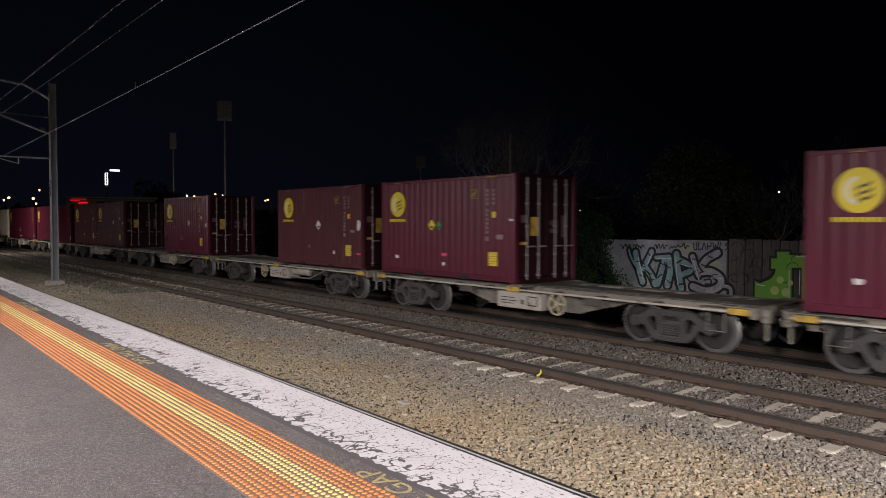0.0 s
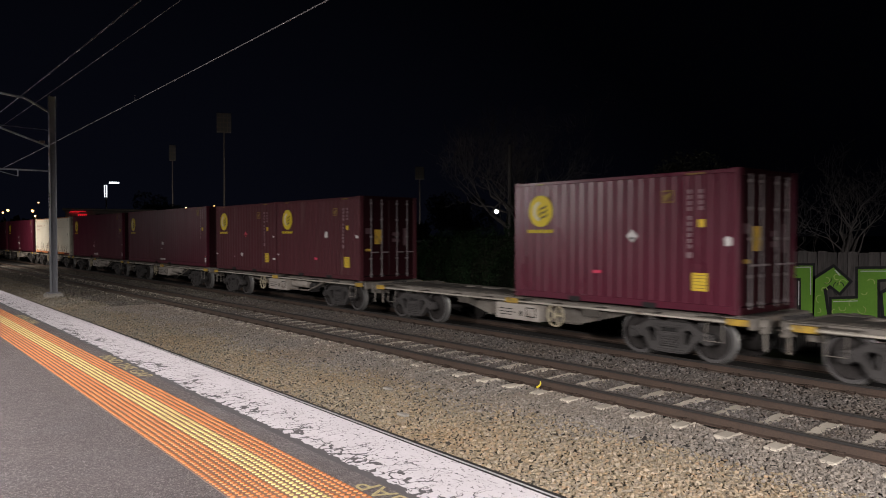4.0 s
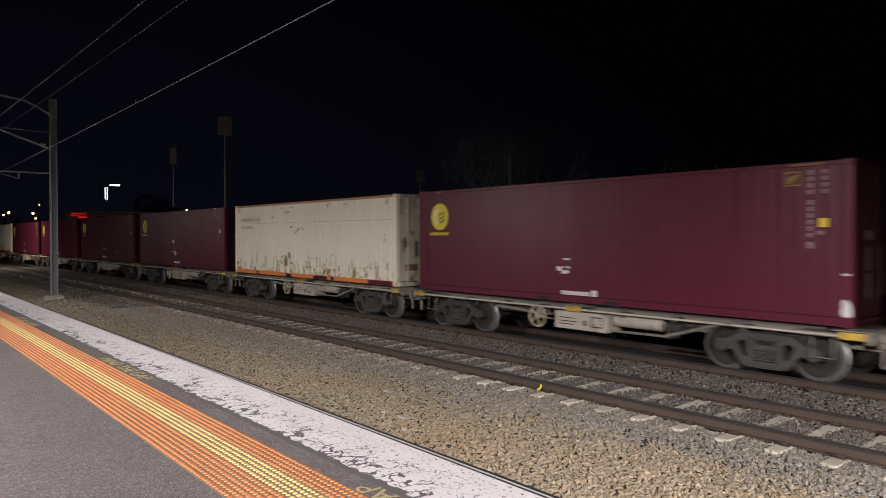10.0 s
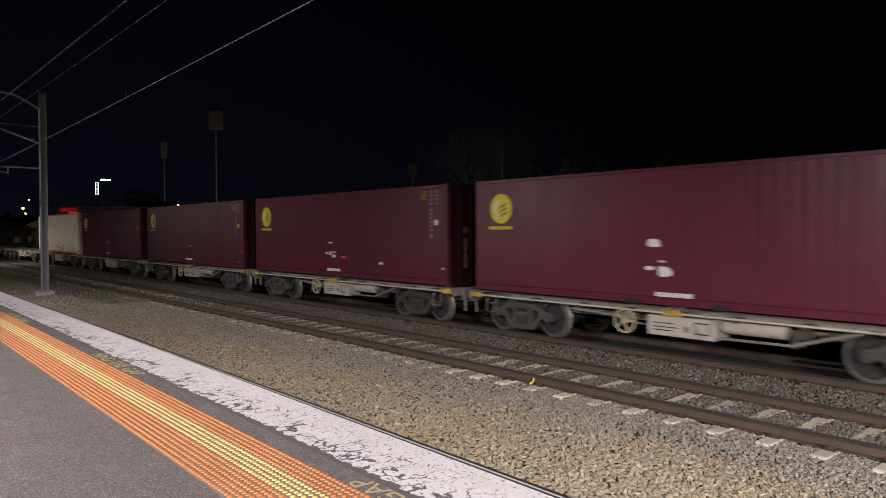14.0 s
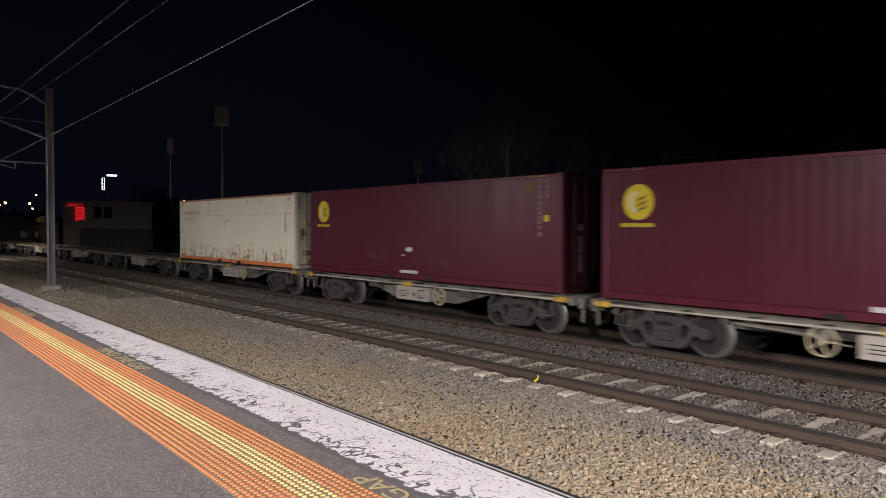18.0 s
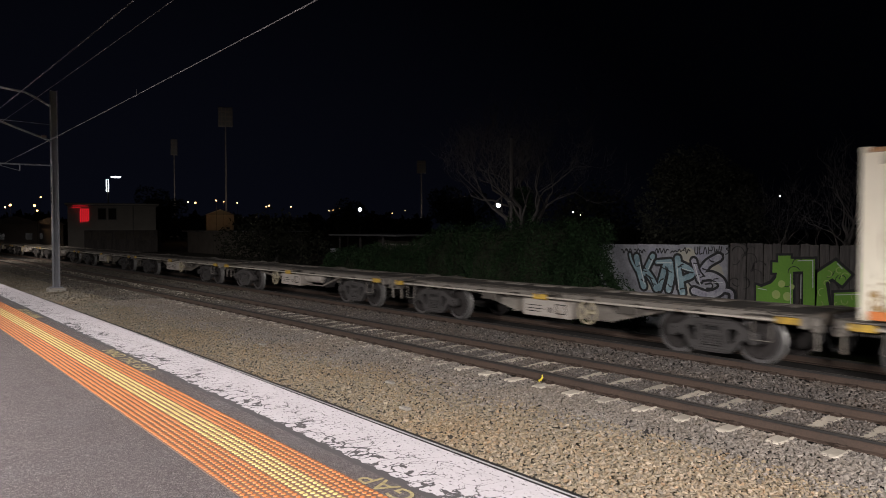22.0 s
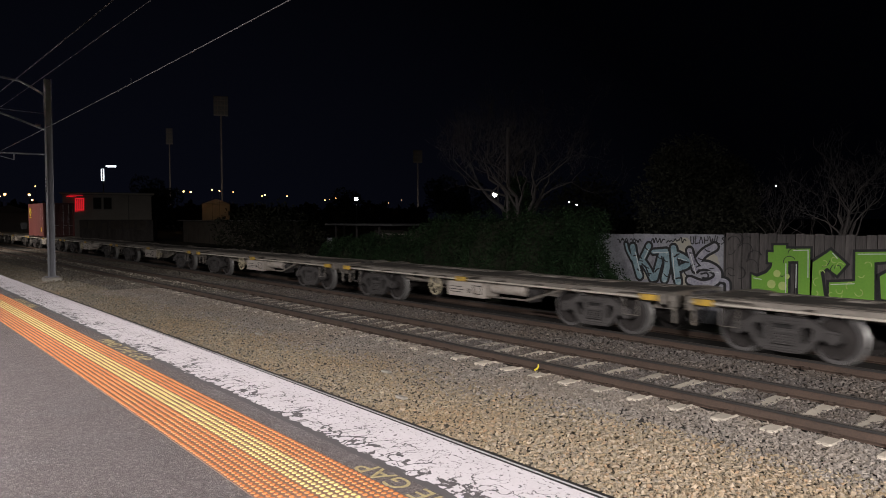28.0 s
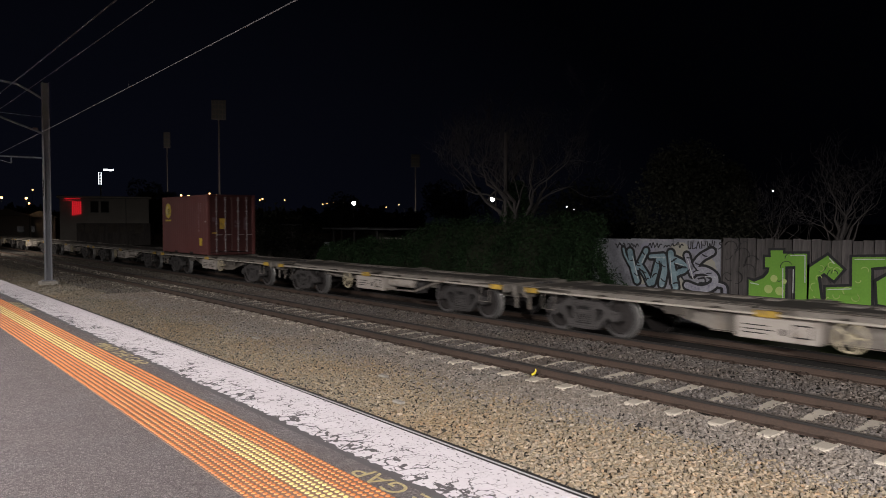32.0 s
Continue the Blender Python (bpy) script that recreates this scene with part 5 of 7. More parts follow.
def shed(x0, x1, y, top, label, open_side=False):
    """A long low shed of upright boards with a thin overhanging roof."""
    t = thing("shed", label, "shed", pose(x0, y, -0.55))
    w = x1 - x0
    n = int(w / 0.9)
    for i in range(n + 1 if open_side else n):
        if open_side:
            if i % 3 == 0:
                part("post", Geo().box(i * w / n - 0.06, i * w / n + 0.06, 0, 0.12, 0, top - 0.1, 0.01), M["fence_grey"], t)
        else:
            part("board", Geo().box(i * w / n + 0.02, (i + 1) * w / n - 0.02, -0.02 * (i % 2), 0.05, 0, top - 0.1, 0.01), M["shed"], t)
    part("roof", Geo().box(-0.5, w + 0.5, -0.6, 4.0, top - 0.08, top + 0.04, 0.02), M["roof"], t)
    part("back_wall", Geo().box(0, w, 3.4, 3.5, 0, top - 0.1), M["shed"], t)


shed(-97.0, -71.0, 34.0, 2.9, "long dark timber shed with a thin flat roof")
shed(-45.5, -38.0, 27.0, 2.75, "open carport with a thin flat roof behind the hedge", True)
lw = thing("low_wall", "low pale wall with faded graffiti at the hedge's end", "wall", pose(-38.1, 22.0, -0.55))
part("panel", Geo().box(0, 0.75, 0, 0.15, 0, 2.0, 0.02), M["fence_white"], lw)
for i in range(3):
    part("tag_stroke", stroke([(0.1 + 0.2 * i, 1.75 + 0.12 * math.sin(i * 2.1)), (0.18 + 0.2 * i, 1.45 + 0.1 * math.cos(i * 1.7))], 0.03, -0.01), M["spray_black"], lw)
hr = thing("hand_rail", "pale metal rail above the hedge", "rail", pose(-30.7, 21.0, -0.55))
part("top_bar", Geo().tube([(0, 0, 2.37), (2.6, 0, 2.37)], 0.035, 8), M["pole"], hr)
for x in (0.05, 2.5):
    part("post", Geo().tube([(x, 0, 0), (x, 0, 2.42)], 0.03, 8), M["pole"], hr)
leafy_tree(-46.5, 22.5, 3.7, 6.0, 35, 5200, "dark_leaf", 0.2)
leafy_tree(-119.3, 37.4, 10.2, 6.0, 31, 6000, "dark_leaf", 0.32)
leafy_tree(-109.0, 66.5, 8.4, 6.0, 32, 5000, "dark_leaf", 0.34)
leafy_tree(-118.0, 100.0, 12.0, 11.0, 33, 7000, "dark_leaf", 0.45)
leafy_tree(-31.0, 38.0, 4.8, 9.0, 34, 6000, "dark_leaf", 0.22)


def floodlight_tower(x, y, top, w, hh, label):
    t = thing("floodlight_tower", label, "floodlight tower", pose(x, y, -0.55))
    part("pole", Geo().tube([(0, 0, 0), (0, 0, top)], [0.34, 0.22], 10), M["pole"], t)
    a = math.degrees(math.atan2(-x, y))
    fr = part("lamp_frame", Geo().box(-w / 2, w / 2, -0.3, 0.3, top - 0.2, top + hh, 0.05), M["pole"], t, "unlit grid of floodlights", at=pose(0, 0, 0, 0, 0, a))
    for i in range(4):
        for j in range(4):
            part("floodlight", Geo().box(-w / 2 + (i + 0.12) * w / 4, -w / 2 + (i + 0.88) * w / 4, -0.5, -0.32, top + (j + 0.1) * hh / 4, top + (j + 0.85) * hh / 4, 0.04), M["roof"], fr)
    return t


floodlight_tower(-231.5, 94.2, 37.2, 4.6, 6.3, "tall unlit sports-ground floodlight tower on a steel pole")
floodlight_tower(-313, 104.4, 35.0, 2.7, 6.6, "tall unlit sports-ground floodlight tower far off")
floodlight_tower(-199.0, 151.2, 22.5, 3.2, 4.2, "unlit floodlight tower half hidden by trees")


def street_lamp(yaw, height, dist, mat, r, label):
    r *= 0.74
    x, y = on_view(yaw, dist)
    t = thing("street_lamp", label, "street lamp", pose(x, y, -0.55))
    z = height + 0.55
    part("pole", Geo().tube([(0, 0, 0), (0, 0, z - 0.1)], [0.04, 0.025], 6), M["lamp_post"], t)
    part("lamp_head", Geo().box(-r * 1.4, r * 1.4, -r * 1.2, r * 1.2, z + r * 0.8, z + r * 1.2, r * 0.1), M["lamp_post"], t)
    g = Geo()
    bm = bmesh.new()
    bmesh.ops.create_icosphere(bm, subdivisions=2, radius=r)
    bmesh.ops.translate(bm, verts=bm.verts, vec=(0, 0, z))
    g.take(bm)
    part("lamp_glass", g, M[mat], t, "glowing lamp glass", smooth=60)
    return t


# bearing, lamp height, distance, colour, size
street_lamp(57.65, 4.47, 70, "lamp_white", 0.26, "bright white street lamp across the line")
street_lamp(46.63, 5.06, 75, "lamp_white", 0.33, "bright white street lamp across the line")
street_lamp(82.15, 6.93, 150, "lamp_warm", 0.3, "distant street lamp glowing warm")
street_lamp(82.45, 6.78, 160, "lamp_warm", 0.22, "distant street lamp glowing warm")
street_lamp(80.70, 6.89, 150, "lamp_warm", 0.3, "distant street lamp glowing warm")
street_lamp(80.54, 5.75, 140, "lamp_warm", 0.22, "distant street lamp glowing warm")
street_lamp(80.32, 9.22, 170, "lamp_warm", 0.2, "distant street lamp glowing warm")
street_lamp(70.61, 8.91, 180, "lamp_warm", 0.3, "distant street lamp glowing warm")
street_lamp(70.09, 8.79, 180, "lamp_warm", 0.3, "distant street lamp glowing warm")
street_lamp(68.58, 9.38, 180, "lamp_warm", 0.25, "distant street lamp glowing warm")
street_lamp(68.05, 9.13, 180, "lamp_warm", 0.2, "distant street lamp glowing warm")
street_lamp(67.05, 8.88, 180, "lamp_warm", 0.18, "distant street lamp glowing warm")
street_lamp(64.90, 8.27, 190, "lamp_warm", 0.22, "distant street lamp glowing warm")
street_lamp(64.69, 8.56, 190, "lamp_warm", 0.28, "distant street lamp glowing warm")
street_lamp(63.01, 8.30, 190, "lamp_warm", 0.22, "distant street lamp glowing warm")
street_lamp(60.09, 7.30, 190, "lamp_warm", 0.2, "distant street lamp glowing warm")
street_lamp(59.74, 7.71, 200, "lamp_warm", 0.16, "distant street lamp glowing warm")
street_lamp(59.25, 7.75, 190, "lamp_warm", 0.24, "distant street lamp glowing warm")
street_lamp(55.10, 6.78, 200, "lamp_warm", 0.13, "distant street lamp glowing warm")
street_lamp(54.07, 7.57, 200, "lamp_warm", 0.15, "distant street lamp glowing warm")
street_lamp(41.83, 5.43, 120, "lamp_white", 0.17, "bright white street lamp across the line")
street_lamp(40.74, 5.23, 120, "lamp_white", 0.22, "bright white street lamp across the line")
street_lamp(40.21, 4.76, 120, "lamp_white", 0.14, "bright white street lamp across the line")
street_lamp(25.90, 5.44, 70, "lamp_white", 0.07, "bright white street lamp across the line")

# lit roadside pylon with two light panels
px, py = on_view(76.09, 140)
sg = thing("lit_pylon", "roadside pylon with bright white light panels", "pylon", pose(px, py, -0.55, 0, 0, 76.09))
part("pole", Geo().tube([(0.1, 0.1, 0), (0.1, 0.1, 10.9)], 0.12, 8), M["pole"], sg)
for x in (-0.2, 0.2):
    part("light_tube", Geo().box(x - 0.045, x + 0.045, -0.1, 0.1, 9.75, 11.9, 0.02), M["panel_white"], sg, "bright upright light tube")
for i in range(5):
    part("light_rung", Geo().box(-0.15, 0.15, -0.06, 0.06, 9.8 + 0.5 * i, 9.92 + 0.5 * i, 0.02), M["panel_dim"], sg, "dim level light tube")
part("light_panel", Geo().box(0.55, 2.2, -0.1, 0.1, 12.2, 12.5, 0.03), M["panel_white"], sg, "bright level light panel")


def far_woods():
    """A dark line of trees and roofs along the horizon."""
    def place(r):
        b = r.uniform(52, 90)
        d = r.uniform(205, 225)
        top = 5.6 + 2.2 * noise.noise(Vector((b * 0.45, 2.0, 0))) + 1.5 * noise.noise(Vector((b * 1.7, 7.0, 0)))
        x, y = on_view(b, d)
        return (x, y, -0.5 + (top + 0.5) * r.random() ** 0.6)

    tagged(part("far_woods", leaf_cloud("far_woods", None, 9000, 1.6, "dark_leaf", 44, place), None, None, "dark distant trees along the horizon at night"), category="trees", kind="stuff")


far_woods()


# ---- the goods train ----
DECK, PITCH, R_WHEEL = 1.058, 13.4035, 0.46


def run(t):
    """How far the first wagon's middle has come along the line."""
    return 0.161 + 6.5598 * t + 0.033278 * t * t + 0.0001245 * t ** 3


def bogie_meshes():
    half = [(0.0, 0.8), (0.5, 0.79), (0.68, 0.69), (0.8, 0.63), (0.99, 0.61), (1.03, 0.55), (1.02, 0.42), (0.76, 0.42), (0.71, 0.46), (0.62, 0.4), (0.47, 0.2), (0.36, 0.14), (0.0, 0.13)]
    outer = half + [(-x, z) for x, z in reversed(half[1:-1])]
    eye = [(0.33, 0.6), (0.42, 0.65), (0.53, 0.63), (0.58, 0.56), (0.52, 0.45), (0.42, 0.33), (0.35, 0.35)]
    holes = [eye, [(-x, z) for x, z in reversed(eye)], [(-0.22, 0.26), (0.22, 0.26), (0.22, 0.47), (-0.22, 0.47)], [(-0.2, 0.58), (0.2, 0.58), (0.2, 0.66), (-0.2, 0.66)]]
    side = Geo().pierced_y(outer, holes, -0.07, 0.07)
    side.box(-0.3, 0.3, -0.1, -0.068, 0.68, 0.74, 0.012).box(-0.27, 0.27, -0.095, -0.068, 0.49, 0.56, 0.012).box(-0.34, 0.34, -0.09, -0.068, 0.16, 0.22, 0.012)
    for sx in (-1, 1):
        side.lathe_y([(0.0, -0.13), (0.08, -0.13), (0.1, -0.1), (0.11, 0.05), (0.0, 0.05)], 14, sx * 0.89, 0.47)
        side.box(sx * 0.89 - 0.13, sx * 0.89 + 0.13, -0.09, -0.068, 0.5, 0.585, 0.02)
    # black sheet behind the openings, put there for their shade
    hole = Geo().box(-0.26, 0.26, 0.02, 0.06, 0.2, 0.69)
    spring = Geo()
    for i in range(5):
        x = -0.2 + 0.1 * i
        spring.tube([(x, 0.0, 0.27), (x, 0.0, 0.46)], 0.04, 8)
    for i in range(4):
        spring.box(-0.215, 0.215, -0.06, -0.02, 0.285 + i * 0.05, 0.305 + i * 0.05)
    bolster = Geo().box(-0.2, 0.2, -0.9, 0.9, 0.5, 0.82, 0.03)
    tread = [(0.1, -0.60), (0.14, -0.87), (0.18, -0.84), (0.3, -0.79), (0.37, -0.805), (0.385, -0.875), (0.455, -0.872), (0.465, -0.76), (0.49, -0.745), (0.485, -0.72), (0.38, -0.735), (0.36, -0.76), (0.15, -0.7), (0.1, -0.6)]
    wheel = Geo()
    for sy in (1, -1):
        wheel.lathe_y([(r, y * sy) for r, y in tread], 28)
    wheel.tube([(0, -0.95, 0), (0, 0.95, 0)], 0.085, 12)
    shoe = Geo().box(-0.05, 0.05, -0.04, 0.04, 0.36, 0.62, 0.015)
    wheels = wheel.mesh("wheelset", M["wheel"], 35)
    wheels.materials.append(M["tread"])
    wheels.materials.append(M["rim"])
    for q in wheels.polygons:
        if math.hypot(q.center.x, q.center.z) > 0.38 and abs(q.center.y) > 0.8:
            q.material_index = 2
        if math.hypot(q.center.x, q.center.z) > 0.456 and 0.7 < abs(q.center.y) < 0.9:
            q.material_index = 1
    return {"side_frame": side.mesh("side_frame", M["bogie"]), "frame_opening": hole.mesh("frame_opening", M["black"]), "spring_nest": spring.mesh("spring_nest", M["bogie"], 40),
            "bolster": bolster.mesh("bolster", M["bogie"]), "wheelset": wheels, "brake_shoe": shoe.mesh("brake_shoe", M["bogie"])}


BOGIE = bogie_meshes()


def add_bogie(wagon, x):
    b = part("bogie", BOGIE["bolster"], None, wagon, "dark cast-iron two-axle bogie", at=pose(x, 0, 0))
    for sy in (-1, 1):
        m = pose(0, sy * 1.02, 0, 0, 0, 0 if sy < 0 else 180)
        part("side_frame", BOGIE["side_frame"], None, b, at=m)
        # the black sheet that darkens the frame's openings
        part("spring_plank", BOGIE["frame_opening"], None, b, at=m)
        part("spring_nest", BOGIE["spring_nest"], None, b, at=m)
        for sx in (-1, 1):
            part("brake_shoe", BOGIE["brake_shoe"], None, b, at=pose(sx * 0.36, sy * 0.8, 0))
    for sx in (-1, 1):
        w = part("wheelset", BOGIE["wheelset"], None, b, "steel wheelset with bright worn treads", at=pose(sx * 0.89, 0, R_WHEEL))
    return b


def handbrake(wagon, x, z, y=-1.2):
    g = Geo()
    n = 20
    ring = [(0.26 * math.cos(2 * math.pi * k / n), 0.0, 0.26 * math.sin(2 * math.pi * k / n)) for k in range(n + 1)]
    g.tube(ring, 0.024, 6, caps=False)
    for k in range(5):
        a = 2 * math.pi * k / 5
        g.tube([(0, 0, 0), (0.26 * math.cos(a), 0, 0.26 * math.sin(a))], 0.02, 6)
    g.lathe_y([(0.0, -0.04), (0.06, -0.04), (0.06, 0.2), (0.0, 0.2)], 12)
    return part("handbrake_wheel", g, M["cream_wheel"], wagon, "cream spoked handbrake wheel", at=pose(x, y, z), smooth=40)


def end_parts(wagon, sx):
    """Coupler, headstock gear and hoses of one end."""
    g = Geo().box(sx * 6.35, sx * 6.62, -0.11, 0.11, 0.78, 1.0, 0.02).box(sx * 6.55, sx * 6.71, -0.17, 0.15, 0.74, 1.02, 0.04)
    part("coupler", g, M["bogie"], wagon)
    g = Geo().tube([(sx * 6.4, -0.45, 0.85), (sx * 6.5, -0.47, 0.5), (sx * 6.62, -0.4, 0.34), (sx * 6.7, -0.3, 0.42)], 0.022, 7)
    part("brake_hose", g, M["black"], wagon)
    g = Geo().box(sx * 6.42, sx * 6.55, -0.98, -0.72, 0.72, 1.0, 0.02).tube([(sx * 6.47, -0.85, 0.75), (sx * 6.47, -0.85, 0.38)], 0.03, 8).tube([(sx * 6.5, -1.15, 0.85), (sx * 6.5, -0.6, 0.85)], 0.018, 6)
    part("uncoupling_gear", g, M["wagon"], wagon)


def step_bar(wagon, x):
    g = Geo().tube([(x - 0.18, -1.18, 0.86), (x - 0.18, -1.2, 0.5), (x + 0.18, -1.2, 0.5), (x + 0.18, -1.18, 0.86)], 0.014, 6)
    part("step", g, M["wagon"], wagon)


def flat_wagon(belly):
    """A 40-foot container flat. belly: deep fish-belly side sills, else an open frame with an air tank."""
    t = thing("container_flat_wagon", "grey-cream bogie container flat wagon, dirty, with yellow end brackets", "goods wagon")
    for sy in (-1, 1):
        def strip(name, x0, x1, a, b, z0, z1, mat, c=0.006):
            y0, y1 = sorted((sy * a, sy * b))
            return part(name, Geo().box(x0, x1, y0, y1, z0, z1, c), M[mat], t)

        strip("side_sill", -6.3, 6.3, 0.76, 0.81, 0.84, 1.018, "wagon")
        strip("sill_flange", -6.3, 6.3, 0.7, 0.9, 1.018, 1.03, "wagon")
        strip("edge_rail", -6.3, 6.3, 1.2, 1.25, 0.9, 0.945, "rail_paint", 0.01)
        for sx in (-1, 1):
            strip("end_sill", *sorted((sx * 5.15, sx * 6.3)), 0.83, 1.195, 0.88, 0.96, "wagon")
            strip("end_pad", *sorted((sx * 5.78, sx * 6.3)), 0.92, 1.24, 1.003, 1.028, "wagon")
        strip("middle_pad", -0.34, 0.34, 0.92, 1.24, 1.003, 1.028, "wagon")
        for x in (-4.1, -2.6, -1.25, 0.0, 1.25, 2.6, 4.1):
            strip("outrigger", x - 0.06, x + 0.06, 0.815, 1.198, 0.86, 0.94, "deck")
        if belly:
            y0, y1 = sorted((sy * 0.815, sy * 0.84))
            part("belly_plate", Geo().prism_y([(-2.95, 0.84), (3.35, 0.84), (1.9, 0.47), (-1.35, 0.47)], y0, y1), M["wagon"], t)
            strip("belly_flange", -1.35, 1.9, 0.77, 0.92, 0.45, 0.468, "wagon")
            strip("belly_lip", -2.9, 3.3, 0.843, 0.86, 0.825, 0.845, "deck", 0.0)
        else:
            part("inner_sill", Geo().box(-6.3, 6.3, sy * 0.5 - 0.05, sy * 0.5 + 0.05, 0.62, 1.01, 0.01), M["wagon"], t)
    # lengthwise and cross members of the open deck
    g = Geo().box(-6.3, 6.3, -0.32, 0.32, 0.72, 1.015, 0.02)
    part("centre_sill", g, M["deck"], t)
    for x in (-6.2, -5.2, -4.5, -3.4, -2.2, -1.1, 0.0, 1.1, 2.2, 3.4, 4.5, 5.2, 6.2):
        part("cross_member", Geo().box(x - 0.07, x + 0.07, -0.755, 0.755, 0.9, 1.012, 0.01), M["deck"], t)
    for x0, x1 in ((-6.28, -5.6), (-4.95, -4.05), (4.05, 4.95), (5.6, 6.28), (-0.5, 0.5)):
        part("deck_plate", Geo().box(x0, x1, -0.69, 0.69, 1.016, 1.026), M["deck"], t)
    part("headstock", Geo().box(-6.42, -6.3, -1.2, 1.2, 0.8, 1.03, 0.015), M["wagon"], t)
    part("headstock", Geo().box(6.3, 6.42, -1.2, 1.2, 0.8, 1.03, 0.015), M["wagon"], t)
    for sy in (-1, 1):
        for x0, x1 in ((-6.22, -5.8), (5.9, 6.34), (-0.24, 0.2)):
            y0, y1 = sorted((sy * 1.255, sy * 1.29))
            part("bracket", Geo().box(x0, x1, y0, y1, 0.87, 1.0, 0.01), M["yellow"], t, "yellow container bracket")
        for x in (-6.09, -0.12, 0.12, 6.09):
            y0, y1 = sorted((sy * 1.05, sy * 1.2))
            part("twist_lock", Geo().box(x - 0.05, x + 0.05, y0, y1, 1.03, 1.055, 0.01), M["wagon"], t)
    for x in (-4.5, 4.5):
        add_bogie(t, x)
    handbrake(t, 1.42 if belly else -1.25, 0.66)
    b = part("equipment_box", Geo().box(-0.64, 0.9, -1.24, -0.7, 0.44, 0.86, 0.015), M["wagon_white"], t, "off-white equipment box with stencilled panels")
    for x0, x1, z0, z1 in ((-0.5, 0.0, 0.7, 0.72), (-0.5, 0.1, 0.62, 0.64), (-0.5, -0.05, 0.55, 0.57), (0.24, 0.32, 0.56, 0.68)):
        part("stencil", Geo().box(x0, x1, -1.246, -1.242, z0, z1), M["black"], b)
    fr = Geo().box(0.46, 0.8, -1.247, -1.242, 0.76, 0.785).box(0.46, 0.8, -1.247, -1.242, 0.54, 0.565).box(0.46, 0.485, -1.247, -1.242, 0.565, 0.76).box(0.775, 0.8, -1.247, -1.242, 0.565, 0.76)
    part("panel_frame", fr, M["black"], b)
    if not belly:
        part("air_tank", Geo().tube([(0.95, -0.95, 0.74), (1.0, -0.95, 0.74), (2.15, -0.95, 0.74), (2.2, -0.95, 0.74)], [0.1, 0.15, 0.15, 0.1], 16), M["wagon_white"], t, "off-white air tank", smooth=40)
        part("brake_cylinder", Geo().tube([(2.25, -0.8, 0.7), (2.6, -0.8, 0.7)], 0.13, 14).box(2.3, 2.38, -1.0, -0.6, 0.45, 0.75, 0.01), M["bogie"], t)
        part("truss_bar", Geo().tube([(2.35, -1.1, 0.52), (3.6, -1.1, 0.9)], 0.035, 6).tube([(0.9, -1.1, 0.5), (2.35, -1.1, 0.52)], 0.03, 6), M["wagon"], t)
        part("brake_rod", Geo().tube([(-3.0, -0.95, 0.78), (-1.5, -1.0, 0.72)], 0.03, 6).tube([(-1.25, -1.1, 0.66), (-0.8, -1.12, 0.62)], 0.02, 6), M["wagon"], t)
    else:
        for x in (-2.0, 2.5):
            part("sill_fitting", Geo().box(x - 0.25, x + 0.25, -1.2, -1.16, 0.72, 0.9, 0.015), M["deck"], t)
    step_bar(t, -5.5)
    step_bar(t, 5.6)
    for sx in (-1, 1):
        end_parts(t, sx)
    return t


def wall_wave(length, n, depth):
    """The run of a corrugated wall: (x, depth) along its length."""
    pts, p = [], length / n
    for i in range(n):
        x = -length / 2 + i * p
        pts += [(x, 0.0), (x + 0.25 * p, 0.0), (x + 0.5 * p, depth), (x + 0.75 * p, depth)]
    return pts + [(length / 2, 0.0)]


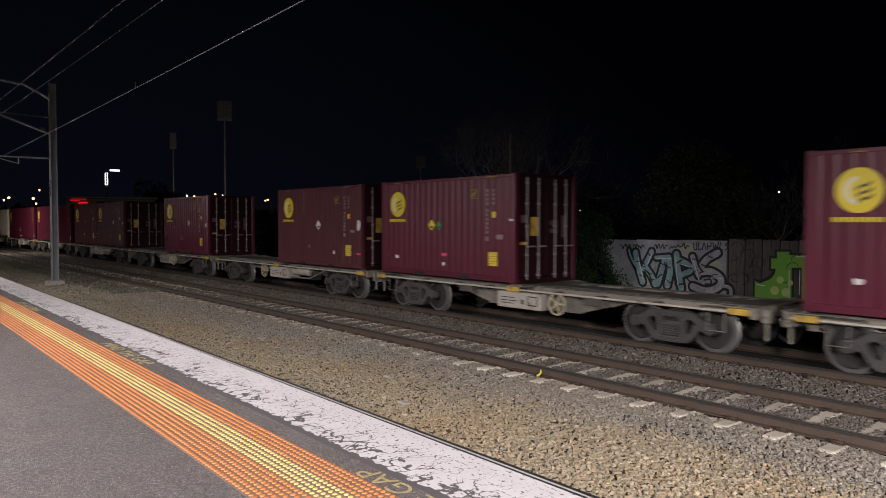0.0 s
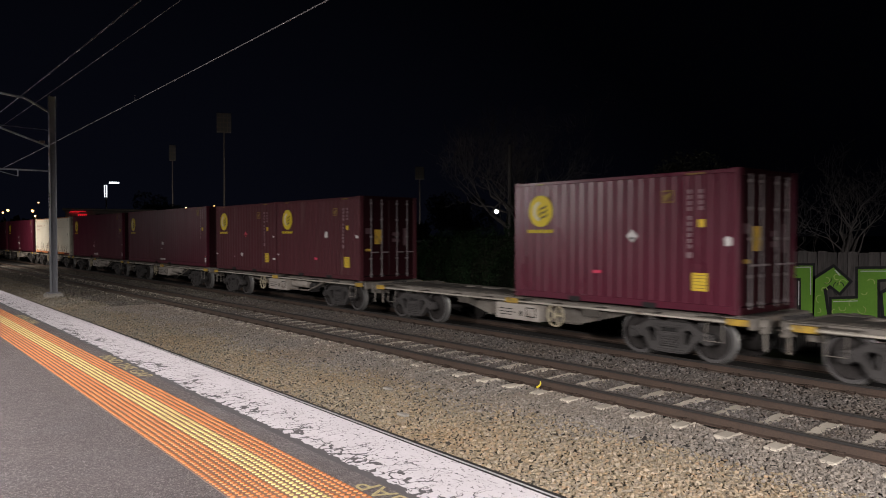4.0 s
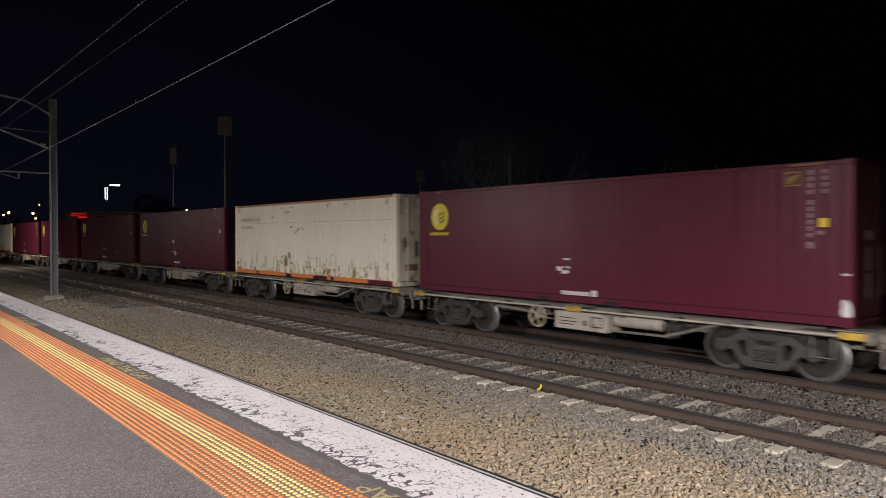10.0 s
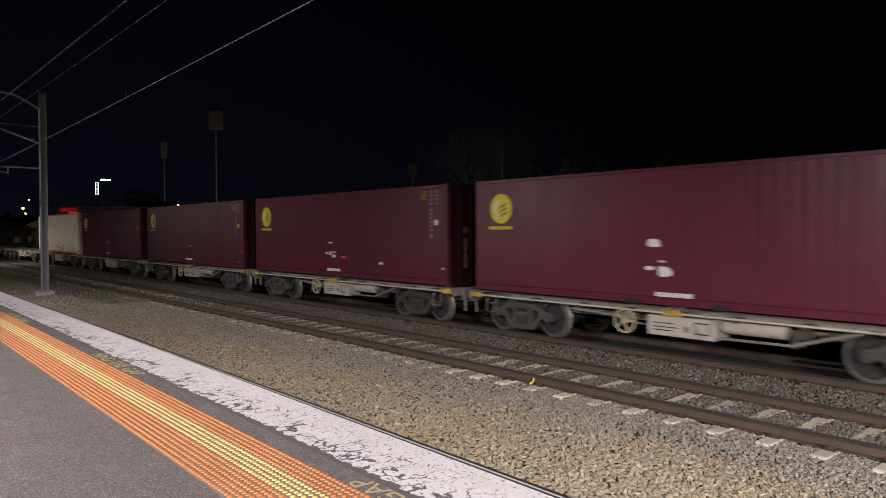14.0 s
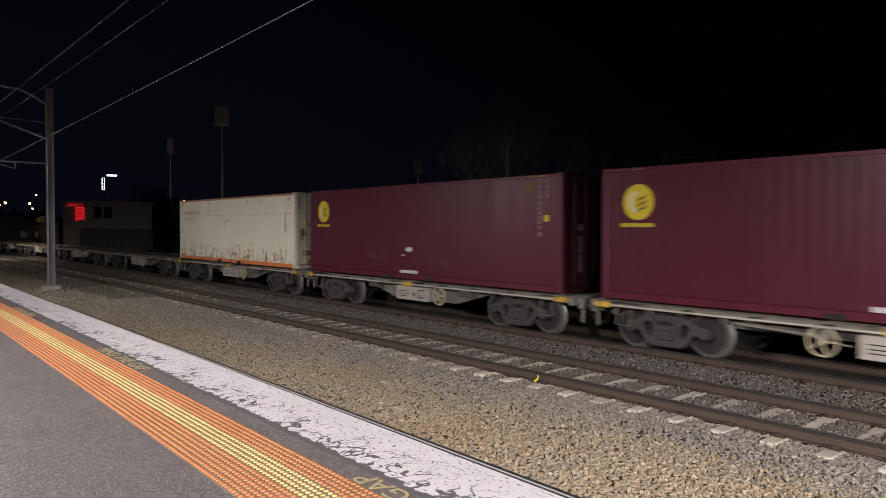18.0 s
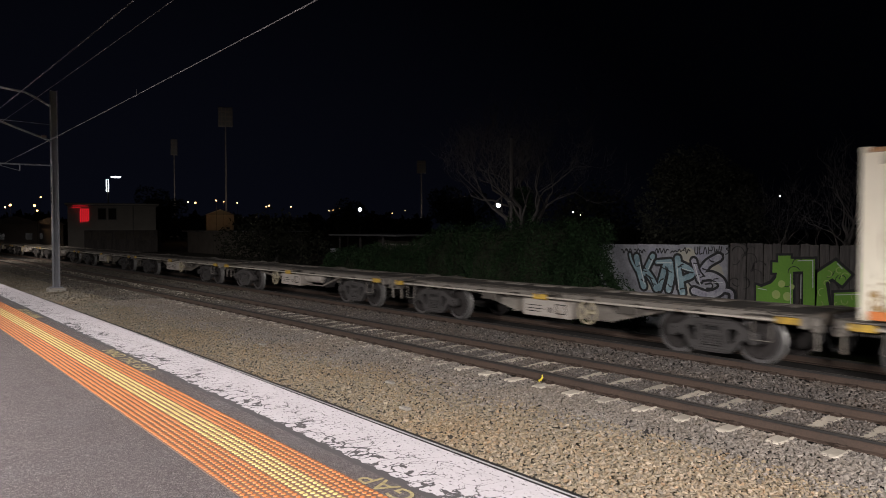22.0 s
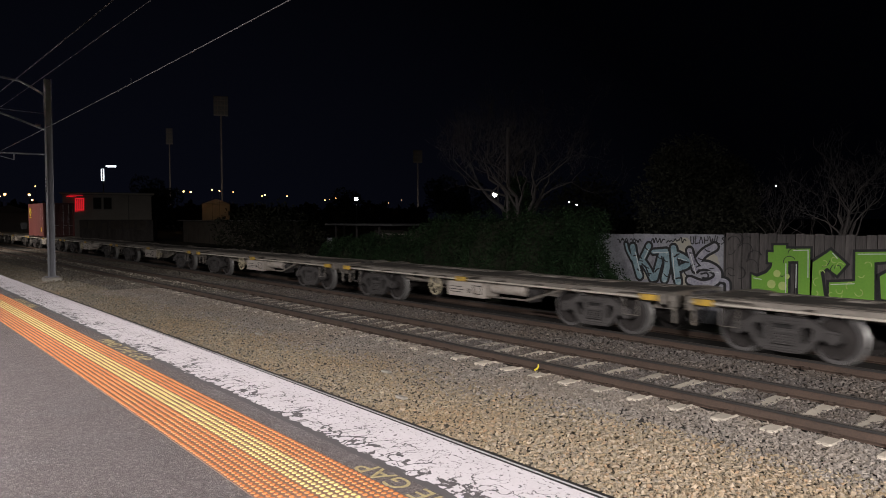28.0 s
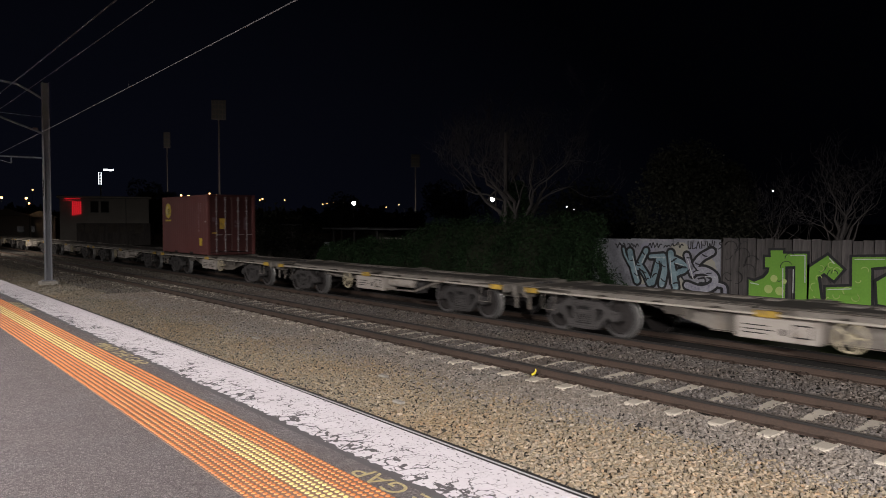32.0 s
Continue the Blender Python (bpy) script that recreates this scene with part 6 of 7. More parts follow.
def container_meshes(L, paint, end_paint, rail_paint):
    """Meshes of one hi-cube container, its base in the middle at z = 0."""
    h, w = 2.896 if L < 8 else 2.95, 1.219
    n = int(round((L - 0.3) / 0.278))
    run_ = wall_wave(L - 0.3, n, 0.028 if paint == M["maroon_gloss"] else 0.021 if paint == M["cream"] else 0.008 if L < 8 else 0.0025)
    out = {}
    for key, sy in (("near", -1), ("far", 1)):
        g = Geo()
        v = [(x, sy * (w - 0.012 - d), 0.16) for x, d in run_] + [(x, sy * (w - 0.012 - d), h - 0.1) for x, d in run_]
        m = len(run_)
        g.add(v, [(i, i + 1, m + i + 1, m + i) for i in range(m - 1)])
        out["side_" + key] = g.mesh("side_wall", paint)
    g = Geo()
    n2 = int(L / 0.42)
    v = []
    for i in range(2 * n2 + 1):
        x = -L / 2 + 0.1 + (L - 0.2) * i / (2 * n2)
        v += [(x, -w + 0.05, h - 0.03 - 0.02 * (i % 2)), (x, w - 0.05, h - 0.03 - 0.02 * (i % 2))]
    g.add(v, [(2 * i, 2 * i + 2, 2 * i + 3, 2 * i + 1) for i in range(2 * n2)])
    out["roof"] = g.mesh("roof_sheet", paint)
    wv = wall_wave(2 * w - 0.3, 9, 0.045)
    g = Geo()
    m = len(wv)
    g.add([(-L / 2 + 0.03 + d, x, 0.16) for x, d in wv] + [(-L / 2 + 0.03 + d, x, h - 0.1) for x, d in wv], [(i, i + 1, m + i + 1, m + i) for i in range(m - 1)])
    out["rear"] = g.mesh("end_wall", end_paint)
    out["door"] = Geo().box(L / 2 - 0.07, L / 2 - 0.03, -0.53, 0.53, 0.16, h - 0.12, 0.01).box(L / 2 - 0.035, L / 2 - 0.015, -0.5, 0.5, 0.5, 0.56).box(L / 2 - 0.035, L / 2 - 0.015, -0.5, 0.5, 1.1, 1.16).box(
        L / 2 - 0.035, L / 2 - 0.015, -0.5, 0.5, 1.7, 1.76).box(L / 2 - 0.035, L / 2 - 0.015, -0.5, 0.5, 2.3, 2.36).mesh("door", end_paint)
    g = Geo().tube([(0, 0, 0.1), (0, 0, h - 0.1)], 0.019, 8)
    for z in (0.2, 0.75, 1.5, 2.1, h - 0.25):
        g.box(-0.03, 0.02, -0.045, 0.045, z - 0.03, z + 0.03, 0.006)
    g.box(0.0, 0.03, -0.02, 0.28, 0.95, 0.99, 0.005)
    out["rod"] = g.mesh("lock_rod", M["rod"] if L < 8 else end_paint, 40)
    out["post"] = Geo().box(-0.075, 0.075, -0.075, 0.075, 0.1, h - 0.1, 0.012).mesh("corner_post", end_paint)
    out["post_side"] = Geo().box(-0.075, 0.075, -0.075, 0.075, 0.1, h - 0.1, 0.012).mesh("corner_post", paint)
    out["casting"] = Geo().box(-0.089, 0.089, -0.081, 0.081, 0, 0.118, 0.015).mesh("corner_casting", paint)
    out["top_rail"] = Geo().box(-L / 2 + 0.15, L / 2 - 0.15, -0.03, 0.03, h - 0.1, h - 0.02, 0.008).mesh("top_rail", M["rod_rust"] if rail_paint != paint else paint)
    out["bottom_rail"] = Geo().box(-L / 2 + 0.15, L / 2 - 0.15, -0.03, 0.03, 0.02, 0.17, 0.008).mesh("bottom_rail", rail_paint)
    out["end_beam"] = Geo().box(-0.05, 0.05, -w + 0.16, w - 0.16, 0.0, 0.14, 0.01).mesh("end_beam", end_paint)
    out["floor"] = Geo().box(-L / 2 + 0.1, L / 2 - 0.1, -w + 0.07, w - 0.07, 0.03, 0.12).mesh("floor", M["deck"])
    out["pocket"] = Geo().box(-0.17, 0.17, -0.012, 0.03, 0.01, 0.12).mesh("fork_pocket", M["black"])
    return out


def emblem_mesh():
    """A disc with a pale crescent on one side and three dark waves on the other."""
    g = Geo()
    n, r = 40, 0.39
    g.prism_y([(r * math.cos(2 * math.pi * k / n), r * math.sin(2 * math.pi * k / n)) for k in range(n)], -0.004, 0.0)
    outer = [(-0.02 + 0.24 * math.cos(radians(a)), 0.25 * math.sin(radians(a))) for a in range(95, 266, 17)]
    inner = [(0.0 + 0.15 * math.cos(radians(a)), 0.17 * math.sin(radians(a))) for a in range(265, 94, -17)]
    d = Geo().prism_y(outer + inner, -0.007, -0.0045)
    e = Geo()
    for k in range(3):
        z = 0.03 - 0.11 * k
        top = [(-0.05 + 0.012 * k + 0.026 * i, z + 0.018 * math.sin(i * 0.63) + 0.0145 * i) for i in range(11)]
        e.prism_y(top + [(x, q - 0.05) for x, q in reversed(top)], -0.007, -0.0045)
    return g.mesh("emblem", M["emblem"]), d.mesh("emblem_crescent", M["emblem_pale"]), e.mesh("emblem_wave", M["emblem_dark"])


M["label_yellow"] = material("yellow_label", (0.78, 0.55, 0.04), 0.5, 0, (0.6, 0.42, 0.04), 6, 60, 0.6)
M["code_mark"] = material("pale_code_paint", (0.34, 0.24, 0.26), 0.6, 0, (0.22, 0.12, 0.14), 9, 60, 0.9)
M["emblem_dark"] = material("emblem_dark", (0.1, 0.07, 0.02), 0.5)
EMBLEM, CRESCENT, WAVES = emblem_mesh()
PLATES = {}
SIGN = Geo().box(-0.14, 0.14, -0.003, 0.0, 0.105, 0.13).box(-0.14, 0.14, -0.003, 0.0, -0.13, -0.105).box(-0.14, -0.115, -0.003, 0.0, -0.105, 0.105).box(0.115, 0.14, -0.003, 0.0, -0.105, 0.105)
SIGN.prism_y([(-0.08, -0.09), (-0.02, -0.09), (0.09, 0.05), (0.09, 0.09), (-0.08, 0.02)], -0.003, 0.0)
SIGN = SIGN.mesh("small_emblem", M["gold_mark"])


def plate(parent, name, mat, x, z, w, h, y=-1.2195, thick=0.003, label=""):
    """A flat marking stuck on the near side wall."""
    key = (mat, round(w, 3), round(h, 3))
    if key not in PLATES:
        PLATES[key] = Geo().box(-w / 2, w / 2, -thick, 0, -h / 2, h / 2).mesh(name, M[mat])
    return part(name, PLATES[key], None, parent, label, at=pose(x, y, z))


def container(L, kind, label):
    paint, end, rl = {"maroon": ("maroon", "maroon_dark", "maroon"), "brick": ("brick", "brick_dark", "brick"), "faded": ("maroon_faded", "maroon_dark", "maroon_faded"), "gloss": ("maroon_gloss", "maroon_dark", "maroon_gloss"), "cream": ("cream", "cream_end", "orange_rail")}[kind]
    key = (L, kind)
    if key not in CMESH:
        CMESH[key] = container_meshes(L, M[paint], M[end], M[rl])
    c, h, w = CMESH[key], 2.896 if L < 8 else 2.95, 1.219
    t = thing("shipping_container", label, "shipping container", group="containers on the train")
    part("side_wall", c["side_near"], None, t)
    part("side_wall", c["side_far"], None, t)
    part("roof_sheet", c["roof"], None, t)
    part("end_wall", c["rear"], None, t)
    part("floor", c["floor"], None, t)
    for sy in (-1, 1):
        d = part("door", c["door"], None, t, at=pose(0, sy * 0.545, 0))
        for y in (-0.22, 0.22):
            part("lock_rod", c["rod"], None, d, "painted lock rod" if L > 8 or kind == "faded" else "pale galvanised lock rod", at=pose(L / 2 + 0.02, y, 0))
        part("top_rail", c["top_rail"], None, t, at=pose(0, sy * (w - 0.033), 0))
        part("bottom_rail", c["bottom_rail"], None, t, at=pose(0, sy * (w - 0.033), 0))
        for sx in (-1, 1):
            part("corner_post", c["post_side"], None, t, at=pose(sx * (L / 2 - 0.077), sy * (w - 0.077), 0))
            for z in (0, h - 0.118):
                part("corner_casting", c["casting"], None, t, at=pose(sx * (L / 2 - 0.089), sy * (w - 0.081), z))
    for sx in (-1, 1):
        part("end_beam", c["end_beam"], None, t, at=pose(sx * (L / 2 - 0.055), 0, 0))
        part("end_beam", c["end_beam"], None, t, at=pose(sx * (L / 2 - 0.055), 0, h - 0.14))
    for x in (-1.03, 1.03):
        part("fork_pocket", c["pocket"], None, t, at=pose(x, -w, 0))
    return t


CMESH = {}
M["rod_rust"] = material("rusty_top_rail", (0.46, 0.2, 0.08), 0.7, 0, (0.4, 0.28, 0.17), 1.5, 20, 1.0)


def bars(t, name, mat, x, z, w, h, n, gap=0.35, upright=False, label="", y=-1.2195):
    """Lettering too small to read, as a row of bars."""
    for i in range(n):
        if upright:
            plate(t, name, mat, x, z - (i + 0.5) * h / n, w, h / n * (1 - gap), y, label=label)
        else:
            plate(t, name, mat, x - w / 2 + (i + 0.5) * w / n, z, w / n * (1 - gap), h, label=label)


def emblem(t, x, z):
    e = part("emblem", EMBLEM, None, t, "round yellow emblem", at=pose(x, -1.2195, z))
    part("emblem_crescent", CRESCENT, None, e)
    part("emblem_wave", WAVES, None, e)
    bars(t, "emblem_letter", "emblem", x - 0.02, z - 0.5, 0.86, 0.085, 10, 0.24)


def torn(t, name, mat, x, z, w, h, seed):
    """A paper label with a torn, uneven outline."""
    rng = random.Random(seed)
    bits = [(0.0, 0.0, 1.0, 1.0)] if w < 0.4 or h < 0.2 else [(-0.3, 0.12, 0.42, 0.55), (0.12, -0.22, 0.6, 0.5), (0.32, 0.28, 0.25, 0.3), (0.02, 0.3, 0.2, 0.25)]
    g = Geo()
    for bx, bz, bw, bh in bits:
        pts = []
        for k in range(11):
            a = 2 * math.pi * k / 11
            c, q = math.cos(a), math.sin(a)
            m = max(abs(c), abs(q)) ** 0.8 * rng.uniform(1.0, 1.4)
            pts.append((w * (bx + bw / 2 * c / m), h * (bz + bh / 2 * q / m)))
        g.prism_y(pts, -0.003, 0)
    part(name, g, M[mat], t, at=pose(x, -1.2195, z))


def diamond(t, mat, x, z, r, label):
    d = part("placard", Geo().prism_y([(0, r), (r, 0), (0, -r), (-r, 0)], -0.003, 0), M[mat], t, label, at=pose(x, -1.2195, z))
    part("placard_mark", Geo().box(-r * 0.35, r * 0.35, -0.006, -0.0035, -r * 0.5, -r * 0.15), M["black"], d)


# labels, tape and placards of each container: (kind, colour, x, z, width, height)
STUCK = {
    (0, 0): [("torn", "white", -2.1, 0.6, 0.2, 0.12)],
    (0, 1): [("torn", "white", 0.5, 1.5, 0.26, 0.2), ("plate", "pink_mark", 0.0, 0.68, 0.22, 0.08)],
    (1, 0): [("diamond", "emblem", -0.42, 1.52, 0.17, 0), ("diamond", "green_mark", -0.08, 1.51, 0.145, 0), ("plate", "pink_mark", 0.17, 0.67, 0.25, 0.09), ("torn", "white", 0.15, 0.4, 0.15, 0.11),
             ("torn", "white", -2.17, 0.53, 0.22, 0.14), ("torn", "rust_mark", -2.62, 0.58, 0.16, 0.13), ("torn", "grey_mark", 2.47, 1.22, 0.32, 0.16), ("plate", "white", 2.9, 1.67, 0.13, 0.06)],
    (2, 0): [("diamond", "white", 0.18, 1.5, 0.18, 0), ("torn", "white", 2.88, 1.5, 0.22, 0.4), ("torn", "grey_mark", 2.48, 1.29, 0.31, 0.12), ("plate", "pink_mark", 2.88, 0.52, 0.22, 0.07),
             ("torn", "white", 1.27, 0.53, 0.13, 0.15), ("torn", "grey_mark", -0.5, 0.7, 0.14, 0.1)],
    (3, 0): [("diamond", "white", 0.59, 1.55, 0.15, 0), ("plate", "pink_mark", -0.37, 0.73, 0.25, 0.07), ("torn", "white", 2.83, 1.46, 0.19, 0.22)],
    (4, 0): [("diamond", "red_mark", 0.18, 1.59, 0.13, 0), ("torn", "white", -0.2, 0.71, 0.19, 0.18), ("torn", "grey_mark", -0.99, 0.61, 0.2, 0.07), ("plate", "white", -2.9, 0.7, 0.13, 0.06),
             ("torn", "white", 2.83, 1.49, 0.17, 0.09), ("plate", "white", 2.84, 0.59, 0.2, 0.06)],
    (4, 1): [("torn", "white", 0.84, 1.57, 0.24, 0.28), ("plate", "pink_mark", 0.08, 0.69, 0.2, 0.08), ("plate", "white", -2.91, 0.78, 0.13, 0.05), ("torn", "white", 2.85, 1.5, 0.2, 0.12)],
    (5, 0): [("torn", "white", -0.01, 1.11, 0.39, 0.21), ("torn", "white", -0.16, 0.82, 0.26, 0.05), ("worn", "maroon_worn", -1.73, 0.78, 0.95, 0.2), ("worn", "maroon_worn", 1.44, 0.78, 1.1, 0.17), ("plate", "pink_mark", 5.95, 0.53, 0.13, 0.04),
             ("torn", "white", 5.98, 0.33, 0.16, 0.3)],
    (6, 0): [("torn", "white", -0.39, 0.79, 0.46, 0.22), ("plate", "white", -0.29, 1.05, 0.17, 0.04), ("plate", "white", 0.54, 0.27, 0.14, 0.14), ("torn", "grey_mark", 5.55, 1.66, 0.14, 0.09), ("torn", "white", 6.0, 0.33, 0.19, 0.38),
             ("plate", "white", 6.0, 0.93, 0.12, 0.04)],
    (8, 0): [("torn", "white", -0.51, 1.33, 0.37, 0.22), ("torn", "white", -0.61, 0.79, 0.28, 0.1), ("torn", "white", -0.22, 0.72, 0.37, 0.24), ("plate", "white", -0.31, 0.94, 0.14, 0.04), ("torn", "maroon_worn", 5.09, 0.48, 0.12, 0.22),
             ("torn", "maroon_worn", 5.33, 0.49, 0.12, 0.22)],
    (9, 0): [("torn", "white", -0.07, 0.78, 0.48, 0.26), ("plate", "white", -0.22, 1.19, 0.24, 0.045), ("torn", "white", -0.48, 0.82, 0.12, 0.1), ("plate", "pink_mark", 0.62, 0.7, 0.26, 0.06), ("torn", "white", 2.83, 0.56, 0.25, 0.09),
             ("plate", "white", 5.9, 0.5, 0.1, 0.04)],
    (10, 0): [("torn", "white", 0.07, 0.89, 0.17, 0.06), ("torn", "white", 0.29, 0.88, 0.17, 0.07), ("plate", "pink_mark", 5.92, 0.73, 0.29, 0.05), ("torn", "grey_mark", 5.66, 0.27, 0.18, 0.1)],
    (11, 0): [("torn", "white", 0.0, 0.93, 0.38, 0.16), ("worn", "maroon_worn", -1.67, 0.68, 1.0, 0.26), ("worn", "maroon_worn", 1.43, 0.58, 0.95, 0.22), ("torn", "white", -0.3, 0.75, 0.2, 0.05)],
}


def stuck_on(t, key):
    for k, (kind, mat, x, z, w, h) in enumerate(STUCK.get(key, [])):
        if kind == "diamond":
            diamond(t, mat, x, z, w, "diamond hazard placard")
        elif kind == "torn":
            torn(t, "paper_label", mat, x, z, w, h, key[0] * 31 + k)
        elif kind == "worn":
            for i in (0, 1, 3, 4):
                torn(t, "worn_letter", mat, x - w / 2 + (i + 0.5) * w / 5, z, w / 6, h, key[0] * 17 + i)
        else:
            plate(t, "sticker", mat, x, z, w, h)


def code_columns(t, x, top, pale):
    """The upright code beside the doors: four letters, six digits and a boxed digit, with a short column next to it."""
    bars(t, "code_letter", pale, x, top, 0.075, 0.47, 4, 0.3, True)
    bars(t, "code_letter", pale, x, top - 0.54, 0.075, 0.7, 6, 0.3, True)
    plate(t, "code_box", pale, x, top - 1.36, 0.1, 0.12)
    bars(t, "code_letter", "grey_mark", x + 0.25, top, 0.08, 0.46, 4, 0.35, True)


def maroon_20(key):
    kind, look_ = {2: ("faded", "dull faded maroon"), 4: ("faded", "dull faded maroon"), 3: ("gloss", "glossy deeply ribbed maroon")}.get(key[0], ("maroon", "maroon corrugated"))
    t = container(6.058, kind, look_ + " 20-foot shipping container with a round yellow emblem")
    emblem(t, -2.13, 2.16)
    code_columns(t, 1.99, 2.52, "code_mark")
    plate(t, "yellow_label", "label_yellow", 2.25, 1.81, 0.15, 0.16)
    plate(t, "yellow_label", "label_yellow", 2.22, 0.62, 0.34, 0.37, label="yellow warning label")
    bars(t, "label_line", "gold_mark", 2.22, 0.79, 0.28, 0.33, 5, 0.78, True, y=-1.2235)
    part("small_emblem", SIGN, None, t, at=pose(1.46, -1.2195, 2.38))
    bars(t, "rail_letter", "gold_mark", -2.15, 2.82, 0.26, 0.03, 4, 0.3)
    bars(t, "rail_letter", "gold_mark", 2.1, 2.82, 0.42, 0.035, 5, 0.3)
    stuck_on(t, key)
    door_marks(t, 6.058)
    return t


def brick_20(key):
    t = container(6.058, "brick", "faded brick-red 20-foot shipping container with a round yellow emblem")
    emblem(t, -2.13, 2.16)
    code_columns(t, 1.99, 2.52, "grey_mark")
    plate(t, "yellow_label", "label_yellow", 2.22, 0.62, 0.34, 0.37, label="yellow warning label")
    torn(t, "paper_label", "white", 2.8, 1.6, 0.12, 0.1, 4)
    door_marks(t, 6.058)
    return t


def door_marks(t, L):
    for y, z, w, h, mat in ((-0.85, 1.7, 0.25, 0.2, "door_mark"), (-0.45, 1.5, 0.3, 0.5, "yellow"), (0.3, 1.6, 0.3, 0.12, "door_mark"), (0.3, 1.38, 0.3, 0.12, "door_mark"), (0.7, 1.5, 0.16, 0.6, "door_mark"), (-0.85, 1.05, 0.26, 0.08, "yellow")):
        g = Geo().box(-0.0, 0.003, -w / 2, w / 2, -h / 2, h / 2)
        part("door_label", g, M[mat], t, at=pose(L / 2 - 0.014, y, z))


def maroon_40(key):
    t = container(12.192, "maroon", "maroon corrugated 40-foot shipping container with a round yellow emblem")
    emblem(t, -5.12, 2.17)
    code_columns(t, 5.38, 2.8, "code_mark")
    plate(t, "yellow_label", "white" if key[0] in (8, 9) else "label_yellow", 5.61, 1.84, 0.16, 0.16)
    part("small_emblem", SIGN, None, t, at=pose(5.06, -1.2195, 2.64))
    bars(t, "stencil", "white", -0.02, 0.245, 0.88, 0.095, 9, 0.2)
    bars(t, "rail_letter", "gold_mark", -5.15, 2.884, 0.3, 0.03, 4, 0.3)
    bars(t, "rail_letter", "gold_mark", 5.3, 2.884, 0.6, 0.035, 6, 0.3)
    stuck_on(t, key)
    plate(t, "wall_seam", "maroon_dark", 0.0, 0.19, 11.8, 0.012)
    for y, z, w, h in ((-0.5, 0.95, 0.1, 0.9), (-0.5, 1.62, 0.18, 0.16), (0.1, 0.95, 0.1, 0.9), (0.5, 1.5, 0.2, 0.5)):
        part("door_label", Geo().box(0, 0.003, -w / 2, w / 2, -h / 2, h / 2), M["door_mark"], t, at=pose(6.096 - 0.014, y, z))
    return t


M["rust_orange"] = material("orange_spray", (0.5, 0.3, 0.12), 0.7, 0, (0.2, 0.13, 0.08), 7, 30, 1.2)
M["rust_streak"] = material("dark_rust_streak", (0.1, 0.072, 0.048), 0.8, 0, (0.2, 0.13, 0.07), 8, 40, 1.0)
M["faded_words"] = material("faded_lettering", (0.68, 0.58, 0.42), 0.6, 0, (0.6, 0.48, 0.4), 9, 40, 1.0)


def cream_40(key):
    t = container(12.192, "cream", "dirty cream 40-foot shipping container with orange rails and rust streaks")
    rng = random.Random(key[0])
    # thin darker plate painted as an overhead wire's shadow on the wall
    plate(t, "wall_seam", "cream_end", 0.6, 2.14, 10.6, 0.012)
    bars(t, "faded_letter", "faded_words", -4.54, 2.31, 2.0, 0.16, 9, 0.3)
    bars(t, "faded_letter", "faded_words", -4.91, 1.99, 1.18, 0.1, 8, 0.3)
    for x, z, w, h in ((-5.65, 2.74, 0.26, 0.2), (-2.28, 2.73, 0.11, 0.2), (5.59, 2.72, 0.15, 0.2), (1.91, 2.72, 0.16, 0.16), (3.08, 2.73, 0.12, 0.13)):
        torn(t, "vent_stain", "cream_end", x, z, w, h, key[0] + int(x * 10))
    for i in range(30):
        x = -5.65 + 11.3 * (i + rng.random()) / 30
        h = rng.uniform(0.1, 0.5) * (1.3 if x < -1 else 0.8)
        torn(t, "scuff", "rust_streak", x, 0.19 + h / 2 + rng.uniform(0.0, 0.3), rng.uniform(0.02, 0.06), h, i)
    if key[0] == 7:
        for x, z, w in ((-1.63, 2.73, 0.1), (-1.36, 2.54, 0.12), (-1.11, 2.55, 0.14), (-0.84, 2.73, 0.11), (-0.86, 1.96, 0.17), (-1.6, 0.79, 0.13), (-0.8, 0.55, 0.12)):
            torn(t, "dark_mark", "deck", x, z, w, 0.07, int(z * 100))
        torn(t, "orange_spray", "rust_orange", -1.26, 0.62, 0.27, 0.5, 6)
        torn(t, "grey_spray", "grey_mark", -1.02, 0.85, 0.2, 0.28, 8)
        torn(t, "yellow_spray", "label_yellow", -0.84, 0.31, 0.17, 0.09, 3)
    else:
        torn(t, "drip", "cream_end", 5.31, 1.78, 0.1, 1.0, 5)
        torn(t, "drip", "cream_end", 0.86, 0.79, 0.2, 0.14, 6)
    for x, w in (((-3.85, 0.21), (-1.2, 0.26), (1.4, 0.9), (2.2, 0.2), (5.2, 1.4)) if key[0] == 7 else ((-3.2, 0.15), (0.1, 0.12))):
        plate(t, "rail_patch", "maroon", x, 0.095, w, 0.13)
    for y, z, w, h in ((-0.8, 1.4, 0.2, 0.3), (-0.3, 1.2, 0.3, 0.5), (0.4, 1.5, 0.25, 0.4), (-0.6, 0.6, 0.5, 0.2), (0.5, 0.5, 0.4, 0.25), (-0.2, 2.2, 0.3, 0.2)):
        part("door_label", Geo().box(0, 0.003, -w / 2, w / 2, -h / 2, h / 2), M["rust_streak"], t, at=pose(6.096 - 0.014, y, z))
    return t


WAGON_BELLY = (False, True, False, True, False, False, False, False, False, False, False, True, True, True, False, True, True, False, False, True, False, True, False, True, False, True, False, True)
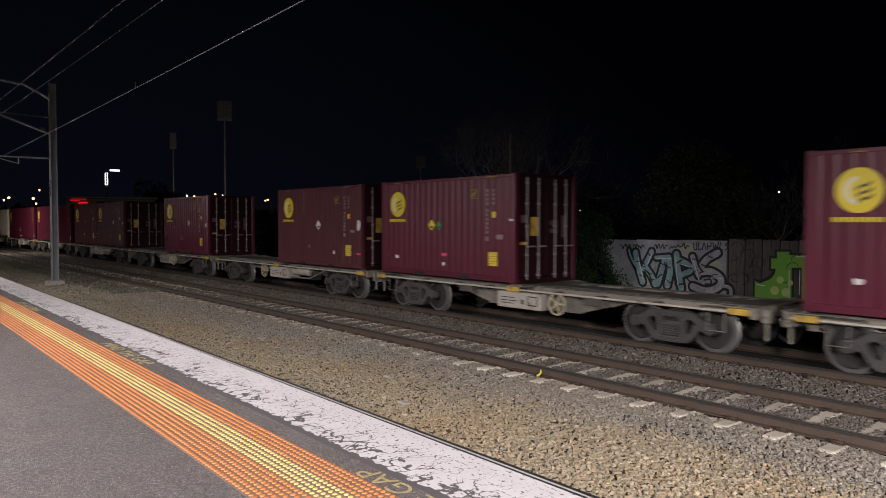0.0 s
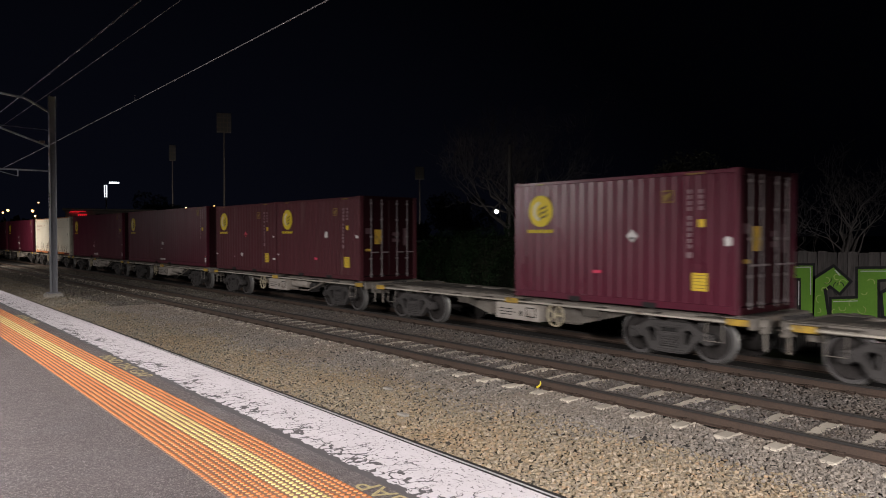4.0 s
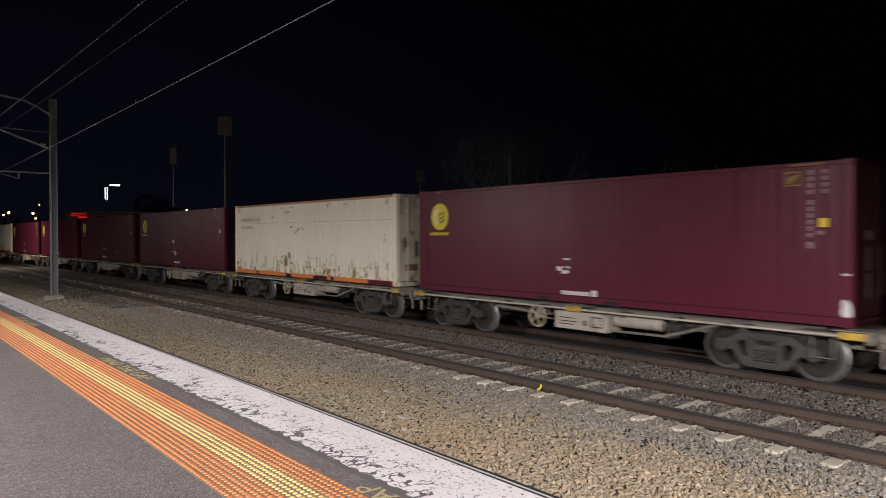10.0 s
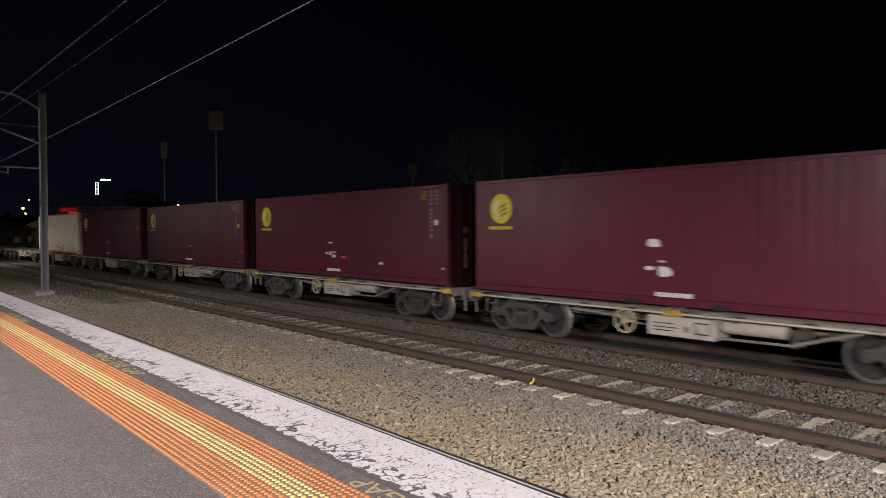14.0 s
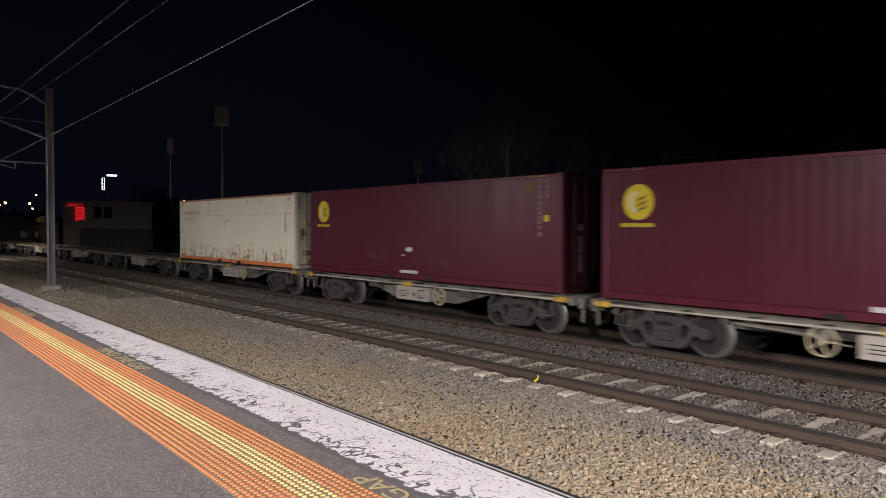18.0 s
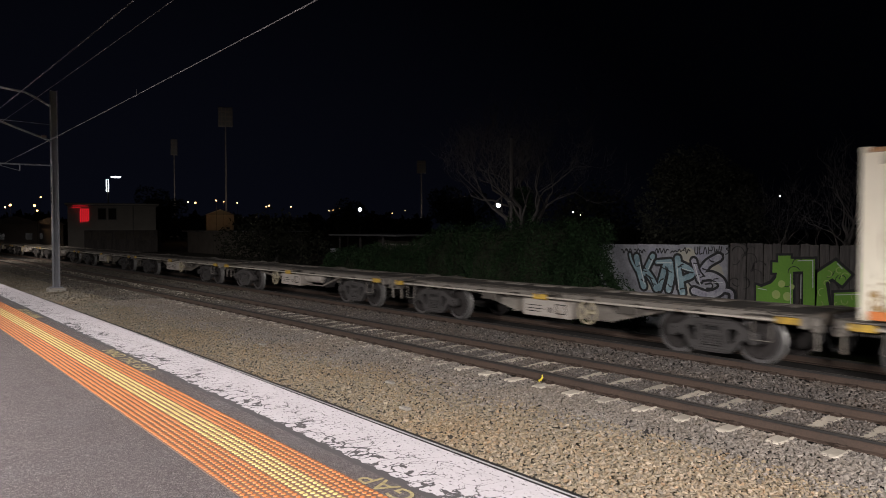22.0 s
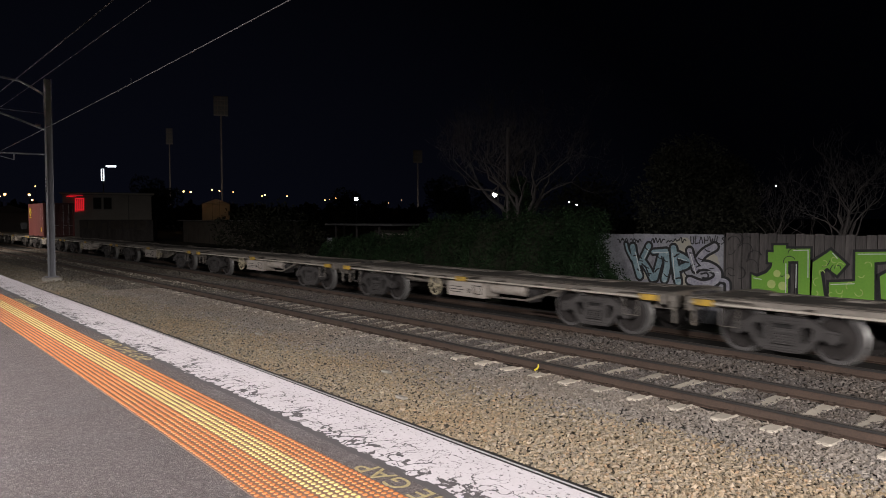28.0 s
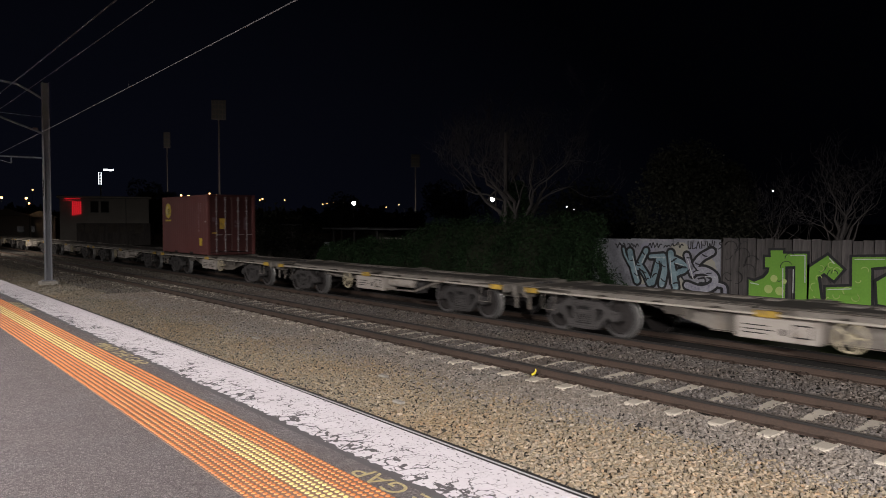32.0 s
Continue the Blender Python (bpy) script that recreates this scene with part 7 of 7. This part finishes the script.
# what each wagon carries: (kind, place on the wagon)
LOAD = {0: [("m20", -3.067), ("m20", 3.067)], 1: [("m20", -3.067)], 2: [("m20", 3.067)], 3: [("m20", 3.067)], 4: [("m20", -3.067), ("m20", 3.067)], 7: [("c40", 0.0)], 12: [("c40", 0.0)], 21: [("b20", -3.067)]}
for i in (5, 6, 8, 9, 10, 11):
    LOAD[i] = [("m40", 0.0)]


def train():
    """All wagons and containers, with their slots in the train."""
    made, first = [], {}
    for i, belly in enumerate(WAGON_BELLY):
        m = at_line(run(0) - i * PITCH)
        if belly not in first:
            first[belly] = flat_wagon(belly)
            w = first[belly]
        else:
            w = copy_thing(first[belly], m)
        w.matrix_basis = m
        tagged(w, group="wagons of the train")
        made.append((w, i, 0.0, 0.0))
        for k, (kind, x) in enumerate(LOAD.get(i, [])):
            c = {"m20": maroon_20, "m40": maroon_40, "c40": cream_40, "b20": brick_20}[kind]((i, k))
            c.matrix_basis = at_line(run(0) - i * PITCH + x, 0, DECK)
            made.append((c, i, x, DECK))
    return made


TRAIN = train()


def motions():
    """The train runs through; every wheelset rolls while its wagon is near."""
    for ob, slot, x, z in TRAIN:
        rows = []
        for t in range(0, 33):
            s = run(t) - slot * PITCH
            m = at_line(s, 0, 0) @ pose(x, 0, z)
            rows.append((float(t), m))
        walk(ob, rows)
        if not ob.name.startswith("container_flat"):
            continue
        times = [f / 30 for f in range(0, 961, 2) if -75 < run(f / 30) - slot * PITCH < 6]
        if len(times) < 2:
            continue
        if times[0] > 0:
            times.insert(0, 0.0)
        if times[-1] < 32:
            times.append(32.0)
        for bogie in ob.children:
            if not bogie.name.startswith("bogie"):
                continue
            for w in bogie.children:
                if w.name.startswith("wheelset"):
                    base = w.matrix_basis.translation.copy()
                    turned = []
                    for j, t in enumerate(times):
                        k = times[1] if j == 0 else times[-2] if j == len(times) - 1 else t
                        turned.append((t, pose(base.x, base.y, base.z, 0, math.degrees((run(k) - slot * PITCH) / R_WHEEL) % 360, 0)))
                    walk(w, turned)


motions()
